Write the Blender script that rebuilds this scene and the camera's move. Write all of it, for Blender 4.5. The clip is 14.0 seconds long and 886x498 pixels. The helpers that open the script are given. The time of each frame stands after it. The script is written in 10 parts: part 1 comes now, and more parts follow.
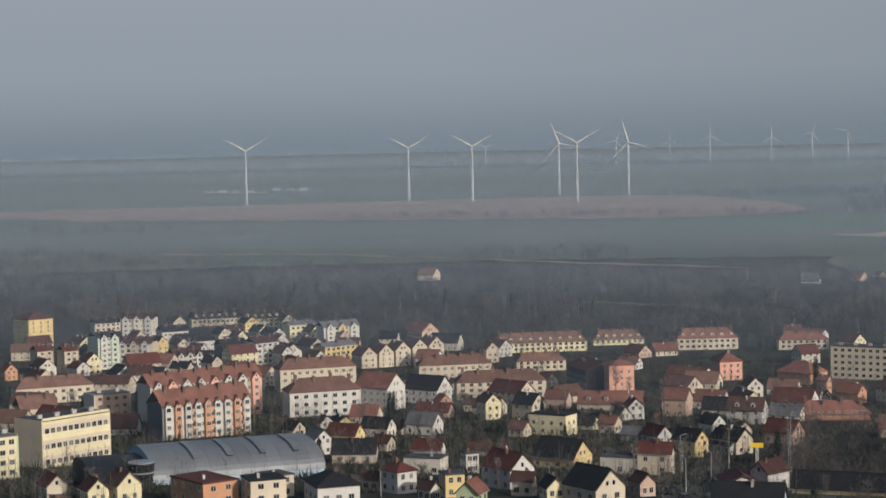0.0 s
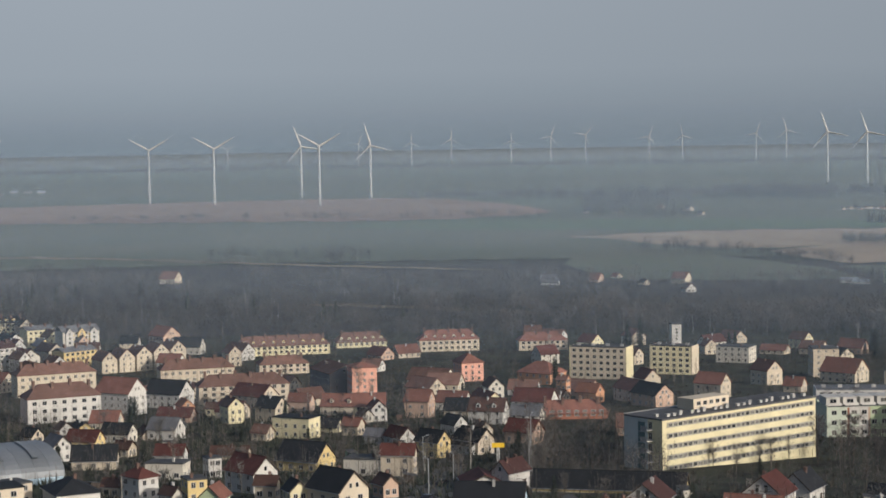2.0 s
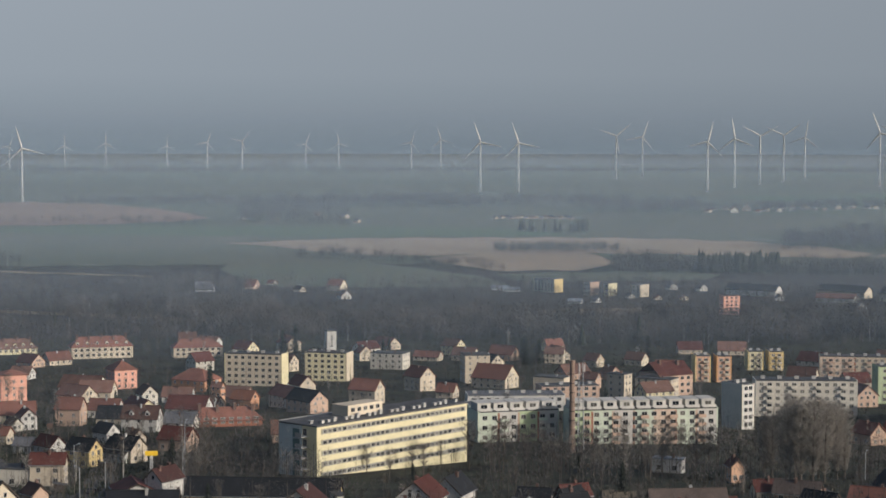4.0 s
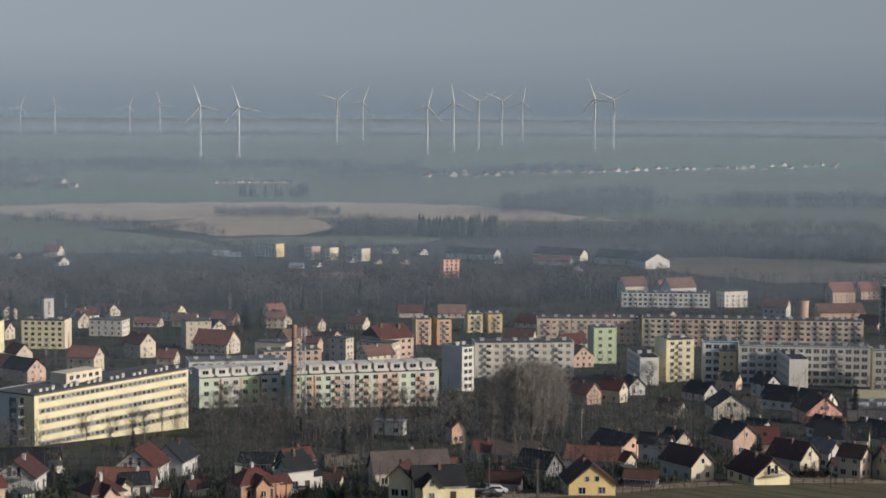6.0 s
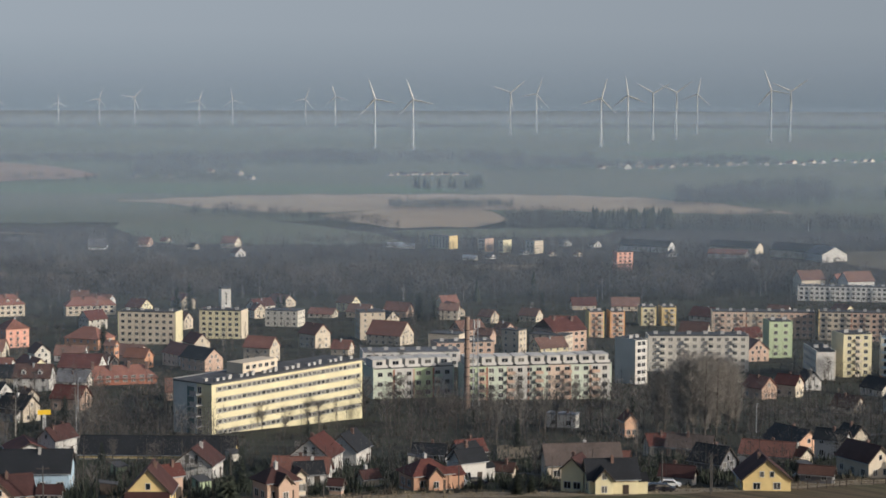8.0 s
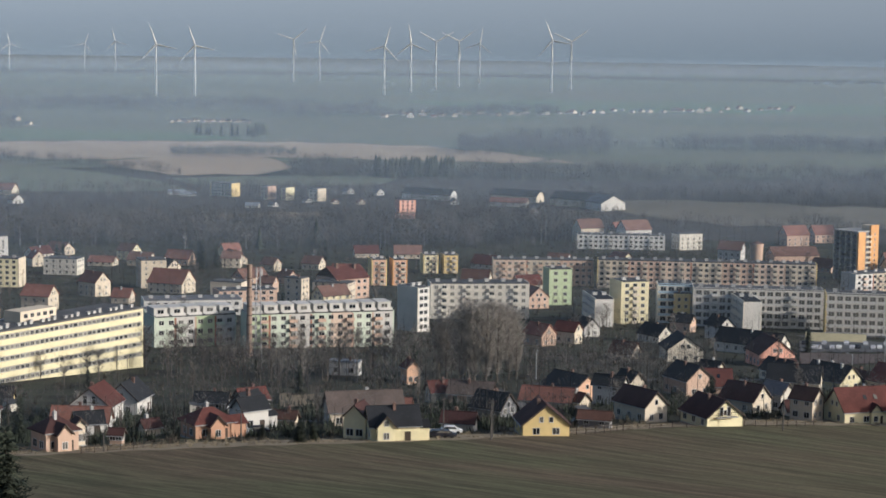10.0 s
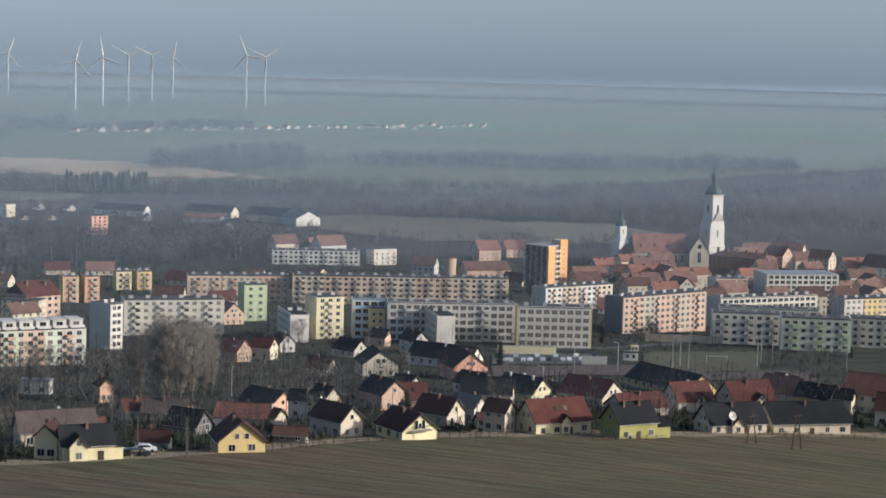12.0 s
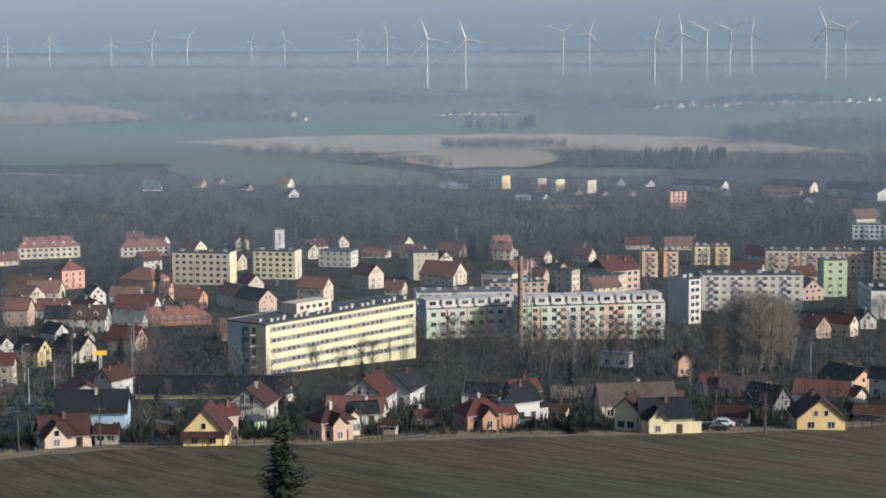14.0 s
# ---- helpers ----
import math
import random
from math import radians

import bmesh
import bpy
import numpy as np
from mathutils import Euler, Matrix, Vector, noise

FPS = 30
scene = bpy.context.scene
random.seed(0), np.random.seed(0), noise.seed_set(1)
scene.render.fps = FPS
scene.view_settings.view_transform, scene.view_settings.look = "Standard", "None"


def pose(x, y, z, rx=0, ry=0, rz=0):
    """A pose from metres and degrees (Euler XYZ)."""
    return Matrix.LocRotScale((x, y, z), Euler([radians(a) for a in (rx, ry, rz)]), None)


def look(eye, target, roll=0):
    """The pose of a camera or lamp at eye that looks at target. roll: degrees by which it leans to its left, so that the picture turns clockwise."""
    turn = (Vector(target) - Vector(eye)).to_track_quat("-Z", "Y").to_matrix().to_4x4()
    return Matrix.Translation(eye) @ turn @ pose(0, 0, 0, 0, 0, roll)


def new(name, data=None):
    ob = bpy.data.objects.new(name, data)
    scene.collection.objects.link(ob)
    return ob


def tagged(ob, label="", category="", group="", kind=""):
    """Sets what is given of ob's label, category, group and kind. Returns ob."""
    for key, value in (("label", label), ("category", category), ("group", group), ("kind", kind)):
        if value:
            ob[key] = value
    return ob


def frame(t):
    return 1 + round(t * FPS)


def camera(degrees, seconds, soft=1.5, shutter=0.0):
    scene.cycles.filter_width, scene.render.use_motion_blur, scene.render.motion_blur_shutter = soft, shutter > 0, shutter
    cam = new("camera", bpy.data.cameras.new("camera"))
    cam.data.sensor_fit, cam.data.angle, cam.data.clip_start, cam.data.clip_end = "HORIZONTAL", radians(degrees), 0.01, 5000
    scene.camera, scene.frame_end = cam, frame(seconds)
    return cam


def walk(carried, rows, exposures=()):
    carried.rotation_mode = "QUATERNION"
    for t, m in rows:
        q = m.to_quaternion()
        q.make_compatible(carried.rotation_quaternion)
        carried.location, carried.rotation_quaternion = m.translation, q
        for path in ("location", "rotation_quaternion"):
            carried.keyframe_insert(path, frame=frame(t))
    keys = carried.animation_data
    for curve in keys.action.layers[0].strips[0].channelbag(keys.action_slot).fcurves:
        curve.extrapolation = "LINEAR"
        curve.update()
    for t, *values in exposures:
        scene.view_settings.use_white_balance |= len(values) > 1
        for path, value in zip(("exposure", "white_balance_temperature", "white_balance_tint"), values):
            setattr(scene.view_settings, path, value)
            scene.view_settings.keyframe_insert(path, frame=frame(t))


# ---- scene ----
cam = camera(25.252, 14.0, soft=1.7)
EYE = (0.0, 0.0, 140.0)


def shot(yaw, pitch, lean):
    """The pose at the fixed stand: degrees to the right, up, and of lean."""
    return pose(*EYE, 90 + pitch, 0, -yaw) @ pose(0, 0, 0, 0, 0, lean)


walk(cam, [
    (0, shot(-17.498, -3.483, -1.252)),
    (0.5, shot(-15.462, -3.653, -1.208)),
    (1, shot(-14.035, -3.346, -1.059)),
    (1.5, shot(-12.096, -3.518, -1.031)),
    (2, shot(-10.038, -3.545, -0.990)),
    (2.5, shot(-8.013, -3.413, -0.649)),
    (3, shot(-5.430, -3.418, -0.379)),
    (3.5, shot(-3.585, -3.142, -0.020)),
    (4, shot(-0.079, -3.427, 0.052)),
    (4.2, shot(1.557, -3.524, 0.271)),
    (4.725, shot(5.065, -3.888, 0.556)),
    (5.25, shot(7.145, -4.292, 0.466)),
    (5.775, shot(8.014, -4.469, 0.308)),
    (6.3, shot(7.894, -4.152, 0.388)),
    (6.5, shot(7.687, -3.904, 0.502)),
    (7, shot(7.700, -3.870, 0.766)),
    (7.5, shot(6.162, -4.085, 0.548)),
    (7.7, shot(4.691, -4.315, 0.357)),
    (8.12, shot(2.489, -4.844, 0.031)),
    (8.54, shot(1.914, -5.399, -0.133)),
    (8.96, shot(2.741, -5.878, -0.115)),
    (9.38, shot(4.745, -6.180, 0.107)),
    (9.8, shot(7.701, -6.203, 0.555)),
    (10, shot(9.300, -6.131, 0.825)),
    (10.5, shot(12.754, -5.876, 1.263)),
    (11, shot(15.680, -5.710, 1.477)),
    (11.5, shot(17.782, -5.502, 1.683)),
    (12, shot(18.150, -5.507, 1.472)),
    (12.5, shot(17.142, -5.594, 1.481)),
    (13, shot(13.146, -6.095, 1.432)),
    (13.5, shot(7.549, -6.152, 0.664)),
    (14, shot(1.433, -6.407, -0.255)),
], exposures=((0.0, -0.36, 5780, 10), (1.5, -0.22, 5780, 10), (3.0, -0.26, 5780, 10), (6.5, -0.12, 5780, 10), (7.7, -0.08, 5800, 10), (10.0, 0.12, 5570, 10), (11.0, 0.26, 5540, 10), (12.5, 0.25, 5530, 10), (14.0, 0.18, 5430, 10)))

# ---- world, sun, haze ----
SUN_AZ, SUN_EL = 121.0, 19.0
world = bpy.data.worlds.new("sky")
scene.world = world
world.use_nodes = True
wt = world.node_tree
sky = wt.nodes.new("ShaderNodeTexSky")
sky.sky_type = "NISHITA"
sky.sun_disc = False
sky.sun_elevation = radians(SUN_EL)
sky.sun_rotation = radians(SUN_AZ)
sky.dust_density = 4.0
wt.links.new(sky.outputs[0], wt.nodes["Background"].inputs[0])
wt.nodes["Background"].inputs[1].default_value = 0.105
sun_data = bpy.data.lights.new("sun", "SUN")
sun_data.energy = 4.08
sun_data.angle = radians(0.6)
sun_data.color = (1.0, 0.87, 0.70)
sun = new("sun", sun_data)
sun.matrix_world = look((900 * math.sin(radians(SUN_AZ)), 900 * math.cos(radians(SUN_AZ)), 900 * math.tan(radians(SUN_EL))), (0, 0, 0))

# ---- materials ----
MATS = {}


def nodes_of(name):
    m = bpy.data.materials.new(name)
    m.use_nodes = True
    return m, m.node_tree.nodes, m.node_tree.links, m.node_tree.nodes["Principled BSDF"]


def surface(name, colour, rough=0.85, metal=0.0, grain=3.0, spread=0.22, stain=0.12, bump=0.15, per_object=0.12, dark=None, spec=0.3):
    """A weathered surface: fine grain, broad stains, a shift of brightness from object to object, fine relief."""
    if name in MATS:
        return MATS[name]
    m, nodes, links, bsdf = nodes_of(name)
    coord = nodes.new("ShaderNodeTexCoord")
    fine = nodes.new("ShaderNodeTexNoise")
    fine.inputs["Scale"].default_value, fine.inputs["Detail"].default_value = grain, 6.0
    broad = nodes.new("ShaderNodeTexNoise")
    broad.inputs["Scale"].default_value, broad.inputs["Detail"].default_value = grain * 0.11, 3.0
    info = nodes.new("ShaderNodeObjectInfo")
    links.new(coord.outputs["Object"], fine.inputs["Vector"])
    links.new(coord.outputs["Object"], broad.inputs["Vector"])
    a = nodes.new("ShaderNodeMath"); a.operation = "MULTIPLY_ADD"
    a.inputs[1].default_value, a.inputs[2].default_value = 2 * spread, 1.0 - spread
    links.new(fine.outputs[0], a.inputs[0])
    b = nodes.new("ShaderNodeMath"); b.operation = "MULTIPLY_ADD"
    b.inputs[1].default_value, b.inputs[2].default_value = 2 * stain, 1.0 - stain
    links.new(broad.outputs[0], b.inputs[0])
    c = nodes.new("ShaderNodeMath"); c.operation = "MULTIPLY_ADD"
    c.inputs[1].default_value, c.inputs[2].default_value = 2 * per_object, 1.0 - per_object
    links.new(info.outputs["Random"], c.inputs[0])
    ab = nodes.new("ShaderNodeMath"); ab.operation = "MULTIPLY"
    links.new(a.outputs[0], ab.inputs[0]); links.new(b.outputs[0], ab.inputs[1])
    abc = nodes.new("ShaderNodeMath"); abc.operation = "MULTIPLY"
    links.new(ab.outputs[0], abc.inputs[0]); links.new(c.outputs[0], abc.inputs[1])
    tint = nodes.new("ShaderNodeMixRGB")
    second = dark or tuple(v * 0.8 for v in colour)
    tint.inputs[1].default_value, tint.inputs[2].default_value = (*second, 1), (*colour, 1)
    links.new(broad.outputs[0], tint.inputs[0])
    mul = nodes.new("ShaderNodeVectorMath"); mul.operation = "SCALE"
    links.new(tint.outputs[0], mul.inputs[0]); links.new(abc.outputs[0], mul.inputs["Scale"])
    links.new(mul.outputs[0], bsdf.inputs["Base Color"])
    bsdf.inputs["Roughness"].default_value, bsdf.inputs["Metallic"].default_value = rough, metal
    bsdf.inputs["Specular IOR Level"].default_value = spec
    if bump:
        bm_node = nodes.new("ShaderNodeBump")
        bm_node.inputs["Strength"].default_value, bm_node.inputs["Distance"].default_value = bump, 0.05
        links.new(fine.outputs[0], bm_node.inputs["Height"])
        links.new(bm_node.outputs[0], bsdf.inputs["Normal"])
    MATS[name] = m
    return m


WALLS = {
    "white": (0.58, 0.56, 0.52), "cream": (0.60, 0.52, 0.40), "yellow": (0.70, 0.54, 0.25), "pale_yellow": (0.71, 0.64, 0.41),
    "orange": (0.58, 0.31, 0.18), "pink": (0.74, 0.40, 0.30), "salmon": (0.52, 0.37, 0.28), "grey": (0.60, 0.56, 0.48), "terracotta": (0.44, 0.26, 0.17), "ivory": (0.74, 0.67, 0.54),
    "beige": (0.56, 0.48, 0.37), "green": (0.46, 0.54, 0.34), "olive": (0.34, 0.32, 0.12), "blue": (0.42, 0.55, 0.66),
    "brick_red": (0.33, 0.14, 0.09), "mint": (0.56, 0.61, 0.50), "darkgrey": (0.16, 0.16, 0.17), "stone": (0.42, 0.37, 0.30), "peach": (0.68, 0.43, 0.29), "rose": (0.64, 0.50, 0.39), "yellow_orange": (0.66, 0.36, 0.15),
}
ROOFS = {
    "red": (0.205, 0.096, 0.072), "dark_red": (0.100, 0.037, 0.030), "brown": (0.095, 0.052, 0.040), "black": (0.019, 0.020, 0.023),
    "grey": (0.15, 0.15, 0.16), "orange_red": (0.27, 0.12, 0.075), "old_red": (0.178, 0.102, 0.080), "felt": (0.085, 0.085, 0.088),
    "metal": (0.30, 0.33, 0.37), "grey_brown": (0.092, 0.072, 0.063), "maroon": (0.062, 0.030, 0.027),
}


def wall_mat(c):
    return surface("render_" + c, WALLS[c], rough=0.9, grain=1.2, spread=0.10, stain=0.14, bump=0.05, per_object=0.07)


def roof_mat(c):
    return surface("roof_" + c, ROOFS[c], rough=0.78, grain=2.4, spread=0.36, stain=0.42, bump=0.4, per_object=0.2, spec=0.15)


FRAME = surface("window_frame_paint", (0.54, 0.53, 0.51), rough=0.5, spread=0.05, bump=0)
CONCRETE = surface("concrete", (0.36, 0.35, 0.33), grain=0.9, stain=0.25)
METAL = surface("painted_metal", (0.42, 0.43, 0.44), rough=0.45, metal=0.5, bump=0)
VENT = surface("roof_vent_render", (0.42, 0.41, 0.39), spread=0.2)
WOOD = surface("dark_wood", (0.062, 0.046, 0.036), grain=6)
BRICK = surface("old_brick", (0.15, 0.092, 0.072), grain=4, spread=0.35, stain=0.3, bump=0.5)
COPPER = surface("aged_copper", (0.040, 0.066, 0.060), rough=0.6, grain=1.0, spread=0.3)
ASPHALT = surface("asphalt", (0.085, 0.085, 0.087), grain=2.0, stain=0.3)
BARK = surface("bark", (0.10, 0.085, 0.07), grain=5, spread=0.35, per_object=0.25)
TWIG = surface("twigs", (0.165, 0.148, 0.130), grain=1.5, spread=0.3, per_object=0.25, bump=0)
GREY_TWIG = surface("poplar_twigs", (0.32, 0.29, 0.255), grain=1.5, spread=0.3, per_object=0.05, bump=0)
FAR_TWIG = surface("wood_twigs", (0.094, 0.088, 0.083), grain=0.07, spread=0.62, stain=0.45, bump=0)
PLAIN_TWIG = surface("belt_twigs", (0.070, 0.067, 0.062), grain=0.05, spread=0.30, stain=0.45, bump=0)


def see_through(mat, share):
    """Fine twigs: part of the light that falls on one side shows on the other."""
    nt = mat.node_tree
    bsdf, out = nt.nodes["Principled BSDF"], nt.nodes["Material Output"]
    back = nt.nodes.new("ShaderNodeBsdfTranslucent")
    mix = nt.nodes.new("ShaderNodeMixShader")
    mix.inputs[0].default_value = share
    nt.links.new(bsdf.inputs["Base Color"].links[0].from_socket, back.inputs["Color"])
    nt.links.new(bsdf.outputs[0], mix.inputs[1])
    nt.links.new(back.outputs[0], mix.inputs[2])
    nt.links.new(mix.outputs[0], out.inputs["Surface"])


PALE_TWIG = surface("pale_wood_twigs", (0.165, 0.154, 0.140), grain=0.07, spread=0.5, stain=0.35, bump=0)
DARK_TWIG = surface("dark_wood_twigs", (0.046, 0.044, 0.044), grain=0.07, spread=0.5, stain=0.35, bump=0)
RUSSET_TWIG = surface("russet_wood_twigs", (0.125, 0.094, 0.076), grain=0.07, spread=0.5, stain=0.35, bump=0)
for twig in (TWIG, GREY_TWIG, FAR_TWIG, PLAIN_TWIG, PALE_TWIG, DARK_TWIG, RUSSET_TWIG):
    see_through(twig, 0.25)
BIRCH = surface("birch_bark", (0.42, 0.39, 0.34), grain=2.5, spread=0.5)
NEEDLE = surface("conifer_needles", (0.027, 0.034, 0.022), grain=2.0, spread=0.45, per_object=0.25, bump=0)
SHRUB = surface("bare_shrubs", (0.060, 0.054, 0.040), grain=1.0, spread=0.4, bump=0)
TURBINE = surface("turbine_paint", (0.56, 0.56, 0.55), rough=0.4, spread=0.03, stain=0.05, bump=0, per_object=0.03)


def glass_mat():
    m, nodes, links, bsdf = nodes_of("window_glass")
    info = nodes.new("ShaderNodeObjectInfo")
    ramp = nodes.new("ShaderNodeValToRGB")
    ramp.color_ramp.elements[0].color, ramp.color_ramp.elements[1].color = (0.012, 0.014, 0.018, 1), (0.16, 0.15, 0.13, 1)
    ramp.color_ramp.elements[0].position = 0.45
    links.new(info.outputs["Random"], ramp.inputs[0])
    links.new(ramp.outputs[0], bsdf.inputs["Base Color"])
    bsdf.inputs["Roughness"].default_value = 0.12
    return m


GLASS = glass_mat()


def haze_mat(name, strength, low, high, top, tint, reach, east):
    """Painted haze: a mostly clear sheet whose tint scatters the daylight that falls on it; it thins towards the ground
    and the top, and changes towards the east.
    """
    m, nodes, links, bsdf = nodes_of(name)
    nodes.remove(bsdf)
    out = nodes["Material Output"]
    coord = nodes.new("ShaderNodeTexCoord")
    split = nodes.new("ShaderNodeSeparateXYZ")
    links.new(coord.outputs["Object"], split.inputs[0])
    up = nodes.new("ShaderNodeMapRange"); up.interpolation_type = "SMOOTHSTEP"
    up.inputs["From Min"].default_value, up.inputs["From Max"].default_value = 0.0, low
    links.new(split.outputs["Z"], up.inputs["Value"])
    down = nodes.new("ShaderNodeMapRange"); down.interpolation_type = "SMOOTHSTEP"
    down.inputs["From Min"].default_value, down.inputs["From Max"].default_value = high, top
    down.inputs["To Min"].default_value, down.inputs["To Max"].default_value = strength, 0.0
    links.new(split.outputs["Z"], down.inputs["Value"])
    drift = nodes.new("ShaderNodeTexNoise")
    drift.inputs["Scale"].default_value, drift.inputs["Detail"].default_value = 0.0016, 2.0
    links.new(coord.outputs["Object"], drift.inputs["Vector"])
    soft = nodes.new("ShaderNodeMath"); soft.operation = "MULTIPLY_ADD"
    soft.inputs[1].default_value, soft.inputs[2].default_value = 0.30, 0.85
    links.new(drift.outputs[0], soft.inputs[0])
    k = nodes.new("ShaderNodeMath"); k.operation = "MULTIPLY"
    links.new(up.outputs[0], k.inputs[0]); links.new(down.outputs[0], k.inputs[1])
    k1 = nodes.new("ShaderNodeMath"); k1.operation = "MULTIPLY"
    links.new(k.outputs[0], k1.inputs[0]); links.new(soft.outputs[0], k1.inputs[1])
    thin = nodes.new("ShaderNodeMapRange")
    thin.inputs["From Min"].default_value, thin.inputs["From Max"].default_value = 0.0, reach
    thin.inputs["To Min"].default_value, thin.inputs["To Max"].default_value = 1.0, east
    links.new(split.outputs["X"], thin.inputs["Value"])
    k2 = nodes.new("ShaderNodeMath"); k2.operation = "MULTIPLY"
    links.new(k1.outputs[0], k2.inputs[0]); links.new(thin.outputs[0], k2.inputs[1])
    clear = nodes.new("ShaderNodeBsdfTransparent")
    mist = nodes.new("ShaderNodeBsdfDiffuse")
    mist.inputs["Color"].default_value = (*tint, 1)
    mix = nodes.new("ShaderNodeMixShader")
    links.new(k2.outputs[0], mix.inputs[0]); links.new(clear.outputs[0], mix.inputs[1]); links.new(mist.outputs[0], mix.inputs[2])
    links.new(mix.outputs[0], out.inputs["Surface"])
    return m


# ---- mesh tools ----
class Mesh:
    """Collects vertices and faces for one mesh."""

    def __init__(self):
        self.v, self.f, self.m = [], [], []

    def face(self, pts, mi=0):
        k = len(self.v)
        self.v += [tuple(p) for p in pts]
        self.f.append(tuple(range(k, k + len(pts))))
        self.m.append(mi)

    def box(self, x0, y0, z0, x1, y1, z1, mi=0):
        k = len(self.v)
        self.v += [(x0, y0, z0), (x1, y0, z0), (x1, y1, z0), (x0, y1, z0), (x0, y0, z1), (x1, y0, z1), (x1, y1, z1), (x0, y1, z1)]
        for f in ((0, 3, 2, 1), (4, 5, 6, 7), (0, 1, 5, 4), (1, 2, 6, 5), (2, 3, 7, 6), (3, 0, 4, 7)):
            self.f.append(tuple(k + i for i in f))
            self.m.append(mi)

    def ring(self, rings, n=10, mi=0, turn=0.0, cx=0.0, cy=0.0):
        """A lathe form: rings of (z, radius), closed at both ends."""
        k = len(self.v)
        for z, r in rings:
            for i in range(n):
                a = turn + 2 * math.pi * i / n
                self.v.append((cx + r * math.cos(a), cy + r * math.sin(a), z))
        for j in range(len(rings) - 1):
            for i in range(n):
                a, b = k + j * n + i, k + j * n + (i + 1) % n
                self.f.append((a, b, b + n, a + n)); self.m.append(mi)
        self.f.append(tuple(k + i for i in range(n))[::-1]); self.m.append(mi)
        self.f.append(tuple(k + (len(rings) - 1) * n + i for i in range(n))); self.m.append(mi)

    def tube(self, p, q, r0, r1, n=4, mi=0):
        p, q = Vector(p), Vector(q)
        d = (q - p).normalized()
        u = d.orthogonal().normalized()
        w = d.cross(u)
        k = len(self.v)
        for c, r in ((p, r0), (q, r1)):
            for i in range(n):
                a = 2 * math.pi * i / n
                self.v.append(tuple(c + u * (r * math.cos(a)) + w * (r * math.sin(a))))
        for i in range(n):
            j = (i + 1) % n
            self.f.append((k + i, k + j, k + n + j, k + n + i)); self.m.append(mi)

    def prism(self, outline, y0, y1, mi=0):
        """An outline in x and z, drawn out along y."""
        n = len(outline)
        k = len(self.v)
        self.v += [(x, y0, z) for x, z in outline] + [(x, y1, z) for x, z in outline]
        self.f.append(tuple(k + i for i in range(n))); self.m.append(mi)
        self.f.append(tuple(k + n + i for i in range(n))[::-1]); self.m.append(mi)
        for i in range(n):
            j = (i + 1) % n
            self.f.append((k + i, k + n + i, k + n + j, k + j)); self.m.append(mi)

    def data(self, name, *mats, smooth=False):
        me = bpy.data.meshes.new(name)
        me.from_pydata(self.v, [], self.f)
        for m in mats:
            me.materials.append(m)
        if len(mats) > 1:
            me.polygons.foreach_set("material_index", self.m)
        if smooth:
            me.polygons.foreach_set("use_smooth", [True] * len(self.f))
        me.update()
        return me


def part(name, data, parent, label="", x=0.0, y=0.0, z=0.0, rz=0.0):
    ob = new(name, data)
    ob.parent = parent
    if x or y or z or rz:
        ob.matrix_basis = pose(x, y, z, 0, 0, rz)
    if label:
        tagged(ob, label)
    return ob


# ---- terrain ----
EYE_Z = 140.0
PROFILE_D = (0, 60, 150, 250, 370, 500, 730, 950, 1250, 2000, 2600, 3760, 4720, 4900, 4960, 5200)
PROFILE_Z = (126, 118, 100, 81, 64, 49.5, 32, 18, 10, 12, 20, 34, 43.5, 76, 84, 84)
_d = np.arange(0, 5201, 10.0)
_z = np.interp(_d, PROFILE_D, PROFILE_Z)
_zp = np.concatenate([np.full(7, _z[0]), _z, np.full(7, _z[-1])])
_z = np.convolve(_zp, np.ones(15) / 15, "valid")


def ground(x, y):
    return float(np.interp(math.hypot(x, y), _d, _z))


def polar(az, d):
    return d * math.sin(radians(az)), d * math.cos(radians(az))

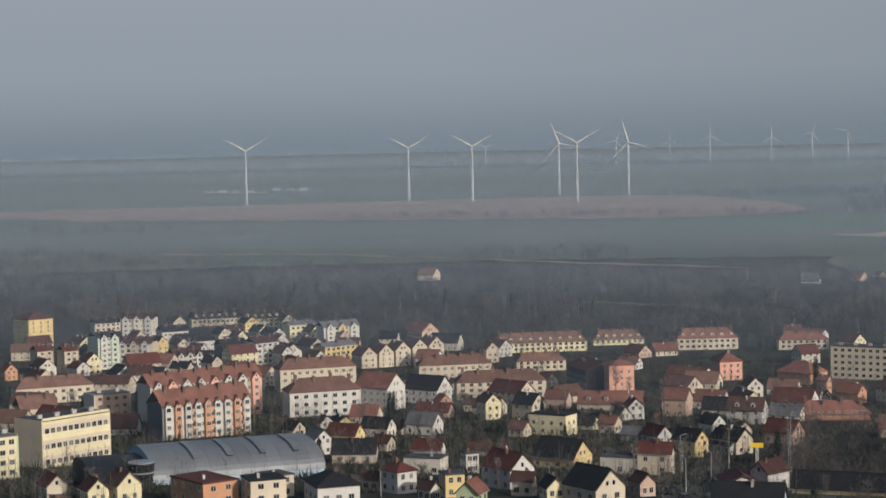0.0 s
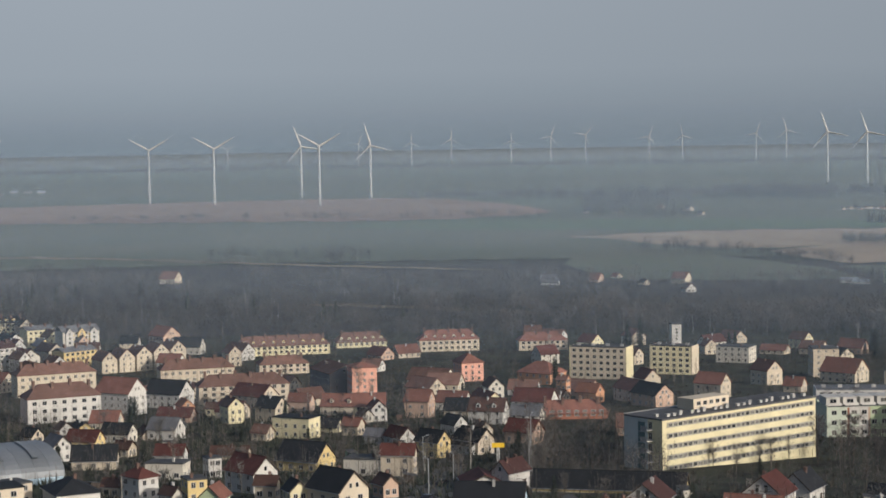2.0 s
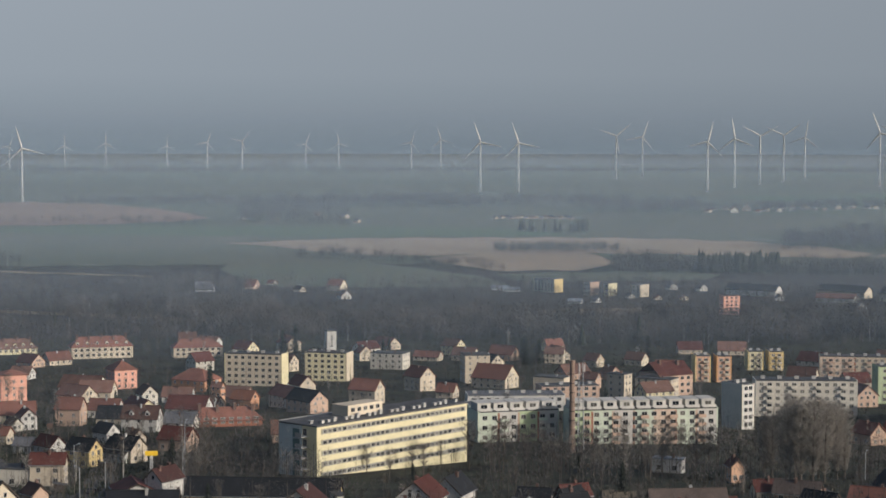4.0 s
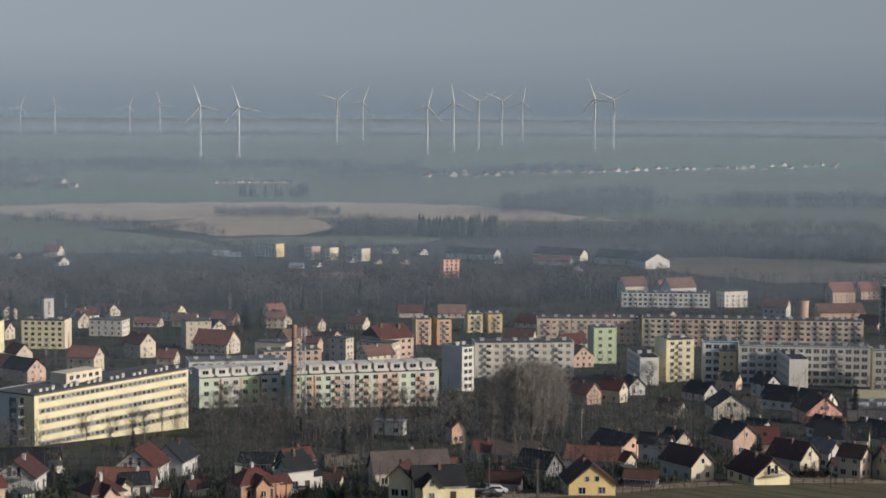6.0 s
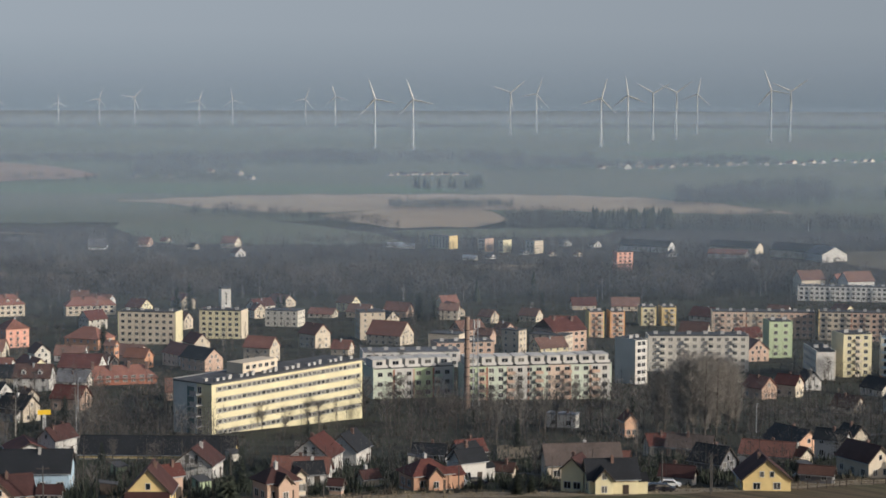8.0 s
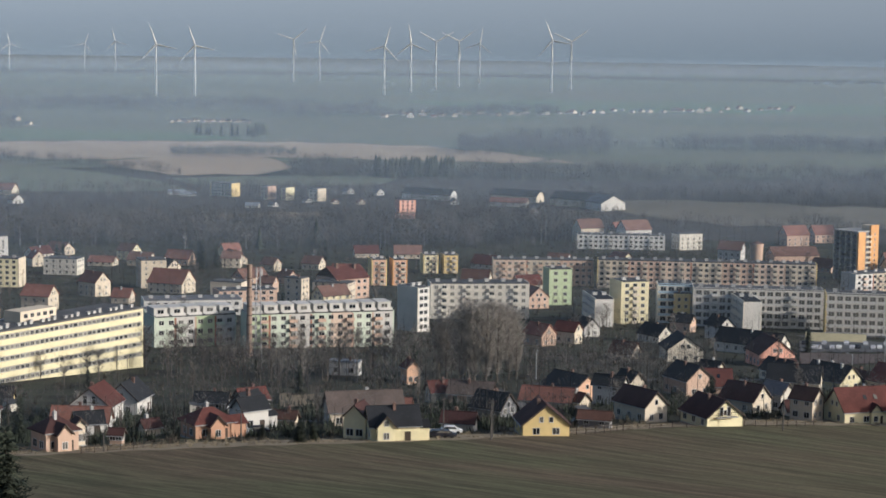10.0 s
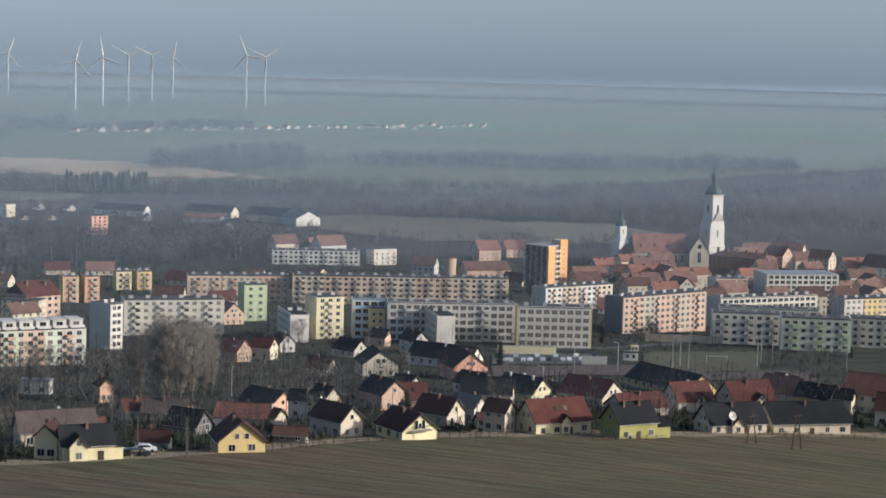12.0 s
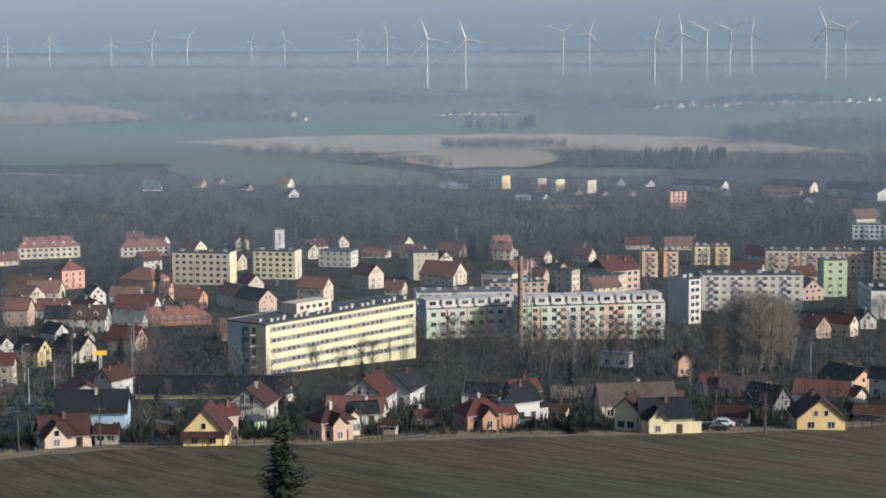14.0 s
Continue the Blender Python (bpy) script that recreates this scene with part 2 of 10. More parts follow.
# ---- ground ----
def soil_mat(name, base, other, scale, rows=0.0, tilt=0.0, mottling=0.5):
    m, nodes, links, bsdf = nodes_of(name)
    coord = nodes.new("ShaderNodeTexCoord")
    broad = nodes.new("ShaderNodeTexNoise")
    broad.inputs["Scale"].default_value, broad.inputs["Detail"].default_value = scale, 8.0
    broad.inputs["Roughness"].default_value = 0.65
    links.new(coord.outputs["Object"], broad.inputs["Vector"])
    ramp = nodes.new("ShaderNodeValToRGB")
    ramp.color_ramp.elements[0].position, ramp.color_ramp.elements[1].position = 0.5 - mottling * 0.4, 0.5 + mottling * 0.4
    ramp.color_ramp.elements[0].color, ramp.color_ramp.elements[1].color = (*other, 1), (*base, 1)
    links.new(broad.outputs[0], ramp.inputs[0])
    colour = ramp.outputs[0]
    if rows:
        turn = nodes.new("ShaderNodeMapping")
        turn.inputs["Rotation"].default_value = (0, 0, radians(tilt))
        links.new(coord.outputs["Object"], turn.inputs["Vector"])
        wave = nodes.new("ShaderNodeTexWave")
        wave.inputs["Scale"].default_value, wave.inputs["Distortion"].default_value = rows, 9.0
        wave.inputs["Detail"].default_value, wave.inputs["Detail Scale"].default_value = 4.0, 0.6
        links.new(turn.outputs[0], wave.inputs["Vector"])
        strength = nodes.new("ShaderNodeMapRange")
        strength.inputs["To Min"].default_value, strength.inputs["To Max"].default_value = 0.86, 1.08
        links.new(wave.outputs["Fac"], strength.inputs["Value"])
        mul = nodes.new("ShaderNodeVectorMath"); mul.operation = "SCALE"
        links.new(colour, mul.inputs[0]); links.new(strength.outputs[0], mul.inputs["Scale"])
        colour = mul.outputs[0]
        bump = nodes.new("ShaderNodeBump")
        bump.inputs["Strength"].default_value, bump.inputs["Distance"].default_value = 0.4, 0.10
        links.new(wave.outputs["Fac"], bump.inputs["Height"])
        links.new(bump.outputs[0], bsdf.inputs["Normal"])
    links.new(colour, bsdf.inputs["Base Color"])
    bsdf.inputs["Roughness"].default_value = 0.95
    bsdf.inputs["Specular IOR Level"].default_value = 0.1
    return m


CROP_TURN = 159.0


def crop_mat():
    """A sprouting field: drilled rows, tramlines, thin and lush streaks along the drilling, clods."""
    m, nodes, links, bsdf = nodes_of("sprouting_field")
    coord = nodes.new("ShaderNodeTexCoord")
    turn = nodes.new("ShaderNodeMapping")
    turn.inputs["Rotation"].default_value = (0, 0, radians(CROP_TURN))
    links.new(coord.outputs["Object"], turn.inputs["Vector"])

    def streaks(along, across, detail, rough=0.6):
        mp = nodes.new("ShaderNodeMapping")
        mp.inputs["Scale"].default_value = (across, along, 0.0)
        links.new(turn.outputs[0], mp.inputs["Vector"])
        n = nodes.new("ShaderNodeTexNoise")
        n.inputs["Scale"].default_value, n.inputs["Detail"].default_value, n.inputs["Roughness"].default_value = 1.0, detail, rough
        n.inputs["Distortion"].default_value = 0.3
        links.new(mp.outputs[0], n.inputs["Vector"])
        return n.outputs[0]

    def ramp(value, p0, c0, p1, c1):
        r = nodes.new("ShaderNodeValToRGB")
        e = r.color_ramp.elements
        e[0].position, e[0].color, e[1].position, e[1].color = p0, (*c0, 1), p1, (*c1, 1)
        links.new(value, r.inputs[0])
        return r.outputs[0]

    def mixed(kind, fac, a, b):
        x = nodes.new("ShaderNodeMixRGB"); x.blend_type = kind
        x.inputs[0].default_value = fac
        links.new(a, x.inputs[1]); links.new(b, x.inputs[2])
        return x.outputs[0]

    patches = streaks(0.012, 0.03, 5.0, 0.6)
    colour = ramp(patches, 0.36, (0.150, 0.114, 0.076), 0.64, (0.122, 0.118, 0.068))
    lines = streaks(0.022, 0.40, 4.0, 0.65)
    colour = mixed("MULTIPLY", 1.0, colour, ramp(lines, 0.38, (0.58, 0.60, 0.59), 0.58, (1.06, 1.05, 1.02)))
    rows = streaks(0.08, 1.8, 3.0, 0.6)
    colour = mixed("MULTIPLY", 1.0, colour, ramp(rows, 0.35, (0.74, 0.76, 0.75), 0.65, (1.14, 1.13, 1.1)))
    clods = nodes.new("ShaderNodeTexNoise")
    clods.inputs["Scale"].default_value, clods.inputs["Detail"].default_value = 1.6, 6.0
    links.new(coord.outputs["Object"], clods.inputs["Vector"])
    colour = mixed("MULTIPLY", 1.0, colour, ramp(clods.outputs[0], 0.3, (0.78, 0.78, 0.78), 0.7, (1.15, 1.15, 1.15)))
    links.new(colour, bsdf.inputs["Base Color"])
    bump = nodes.new("ShaderNodeBump")
    bump.inputs["Strength"].default_value, bump.inputs["Distance"].default_value = 0.5, 0.25
    links.new(lines, bump.inputs["Height"])
    links.new(bump.outputs[0], bsdf.inputs["Normal"])
    bsdf.inputs["Roughness"].default_value = 0.95
    bsdf.inputs["Specular IOR Level"].default_value = 0.1
    return m


GARDEN = soil_mat("garden_soil", (0.056, 0.060, 0.040), (0.028, 0.027, 0.022), 0.06, mottling=0.30)
PLOUGHED = crop_mat()
WHEAT = soil_mat("green_winter_crop", (0.102, 0.120, 0.082), (0.125, 0.124, 0.088), 0.004, mottling=0.3)
STUBBLE = soil_mat("straw_stubble", (0.36, 0.275, 0.19), (0.28, 0.215, 0.15), 0.012)
CINDER = soil_mat("cinder_ground", (0.125, 0.098, 0.090), (0.085, 0.074, 0.066), 0.05)
FALLOW = soil_mat("dry_fallow_grass", (0.26, 0.21, 0.14), (0.19, 0.15, 0.10), 0.012)
VERGE = soil_mat("dry_verge_grass", (0.30, 0.25, 0.18), (0.18, 0.15, 0.10), 0.25)
DRY = surface("dry_weeds", (0.20, 0.165, 0.11), grain=1.0, spread=0.4, bump=0)
PITCH = soil_mat("worn_turf", (0.085, 0.090, 0.060), (0.105, 0.092, 0.066), 0.05)
MEADOW = soil_mat("dry_winter_meadow", (0.155, 0.138, 0.106), (0.115, 0.105, 0.084), 0.015)
OLIVE = soil_mat("grey_olive_crop", (0.135, 0.135, 0.096), (0.100, 0.112, 0.076), 0.006, mottling=0.4)
LUSH = soil_mat("lush_green_crop", (0.085, 0.135, 0.070), (0.105, 0.128, 0.078), 0.006, mottling=0.4)
BROWN = soil_mat("bare_brown_field", (0.30, 0.20, 0.145), (0.24, 0.165, 0.12), 0.008)
LITTER = soil_mat("dry_bracken", (0.125, 0.105, 0.080), (0.080, 0.070, 0.058), 0.03)
# The grey paling of distant haze is put into the ridge's base colour.
HAZED_RIDGE = soil_mat("hazed_ridge_grass", (0.168, 0.169, 0.164), (0.146, 0.147, 0.144), 0.002)
FOREST_SOIL = soil_mat("leaf_litter", (0.062, 0.056, 0.050), (0.045, 0.042, 0.040), 0.03)


def build_ground():
    me = Mesh()
    ds = [0.0] + list(np.geomspace(12, 4990, 130))
    azs = [-180 + 2.5 * i for i in range(145)]
    n = len(azs) - 1
    for d in ds:
        for a in azs[:-1]:
            x, y = polar(a, d)
            me.v.append((x, y, ground(x, y)))
    for j in range(len(ds) - 1):
        for i in range(n):
            p, q = j * n + i, j * n + (i + 1) % n
            me.f.append((p, p + n, q + n, q)); me.m.append(0)
    ob = new("ground", me.data("ground", GARDEN, smooth=True))
    tagged(ob, "dark winter ground of gardens and lawns sloping to a plain", "ground", kind="structure")


build_ground()


def field(name, label, mat, az0, az1, near, far, lift=0.5, taper=True):
    """A field between two azimuths; near and far give its edges as distances at even steps of azimuth."""
    me = Mesh()
    n, rows = max(8, int((az1 - az0) / 0.5)), 14
    s = np.linspace(0, 1, n + 1)
    lo = np.interp(s, np.linspace(0, 1, len(near)), near)
    hi = np.interp(s, np.linspace(0, 1, len(far)), far)
    if taper:
        # the ends run out to a rounded tongue
        squeeze = np.minimum(1.0, np.minimum(s, 1 - s) / 0.14) ** 0.6
        mid = lo + (hi - lo) * (0.5 + 0.4 * np.sin(np.linspace(0, 5, n + 1) + az0))
        lo, hi = mid + (lo - mid) * squeeze, mid + (hi - mid) * squeeze
    for i in range(n + 1):
        az = az0 + (az1 - az0) * s[i]
        for j in range(rows + 1):
            d = lo[i] + (hi[i] - lo[i]) * j / rows
            wob = 1.0 + 0.004 * math.sin(az * 9.0 + j) * (j in (0, rows))
            x, y = polar(az, d * wob)
            me.v.append((x, y, ground(x, y) + lift))
    for i in range(n):
        for j in range(rows):
            p = i * (rows + 1) + j
            me.f.append((p, p + 1, p + rows + 2, p + rows + 1)); me.m.append(0)
    ob = new(name, me.data(name, mat, smooth=True))
    return tagged(ob, label, "field", kind="structure")


FOOT = []


def free(x, y, margin=1.0):
    """Whether no building stands there."""
    for fx, fy, c, s, p, q in FOOT:
        dx, dy = x - fx, y - fy
        if abs(dx * c + dy * s) < p + margin and abs(dy * c - dx * s) < q + margin:
            return False
    return True


def footprint(x, y, rz, p, q):
    """Keeps trees and shrubs off a building or an open yard."""
    FOOT.append((x, y, math.cos(radians(rz)), math.sin(radians(rz)), p / 2, q / 2))


# ---- windows ----
WINDOWS = {}


def window_data(w, h, sill=True):
    """A window of real depth: frame, mullion, sill; the pane is a mesh of its own."""
    key = (round(w, 2), round(h, 2))
    if key not in WINDOWS:
        t = 0.08
        xs = [-w / 2, -w / 2 + t, -0.04, 0.04, w / 2 - t, w / 2] if w > 0.95 else [-w / 2, -w / 2 + t, w / 2 - t, w / 2]
        zs = [-h / 2, -h / 2 + t, h / 2 - t, h / 2]
        front, back = -0.07, 0.04

        def shell(with_pane):
            me = Mesh()
            nx, nz = len(xs), len(zs)
            for z in zs:
                for x in xs:
                    me.v.append((x, front, z))
            at = lambda i, k: k * nx + i
            for k in range(nz - 1):
                for i in range(nx - 1):
                    hole = k == 1 and i % 2 == 1
                    quad = [at(i, k), at(i + 1, k), at(i + 1, k + 1), at(i, k + 1)]
                    if not hole:
                        me.f.append(tuple(quad)); me.m.append(0)
                        continue
                    b = len(me.v)
                    me.v += [(me.v[q][0], -0.012, me.v[q][2]) for q in quad]
                    for e in range(4):
                        f = (e + 1) % 4
                        me.f.append((quad[e], quad[f], b + f, b + e)); me.m.append(0)
                    if with_pane:
                        me.f.append((b, b + 1, b + 2, b + 3)); me.m.append(1)
            rim = [at(i, 0) for i in range(nx)] + [at(nx - 1, k) for k in range(1, nz)] + [at(i, nz - 1) for i in range(nx - 2, -1, -1)] + [at(0, k) for k in range(nz - 2, 0, -1)]
            b = len(me.v)
            me.v += [(me.v[q][0], back, me.v[q][2]) for q in rim]
            for e in range(len(rim)):
                f = (e + 1) % len(rim)
                me.f.append((rim[f], rim[e], b + e, b + f)); me.m.append(0)
            return me

        p = Mesh()
        p.box(-w / 2 + t, -0.018, -h / 2 + t, w / 2 - t, 0.02, h / 2 - t)
        both = shell(True)
        WINDOWS[key] = (shell(False).data("window", FRAME), p.data("pane", GLASS), both.data("window", FRAME, GLASS), both)
    return WINDOWS[key]


def window(parent, w, h, x, y, z, rz=0.0, split=True):
    frame_data, pane_data, both, _ = window_data(w, h)
    if split:
        ob = part("window", frame_data, parent, "", x, y, z, rz)
        part("pane", pane_data, ob)
    else:
        part("window", both, parent, "", x, y, z, rz)


def window_rows(parent, rows):
    """Small far windows of one building, joined: rows of width, height, places and turn."""
    me = Mesh()
    for w, h, places, rz in rows:
        both = window_data(w, h)[3]
        m = pose(0, 0, 0, 0, 0, rz)
        for x, y, z in places:
            k = len(me.v)
            me.v += [tuple((m @ Vector(v)) + Vector((x, y, z))) for v in both.v]
            me.f += [tuple(i + k for i in f) for f in both.f]
            me.m += both.m
    if me.v:
        tagged(part("glazing", me.data("glazing", FRAME, GLASS), parent), kind="stuff")


def faces_hill(x, y, rz, nx, ny):
    """Whether a wall with that normal looks towards the hill above the town."""
    c, s = math.cos(radians(rz)), math.sin(radians(rz))
    return (nx * c - ny * s) * -x + (nx * s + ny * c) * -y > 0


DOOR = None


def door(parent, x, y, z, rz=0.0):
    global DOOR
    if DOOR is None:
        d = Mesh()
        d.box(-0.55, -0.06, 0, 0.55, 0.03, 2.1)
        d.box(-0.40, -0.085, 1.15, 0.40, -0.06, 1.9)
        DOOR = d.data("door", WOOD)
    part("door", DOOR, parent, "", x, y, z + 0.02, rz)


CHIMNEYS = {}


def chimney_data(kind):
    if kind not in CHIMNEYS:
        c = Mesh()
        c.box(-0.32, -0.26, -1.6, 0.32, 0.26, 0.75)
        c.box(-0.39, -0.33, 0.75, 0.39, 0.33, 0.88)
        c.ring([(0.88, 0.11), (1.15, 0.09)], 6, cx=-0.12)
        CHIMNEYS[kind] = c.data("chimney", BRICK if kind == "brick" else VENT)
    return CHIMNEYS[kind]


WALL_WORD = {"white": "white", "ivory": "ivory white", "terracotta": "terracotta", "cream": "cream", "yellow": "yellow", "pale_yellow": "pale yellow", "orange": "orange", "pink": "pink",
             "salmon": "salmon", "grey": "grey", "beige": "beige", "green": "pale green", "olive": "olive green", "blue": "light blue",
             "brick_red": "red brick", "mint": "mint green", "darkgrey": "dark grey", "stone": "grey stone", "peach": "peach", "rose": "pinkish cream", "yellow_orange": "yellow orange"}
ROOF_WORD = {"red": "red tiled", "dark_red": "dark red tiled", "brown": "brown tiled", "black": "black", "grey": "grey", "orange_red": "bright red tiled",
             "old_red": "weathered red tiled", "maroon": "dark maroon tiled", "felt": "dark felt", "grey_brown": "greyish brown tiled", "metal": "grey metal"}


def roof_slabs(me, w, l, eave, rise, over=0.45, thick=0.22):
    """Two sloping slabs over a ridge along y, with eaves and verges standing out."""
    slope = rise / (w / 2)
    xo, zo = w / 2 + over, eave - over * slope
    ridge = eave + rise
    y0, y1 = -l / 2 - over, l / 2 + over
    me.prism([(-xo, zo), (0, ridge), (0, ridge + thick), (-xo, zo + thick)], y0, y1)
    me.prism([(0, ridge), (xo, zo), (xo, zo + thick), (0, ridge + thick)], y0, y1)
    me.box(-0.14, y0, ridge + thick - 0.10, 0.14, y1, ridge + thick + 0.08)


def hip_roof(me, w, l, eave, rise, over=0.5, thick=0.2):
    a, b = w / 2 + over, l / 2 + over
    r = max(0.2, l / 2 - w / 2 * 0.9)
    z0, z1 = eave - 0.1, eave + rise
    k = len(me.v)
    me.v += [(-a, -b, z0), (a, -b, z0), (a, b, z0), (-a, b, z0), (-a, -b, z0 + thick), (a, -b, z0 + thick), (a, b, z0 + thick), (-a, b, z0 + thick), (0, -r, z1), (0, r, z1)]
    for f in ((0, 3, 2, 1), (0, 1, 5, 4), (1, 2, 6, 5), (2, 3, 7, 6), (3, 0, 4, 7), (4, 5, 8), (5, 6, 9, 8), (6, 7, 9), (7, 4, 8, 9)):
        me.f.append(tuple(k + i for i in f)); me.m.append(0)


def house(x, y, rz, w, l, eave, rise, wall="white", roof="red", style="gable", seed=0, chim=1, dormers=0, balcony=False, skylights=0, porch=False, canopy=False, wing=None, annex=0.0, group="houses of the town", fine=True, note=""):
    """A house: ridge along its y axis, a gable towards -y, windows in rows on the gables and the long sides."""
    rnd = random.Random(seed * 7919 + int(x * 3) + int(y))
    footprint(x, y, rz, w, l)
    base = new({"gable": "house", "hip": "villa", "flat": "flat_roofed_house"}[style])
    base.matrix_basis = pose(x, y, ground(x, y) - 0.1, 0, 0, rz)
    label = "%s house with a %s %s roof" % (WALL_WORD[wall], ROOF_WORD[roof], {"gable": "gable", "hip": "hipped", "flat": "flat"}[style])
    tagged(base, label + (" " + note if note else (", balcony" if balcony else (", dormers" if dormers else ""))), "house", group)
    me = Mesh()
    sunk = -3.0
    if style == "gable":
        me.prism([(-w / 2, sunk), (w / 2, sunk), (w / 2, eave), (0, eave + rise - 0.02), (-w / 2, eave)], -l / 2, l / 2)
    else:
        me.box(-w / 2, -l / 2, sunk, w / 2, l / 2, eave)
    part("wall", me.data("wall", wall_mat(wall)), base)
    if math.hypot(x, y) < 600:
        plinth = Mesh()
        plinth.box(-w / 2 - 0.05, -l / 2 - 0.05, sunk, w / 2 + 0.05, l / 2 + 0.05, 0.45)
        part("plinth", plinth.data("plinth", CONCRETE), base)
    me = Mesh()
    if style == "gable":
        roof_slabs(me, w, l, eave, rise)
    elif style == "hip":
        hip_roof(me, w, l, eave, rise)
    else:
        me.box(-w / 2 - 0.2, -l / 2 - 0.2, eave, w / 2 + 0.2, l / 2 + 0.2, eave + 0.3)
        me.box(-w / 2 + 0.1, -l / 2 + 0.1, eave + 0.3, w / 2 - 0.1, l / 2 - 0.1, eave + 0.36)
    roof_ob = part("roof", me.data("roof", roof_mat(roof)), base)
    near = math.hypot(x, y) < 600
    if style != "flat" and near:
        zo = eave - 0.45 * rise / (w / 2) if style == "gable" else eave - 0.12
        for s in (-1, 1):
            if not faces_hill(x, y, rz, s, 0):
                continue
            g = Mesh()
            g.box(s * (w / 2 + 0.52) - 0.07, -l / 2 - 0.4, zo - 0.06, s * (w / 2 + 0.52) + 0.07, l / 2 + 0.4, zo + 0.08)
            part("gutter", g.data("gutter", METAL), roof_ob)
    if style == "gable" and near:
        slope = rise / (w / 2)
        xo, zo = w / 2 + 0.46, eave - 0.46 * slope
        for yy in (-l / 2 - 0.50, l / 2 + 0.455):
            if not faces_hill(x, y, rz, 0, yy):
                continue
            b = Mesh()
            b.prism([(-xo, zo - 0.12), (0, eave + rise - 0.12), (xo, zo - 0.12), (xo, zo + 0.24), (0, eave + rise + 0.24), (-xo, zo + 0.24)], yy, yy + 0.045)
            part("bargeboard", b.data("bargeboard", WOOD), roof_ob)
    storeys = max(1, int((eave + 0.4) / 2.7))
    far_rows = []
    wh = 1.35
    # windows on the gable ends, then on the long sides
    fine = fine and math.hypot(x, y) < 470
    for end in (-1, 1):
        rz_w = 0.0 if end < 0 else 180.0
        yy = end * (l / 2 + 0.01)
        spots = []
        for s in range(storeys):
            zc = 1.75 + s * 2.75
            if zc + 0.8 > eave + 0.3:
                continue
            n = 2 if w < 9.5 else 3
            for i in range(n):
                if not (end < 0 and balcony and s == storeys - 1):
                    spots.append(((i - (n - 1) / 2) * w / (n + 0.35), yy, zc))
        attic = []
        if style == "gable" and rise > 2.4:
            n = 2 if rise > 3.4 and w > 8.0 else 1
            attic = [((i - (n - 1) / 2) * 1.9, yy, eave + rise * 0.24) for i in range(n)]
        if faces_hill(x, y, rz, 0, end) and near:
            ww = rnd.choice((1.1, 1.1, 1.4))
            for p in spots:
                window(base, ww, wh, *p, rz_w, fine)
            for p in attic:
                window(base, 0.9, 1.15, *p, rz_w, fine)
        else:
            far_rows.append((1.1, wh, spots + attic, rz_w))
    for side in (-1, 1):
        rz_w = 90.0 * side
        xx = side * (w / 2 + 0.01)
        n = max(2, int(l / 3.3))
        spots = []
        for s in range(storeys):
            zc = 1.75 + s * 2.75
            if zc + 0.8 > eave + 0.3:
                continue
            for i in range(n):
                if s == 0 and i == n // 2 and side > 0 and math.hypot(x, y) < 700 and faces_hill(x, y, rz, side, 0):
                    door(base, xx, (i - (n - 1) / 2) * l / n, 0.1, rz_w)
                    continue
                spots.append((xx, (i - (n - 1) / 2) * l / n, zc))
        if faces_hill(x, y, rz, side, 0) and near:
            for p in spots:
                window(base, rnd.choice((1.1, 1.4)), wh, *p, rz_w, fine)
        else:
            far_rows.append((1.1, wh, spots, rz_w))
    window_rows(base, far_rows)
    if balcony:
        zc = storeys * 2.75 - 0.6 if style != "gable" else eave - 0.1
        b = Mesh()
        b.box(-w * 0.3, -l / 2 - 1.1, zc - 0.15, w * 0.3, -l / 2, zc)
        bal = part("balcony", b.data("balcony", CONCRETE), base)
        r = Mesh()
        for i in range(13):
            px = -w * 0.3 + w * 0.6 * i / 12
            r.box(px - 0.03, -l / 2 - 1.08, zc, px + 0.03, -l / 2 - 1.03, zc + 0.95)
        r.box(-w * 0.3, -l / 2 - 1.1, zc + 0.92, w * 0.3, -l / 2 - 1.01, zc + 1.02)
        part("railing", r.data("railing", WOOD), bal)
        for i in (-1, 1):
            window(base, 0.95, 2.0, i * 0.9, -l / 2 - 0.01, zc + 1.1, 0, fine)
    kind = rnd.choice(("brick", "brick", "render"))
    for i in range(chim):
        if style == "flat":
            part("chimney", chimney_data(kind), base, "", w * 0.2 * (1 if i % 2 else -1), l * (0.3 * i - 0.2), eave + 0.5)
        else:
            side = rnd.choice((-1, 1)) * w * 0.09
            along = (i - (chim - 1) / 2) * l / max(1, chim) * 0.8 + rnd.uniform(-0.8, 0.8)
            if style == "hip":
                along *= 0.4
            part("chimney", chimney_data(kind), base, "", side, along, eave + rise * 0.82 + 0.35)
    for i in range(dormers):
        yy = (i - (dormers - 1) / 2) * l / (dormers + 0.2)
        for side in (-1, 1):
            d = Mesh()
            zb = eave + rise * 0.22
            x0, x1 = side * w * 0.40, side * w * 0.12
            d.prism([(-0.75, zb - 0.3), (0.75, zb - 0.3), (0.75, zb + 1.25), (0, zb + 1.95), (-0.75, zb + 1.25)], 0, abs(x0 - x1))
            dm = part("dormer", d.data("dormer", wall_mat(wall)), roof_ob, "", x0, yy, 0, 90 * side)
            window(dm, 0.9, 1.0, 0, -0.02, zb + 0.65, 0, False)
            d = Mesh()
            d.prism([(-0.95, zb + 1.08), (0, zb + 1.96), (0, zb + 2.1), (-0.95, zb + 1.22)], -0.15, abs(x0 - x1))
            d.prism([(0, zb + 1.96), (0.95, zb + 1.08), (0.95, zb + 1.22), (0, zb + 2.1)], -0.15, abs(x0 - x1))
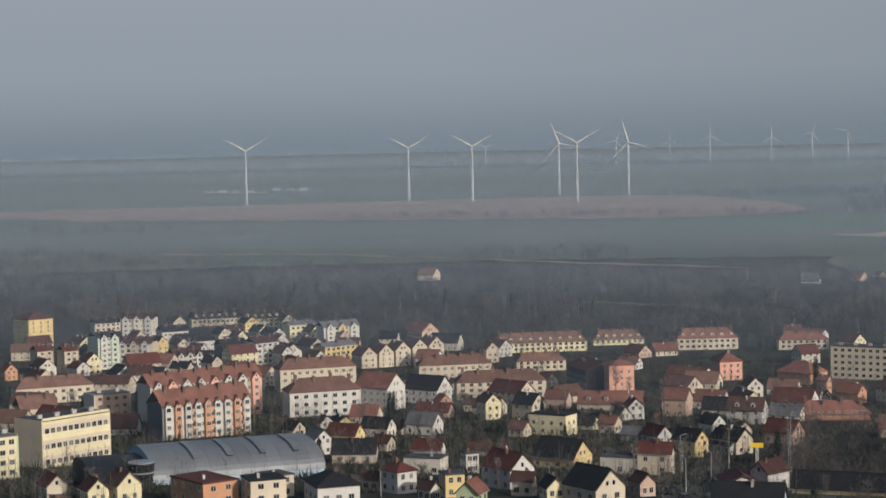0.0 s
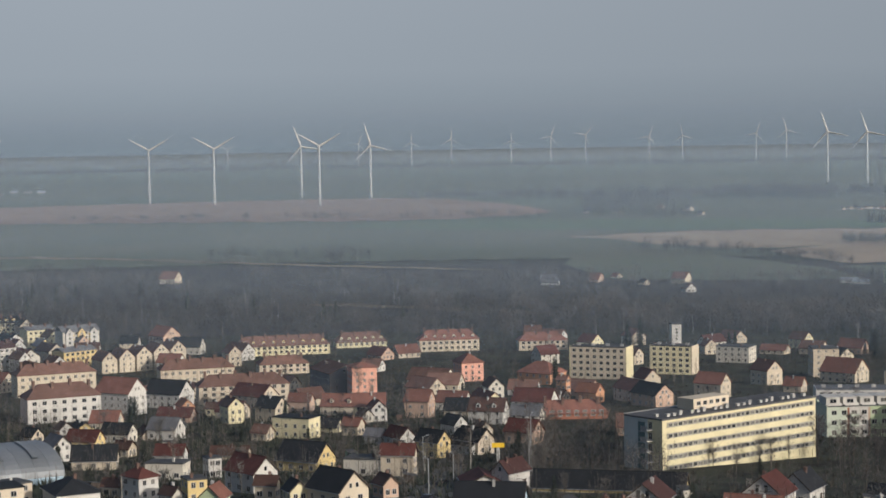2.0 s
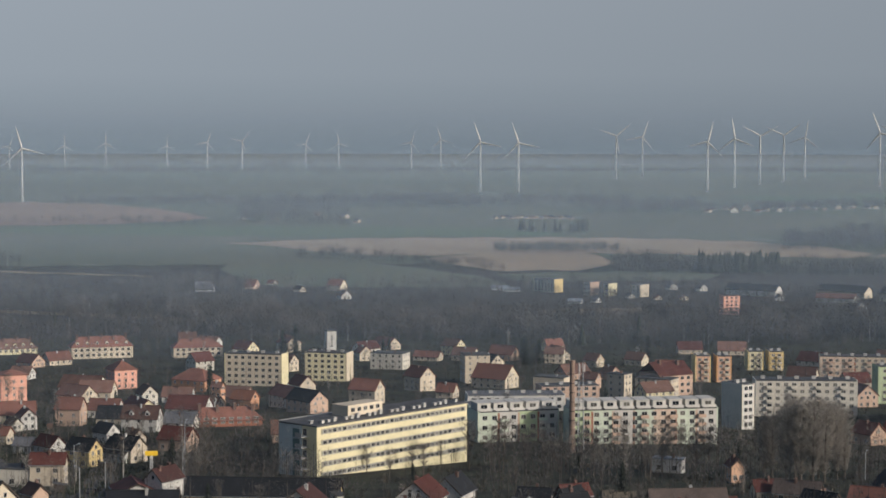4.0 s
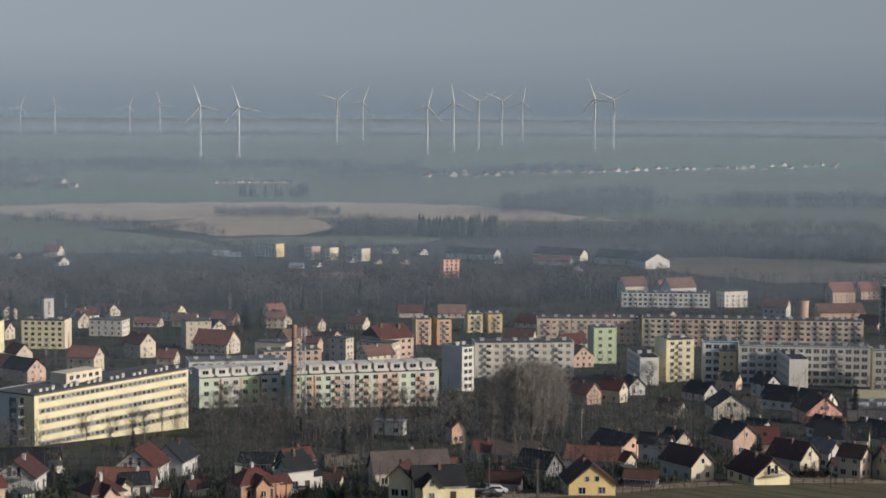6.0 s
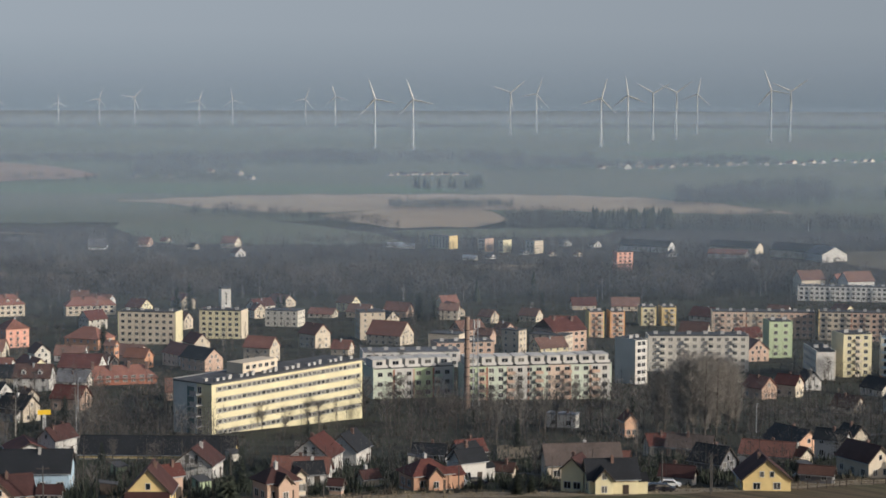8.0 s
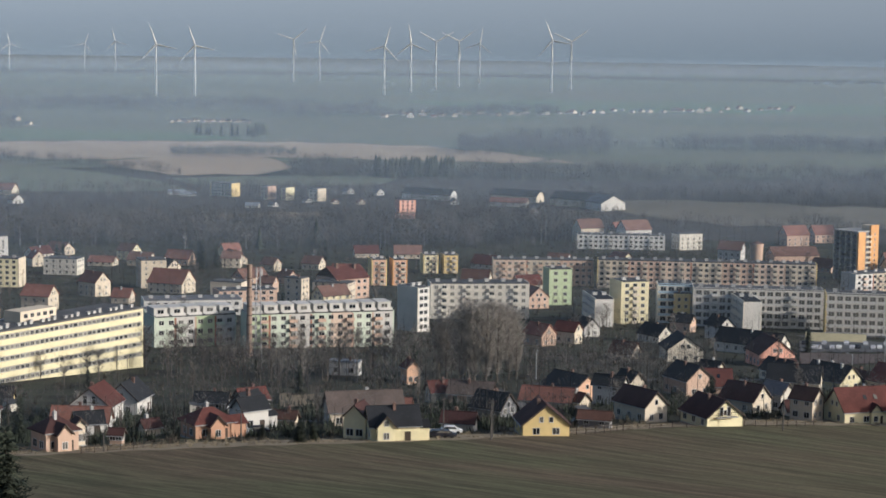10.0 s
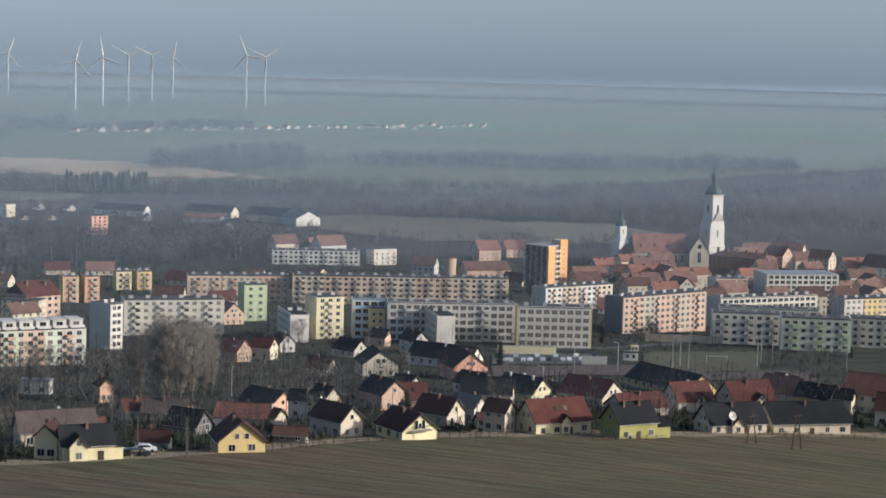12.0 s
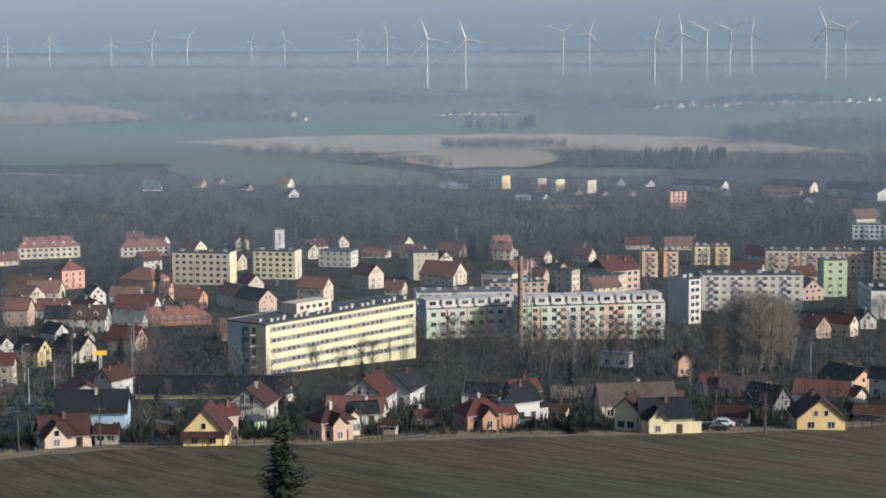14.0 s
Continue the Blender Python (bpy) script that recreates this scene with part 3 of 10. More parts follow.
            part("dormer_roof", d.data("dormer_roof", roof_mat(roof)), dm)
    if skylights and style == "gable":
        slope_deg = math.degrees(math.atan2(rise, w / 2))
        for i in range(skylights):
            for side in (-1, 1):
                k = Mesh()
                k.box(-0.4, -0.6, 0, 0.4, 0.6, 0.09)
                ob = part("skylight", k.data("skylight", GLASS), roof_ob)
                f = 0.48
                ob.matrix_basis = pose(side * w / 2 * f, (i - (skylights - 1) / 2) * 2.6 + 0.3, eave + rise * (1 - f) + 0.24, 0, side * slope_deg, 0) @ pose(0, 0, 0, 0, 0, 90)
    if porch:
        p = Mesh()
        p.box(-1.6, 0, -0.3, 1.6, 2.2, 2.5)
        po = part("porch", p.data("porch", wall_mat(wall)), base, "", w / 2, -l * 0.15, 0, 90)
        p = Mesh()
        p.prism([(-2.0, 2.35), (2.0, 2.35), (0, 3.7)], -2.4, 0.4)
        po.matrix_basis = pose(w / 2 + 2.2, -l * 0.15, 0, 0, 0, 90)
        part("porch_roof", p.data("porch_roof", roof_mat(roof)), po, "", 0, 2.2, 0)
    if wing:
        # a cross gable on the long side that looks to the hill: place along it, width, how far it stands out
        side = 1 if faces_hill(x, y, rz, 1, 0) else -1
        f, ww, out = wing
        ww *= l
        top = min(eave + rise * 0.94, eave + 0.55 * ww)
        g = Mesh()
        g.prism([(-ww / 2, sunk), (ww / 2, sunk), (ww / 2, eave), (0, top - 0.02), (-ww / 2, eave)], -out, w / 2 - 0.2)
        wg = part("wing", g.data("wing", wall_mat(wall)), base, "", side * w / 2, f * l * side, 0, 90 * side)
        g = Mesh()
        slope = (top - eave) / (ww / 2)
        for sg in (-1, 1):
            xo = sg * (ww / 2 + 0.4)
            g.prism([(0, top), (xo, eave - 0.4 * slope), (xo, eave - 0.4 * slope + 0.2), (0, top + 0.2)], -out - 0.45, w / 2 * 0.96)
        part("wing_roof", g.data("wing_roof", roof_mat(roof)), wg)
        g = Mesh()
        g.prism([(-ww / 2 - 0.4, eave - 0.4 * slope - 0.1), (0, top - 0.1), (ww / 2 + 0.4, eave - 0.4 * slope - 0.1), (ww / 2 + 0.4, eave - 0.4 * slope + 0.2), (0, top + 0.22), (-ww / 2 - 0.4, eave - 0.4 * slope + 0.2)], -out - 0.49, -out - 0.452)
        part("bargeboard", g.data("bargeboard", WOOD), wg)
        if out > 0.3 and eave > 2.4:
            for sx in ((-0.24, 0.24) if ww > 4.5 else (0,)):
                window(wg, 1.1, 1.3, sx * ww, -out - 0.02, min(1.75, eave - 0.8), 0, fine)
        if top - eave > 1.7:
            window(wg, 0.95, 1.1, 0, -out - 0.02, eave + (top - eave) * 0.28, 0, fine)
    if canopy:
        # a tiled lean-to across the gable
        c = Mesh()
        zc = min(eave + 0.1, 3.1)
        c.prism([(-1.7, zc - 0.75), (0, zc), (0, zc + 0.18), (-1.7, zc - 0.57)], -w * 0.52, w * 0.52)
        part("canopy", c.data("canopy", roof_mat(roof)), base, "", 0, -l / 2 - 0.02, 0, 90)
        c = Mesh()
        for i in (-1, 0, 1):
            c.box(i * w * 0.46 - 0.09, -l / 2 - 1.55, -1, i * w * 0.46 + 0.09, -l / 2 - 1.37, zc - 0.6)
        part("canopy_posts", c.data("canopy_posts", WOOD), base)
    if annex:
        c = Mesh()
        ah = min(2.7, eave)
        c.box(-w * 0.32, -annex, -2, w * 0.32, 0.1, ah)
        an = part("annex", c.data("annex", wall_mat(wall)), base, "", 0, l / 2, 0, 180)
        c = Mesh()
        c.prism([(-w * 0.38, ah - 0.1), (0, ah + w * 0.2), (w * 0.38, ah - 0.1)], -annex - 0.3, 0)
        part("annex_roof", c.data("annex_roof", roof_mat(roof)), an)
    return base


# ---- apartment blocks ----
def block(x, y, rz, length, depth, storeys, wall="grey", end="grey", bands=0.0, balconies=0, accent=None, roof="felt", vents=True, step=3.0, sh=2.8, group="apartment blocks", pitched=0.0, win_w=1.7, win_h=1.5, both=False, blank=False, gables=0, dormers=0, terraces=0, sections=()):
    """A slab block: long side along its x axis, front towards -y."""
    footprint(x, y, rz, length, depth)
    base = new("apartment_block")
    base.matrix_basis = pose(x, y, ground(x, y) - 0.2, 0, 0, rz)
    h = storeys * sh + 1.0
    word = {3: "three", 4: "four", 5: "five", 6: "six", 7: "seven", 8: "eight", 9: "nine", 11: "eleven", 2: "two"}.get(storeys, "several")
    tagged(base, "%s storey %s apartment block with %s" % (word, WALL_WORD[wall], "a tiled roof" if pitched else ("balconies and flat roof" if balconies else "a flat roof")), "apartment block", group)
    me = Mesh()
    me.box(-length / 2 + 0.25, -depth / 2, -4, length / 2 - 0.25, depth / 2, h)
    part("wall", me.data("wall", wall_mat(wall)), base)
    for s in (-1, 1):
        e = Mesh()
        e.box(-0.25, -depth / 2 - 0.03, -4, 0.25, depth / 2 + 0.03, h + 0.35)
        part("end_wall", e.data("end_wall", wall_mat(end)), base, "", s * (length / 2 - 0.249), 0, 0)
    me = Mesh()
    if pitched:
        hip_roof(me, depth, length, h, pitched) if roof in ("old_red", "red") and not gables and length > 20 else roof_slabs(me, depth, length, h, pitched)
        part("roof", me.data("roof", roof_mat(roof)), base, "", 0, 0, 0, 90)
    else:
        me.box(-length / 2 + 0.25, -depth / 2 - 0.15, h, length / 2 - 0.25, depth / 2 + 0.15, h + 0.30)
        me.box(-length / 2 + 0.3, -depth / 2 + 0.2, h + 0.30, length / 2 - 0.3, depth / 2 - 0.2, h + 0.36)
        part("roof", me.data("roof", roof_mat(roof)), base)
    if vents:
        v = Mesh()
        v.box(-0.8, -0.45, 0, 0.8, 0.45, 1.0)
        v.box(-0.95, -0.6, 1.0, 0.95, 0.6, 1.15)
        if pitched:
            v = Mesh()
            v.box(-0.5, -0.75, -2.2, 0.5, 0.75, 1.9)
            v.box(-0.6, -0.85, 1.9, 0.6, 0.85, 2.1)
        vd = v.data("chimney" if pitched else "roof_vent", BRICK if pitched else VENT)
        n = max(2, int(length / 6))
        for i in range(n):
            part("chimney" if pitched else "roof_vent", vd, base, "", (i - (n - 1) / 2) * length / n, -depth * 0.1 if not pitched else -depth * 0.07 * (1 + i % 2), h + (0.34 if not pitched else pitched * (0.86 - 0.14 * (i % 2))))
    for i, colour in enumerate(sections):
        # painted stretches of the front, one for each stairwell
        x0, x1 = (-length / 2 + 0.3 + (length - 0.6) * (i + k) / len(sections) for k in (0.0, 1.0))
        f = Mesh()
        f.box(x0 + 0.02, -depth / 2 - 0.012, 0.4, x1 - 0.02, -depth / 2 - 0.004, h - 0.02)
        part("front_panel", f.data("front_panel", wall_mat(colour)), base)
        f = Mesh()
        f.box(x0 - 0.35, -depth / 2 - 0.020, 0.4, x0 + 0.35, -depth / 2 - 0.014, h - 0.3)
        if i:
            part("stair_strip", f.data("stair_strip", wall_mat("brick_red" if i % 2 else "salmon")), base, "coloured stairwell strip")
    n = max(2, int((length - 1.5) / step))
    pitch = (length - 1.5) / n
    if bands:
        win_w, win_h = pitch * 0.74, sh - bands - 0.25
    sides = ((-1, 0.0), (1, 180.0)) if both else ((-1, 0.0),)
    if blank:
        sides = ()
        for s in (-1, 1):
            for k in range(storeys):
                for i in range(int(depth / 3.2)):
                    window(base, 1.5, 1.4, s * (length / 2 + 0.01), (i - (int(depth / 3.2) - 1) / 2) * 3.2, 2.35 + k * sh, 90 * s, False)
    cols = set()
    if balconies:
        cols = {i for i in range(n) if i % balconies == balconies // 2}
    bal = None
    if balconies:
        b = Mesh()
        bw = min(2.6, pitch * 0.95)
        b.box(-bw / 2, -1.15, -0.12, bw / 2, 0, 0)
        b.box(-bw / 2, -1.15, 0, bw / 2, -1.07, 1.0, 1)
        b.box(-bw / 2, -1.07, 0, -bw / 2 + 0.06, 0, 1.0, 1)
        b.box(bw / 2 - 0.06, -1.07, 0, bw / 2, 0, 1.0, 1)
        bal = b.data("balcony", CONCRETE, wall_mat(accent or end))
    near = math.hypot(x, y) < 690
    far_rows = []
    for s, rz_w in sides:
        for k in range(storeys):
            zc = 1.0 + k * sh + 1.35
            row = []
            for i in range(n):
                xx = (i - (n - 1) / 2) * pitch * -s
                yy = s * (depth / 2 + 0.01)
                if i in cols:
                    window(base, 1.8, 2.0, xx, yy, zc - 0.3, rz_w, False)
                    part("balcony", bal, base, "", xx, s * depth / 2, zc - 1.35, rz_w)
                elif near:
                    window(base, win_w, win_h, xx, yy, zc, rz_w, False)
                else:
                    row.append((xx, yy, zc))
            far_rows.append((win_w, win_h, row, rz_w))
    window_rows(base, far_rows)
    for i in range(terraces):
        # a stepped-back room on the roof with a white parapet
        t = Mesh()
        tw = length / terraces * 0.40
        t.box(-tw, -depth * 0.30, 0, tw, depth * 0.42, 2.3)
        t.box(-tw - 0.2, -depth * 0.34, 2.3, tw + 0.2, depth * 0.45, 2.5)
        room = part("roof_room", t.data("roof_room", wall_mat("white")), base, "", (i - (terraces - 1) / 2) * length / terraces, 0, h + 0.36)
        window(room, min(2.2, tw), 1.4, 0, -depth * 0.30 - 0.02, 1.2, 0, False)
        t = Mesh()
        t.box(-tw, -depth * 0.49, 0, tw, -depth * 0.475, 0.9)
        part("parapet", t.data("parapet", wall_mat("white")), room)
    for i in range(gables):
        # a projecting bay under a gable of its own
        xx, bw = (i - (gables - 1) / 2) * length / gables, min(4.6, length / gables * 0.62)
        b = Mesh()
        b.prism([(-bw / 2, -4), (bw / 2, -4), (bw / 2, h - 0.6), (0, h + bw * 0.42), (-bw / 2, h - 0.6)], -1.3, 2.0)
        bay = part("bay", b.data("bay", wall_mat((accent or end) if i % 3 == 1 else "white")), base, "", xx, -depth / 2, 0)
        b = Mesh()
        for sg in (-1, 1):
            b.prism([(0, h + bw * 0.42), (sg * (bw / 2 + 0.3), h - 0.86), (sg * (bw / 2 + 0.3), h - 0.64), (0, h + bw * 0.42 + 0.22)], -1.6, depth * 0.34)
        part("bay_roof", b.data("bay_roof", roof_mat(roof)), bay)
        for k in range(storeys):
            window(bay, 1.6, 1.4, 0, -1.31, 2.35 + k * sh, 0, False)
        window(bay, 0.9, 0.9, 0, -1.31, h + bw * 0.08, 0, False)
    for i in range(dormers):
        xx = (i - (dormers - 1) / 2) * length / (dormers + 0.3)
        d = Mesh()
        d.prism([(-0.85, 0), (0.85, 0), (0.85, 1.5), (0.5, 2.05), (0, 2.3), (-0.5, 2.05), (-0.85, 1.5)], 0, 3.0)
        dm = part("dormer", d.data("dormer", wall_mat(accent or wall)), base, "", xx, -depth * 0.40, h + pitched * 0.14)
        window(dm, 1.0, 1.1, 0, -0.02, 1.0, 0, False)
        d = Mesh()
        d.prism([(-1.05, 1.45), (-0.6, 2.1), (0, 2.36), (0.6, 2.1), (1.05, 1.45), (1.05, 1.6), (0.6, 2.28), (0, 2.55), (-0.6, 2.28), (-1.05, 1.6)], -0.2, 3.0)
        part("dormer_roof", d.data("dormer_roof", roof_mat(roof)), dm)
    if bands:
        for k in range(storeys + 1):
            b = Mesh()
            zc = 1.0 + k * sh
            b.box(-length / 2 + 0.3, -depth / 2 - 0.06, zc - bands / 2, length / 2 - 0.3, -depth / 2 - 0.004, zc + bands / 2 + 0.1)
            part("spandrel", b.data("spandrel", wall_mat(accent or end)), base)
    return base


SHED = {}


def garden_shed(x, y, rz, kind):
    """A small garden shed: boarded body, lean roof, door."""
    footprint(x, y, rz, 3.2, 2.6)
    if kind not in SHED:
        b, r, d = Mesh(), Mesh(), Mesh()
        b.prism([(-1.5, -0.6), (1.5, -0.6), (1.5, 2.0), (-1.5, 2.5)], -1.2, 1.2)
        r.prism([(-1.75, 2.46), (1.75, 1.88), (1.75, 2.0), (-1.75, 2.58)], -1.45, 1.45)
        d.box(-0.45, -0.05, 0, 0.45, 0.03, 1.85)
        mat = {"wood": WOOD, "grey": wall_mat("grey"), "green": wall_mat("green"), "brick": BRICK}[kind]
        SHED[kind] = (b.data("body", mat), r.data("roof", roof_mat("felt")), d.data("door", WOOD))
    base = new("garden_shed")
    base.matrix_basis = pose(x, y, ground(x, y), 0, 0, rz)
    tagged(base, "small %s garden shed with a felt roof" % {"wood": "dark wooden", "grey": "grey rendered", "green": "pale green", "brick": "brick"}[kind], "shed", "garden sheds")
    part("body", SHED[kind][0], base)
    part("roof", SHED[kind][1], base)
    part("door", SHED[kind][2], base, "", 0.3, -1.22, 0)


# ---- roads, fences ----
def road(name, label, pts, width, mat=None, lift=0.2):
    """A strip along a line of points on the ground."""
    me = Mesh()
    dense = []
    for (xa, ya), (xb, yb) in zip(pts, pts[1:]):
        n = max(1, int(math.hypot(xb - xa, yb - ya) / 8))
        dense += [(xa + (xb - xa) * i / n, ya + (yb - ya) * i / n) for i in range(n)]
    dense.append(pts[-1])
    for i, (px, py) in enumerate(dense):
        qx, qy = dense[min(i + 1, len(dense) - 1)]
        ox, oy = dense[max(i - 1, 0)]
        d = math.hypot(qx - ox, qy - oy) or 1
        nx, ny = -(qy - oy) / d * width / 2, (qx - ox) / d * width / 2
        for sx in (-1, 1):
            x, y = px + nx * sx, py + ny * sx
            me.v.append((x, y, ground(x, y) + lift))
    for i in range(len(dense) - 1):
        me.f.append((2 * i, 2 * i + 1, 2 * i + 3, 2 * i + 2)); me.m.append(0)
    tagged(new(name, me.data(name, mat or ASPHALT)), label, name, kind="structure")


def fence(pts, label, height=1.3, gap=2.6, mat=None):
    base = new("fence")
    x0, y0 = pts[0]
    base.matrix_basis = pose(x0, y0, ground(x0, y0))
    tagged(base, label, "fence", "fences")
    z0 = ground(x0, y0)
    p = Mesh()
    p.box(-0.06, -0.06, -0.3, 0.06, 0.06, height)
    post = p.data("post", mat or WOOD)
    for (xa, ya), (xb, yb) in zip(pts, pts[1:]):
        d = math.hypot(xb - xa, yb - ya)
        n = max(1, int(d / gap))
        for i in range(n):
            px, py = xa + (xb - xa) * i / n, ya + (yb - ya) * i / n
            part("post", post, base, "", px - x0, py - y0, ground(px, py) - z0)
        for k in range(3):
            r = Mesh()
            zz = height * (0.25 + 0.32 * k)
            r.tube((xa - x0, ya - y0, ground(xa, ya) - z0 + zz), (xb - x0, yb - y0, ground(xb, yb) - z0 + zz), 0.045, 0.045, 4)
            part("rail", r.data("rail", mat or WOOD), base)

# ---- trees ----
def bare_crown(rnd, height, spread, twigs, bole=0.28, fat=1.0):
    """Limbs and fine twigs of a leafless tree."""
    trunk, crown = Mesh(), Mesh()
    lean = (rnd.uniform(-0.03, 0.03) * height, rnd.uniform(-0.03, 0.03) * height)
    r = height * 0.016
    top = (lean[0], lean[1], height * 0.9)
    trunk.tube((0, 0, -0.5), (lean[0] * 0.4, lean[1] * 0.4, height * 0.4), r, r * 0.7, 6)
    trunk.tube((lean[0] * 0.4, lean[1] * 0.4, height * 0.4), top, r * 0.7, r * 0.12, 5)
    for i in range(twigs):
        u = rnd.random()
        z0 = height * (bole + (0.92 - bole) * u)
        a = rnd.uniform(0, 2 * math.pi)
        reach = spread * (math.sin(math.pi * min(1, 0.18 + 0.82 * (1 - u) ** 0.8)) * 0.75 + 0.25) * rnd.uniform(0.5, 1.05)
        rise_z = reach * rnd.uniform(0.5, 1.2)
        p = Vector((lean[0] * z0 / height, lean[1] * z0 / height, z0 * 0.96))
        q = p + Vector((reach * math.cos(a), reach * math.sin(a), rise_z))
        if q.z > height:
            q.z = height * rnd.uniform(0.93, 1.0)
        crown.tube(p, q, r * 0.26 * (1.1 - u) + 0.015, r * 0.05, 3)
        for j in range(13):
            f = rnd.uniform(0.3, 1.0)
            s = p.lerp(q, f)
            b = rnd.uniform(0, 2 * math.pi)
            ln = spread * rnd.uniform(0.16, 0.40)
            e = s + Vector((ln * math.cos(b), ln * math.sin(b), ln * rnd.uniform(0.1, 1.1)))
            side = Vector((-math.sin(b + 0.7), math.cos(b + 0.7), rnd.uniform(-0.5, 0.5))) * min(0.04, r * 0.1 + 0.018) * fat
            crown.face([s - side, e, s + side])
    return trunk, crown


def conifer_crown(rnd, height, spread, whorls=26, per=12):
    trunk, crown = Mesh(), Mesh()
    trunk.tube((0, 0, -0.5), (0, 0, height * 0.95), height * 0.014, 0.03, 6)
    for i in range(whorls):
        u = i / whorls
        z = height * (0.08 + 0.9 * u)
        reach = (spread * (1 - u) ** 0.7 + 0.15) * rnd.uniform(0.72, 1.12)
        for j in range(per):
            a = 2 * math.pi * (j + rnd.random() * 0.8) / per + i
            ln = reach * rnd.uniform(0.72, 1.1)
            c, s = math.cos(a), math.sin(a)
            p = Vector((0, 0, z))
            q = Vector((ln * c, ln * s, z + ln * rnd.uniform(-0.45, 0.35)))
            for k in range(5):
                f = 0.2 + 0.2 * k
                m = p.lerp(q, f)
                wd = ln * 0.22 * (1.1 - f) + 0.07
                droop = Vector((0, 0, -rnd.uniform(0.15, 0.5) * wd - 0.12))
                crown.face([m + Vector((-s * wd, c * wd, 0)) + droop, m + (q - p) * 0.22, m + Vector((s * wd, -c * wd, 0)) + droop, m - (q - p) * 0.12])
    return trunk, crown


TREE_KINDS = {}


def tree_kind(kind, variant):
    key = (kind, variant)
    if key not in TREE_KINDS:
        rnd = random.Random(variant * 31 + len(kind))
        if kind == "bare":
            t, c = bare_crown(rnd, 11.0, 3.4, 62)
            mats = (BARK, TWIG)
        elif kind == "slender":
            t, c = bare_crown(rnd, 14.0, 2.1, 60)
            mats = (BARK, GREY_TWIG if variant % 2 else TWIG)
        elif kind == "birch":
            t, c = bare_crown(rnd, 12.0, 2.2, 46)
            mats = (BIRCH, TWIG)
        elif kind == "poplar":
            t, c = bare_crown(rnd, 26.0, 5.2, 300, bole=0.10, fat=1.5)
            mats = (BARK, GREY_TWIG)
        else:
            t, c = conifer_crown(rnd, 11.0, 2.7)
            mats = (BARK, NEEDLE)
        TREE_KINDS[key] = (t.data("trunk", mats[0]), c.data("crown", mats[1]))
    return TREE_KINDS[key]


TREE_LABEL = {"bare": "leafless broad tree with fine brown twigs", "slender": "tall slender leafless tree with brown twigs",
              "birch": "leafless birch with a pale trunk", "poplar": "very tall leafless poplar with dense upright twigs",
              "conifer": "dark green conifer with drooping branches"}


def tree(x, y, kind="bare", size=1.0, seed=0, group="trees of the town", wide=1.0):
    t, c = tree_kind(kind, seed % 4)
    ob = new("conifer" if kind == "conifer" else "tree")
    ob.matrix_basis = pose(x, y, ground(x, y), 0, 0, (seed * 77) % 360) @ Matrix.Diagonal((size * wide, size * wide, size * (0.9 + 0.03 * (seed % 7)), 1))
    tagged(ob, TREE_LABEL[kind], "tree", group)
    part("trunk", t, ob)
    part("crown", c, ob)
    return ob


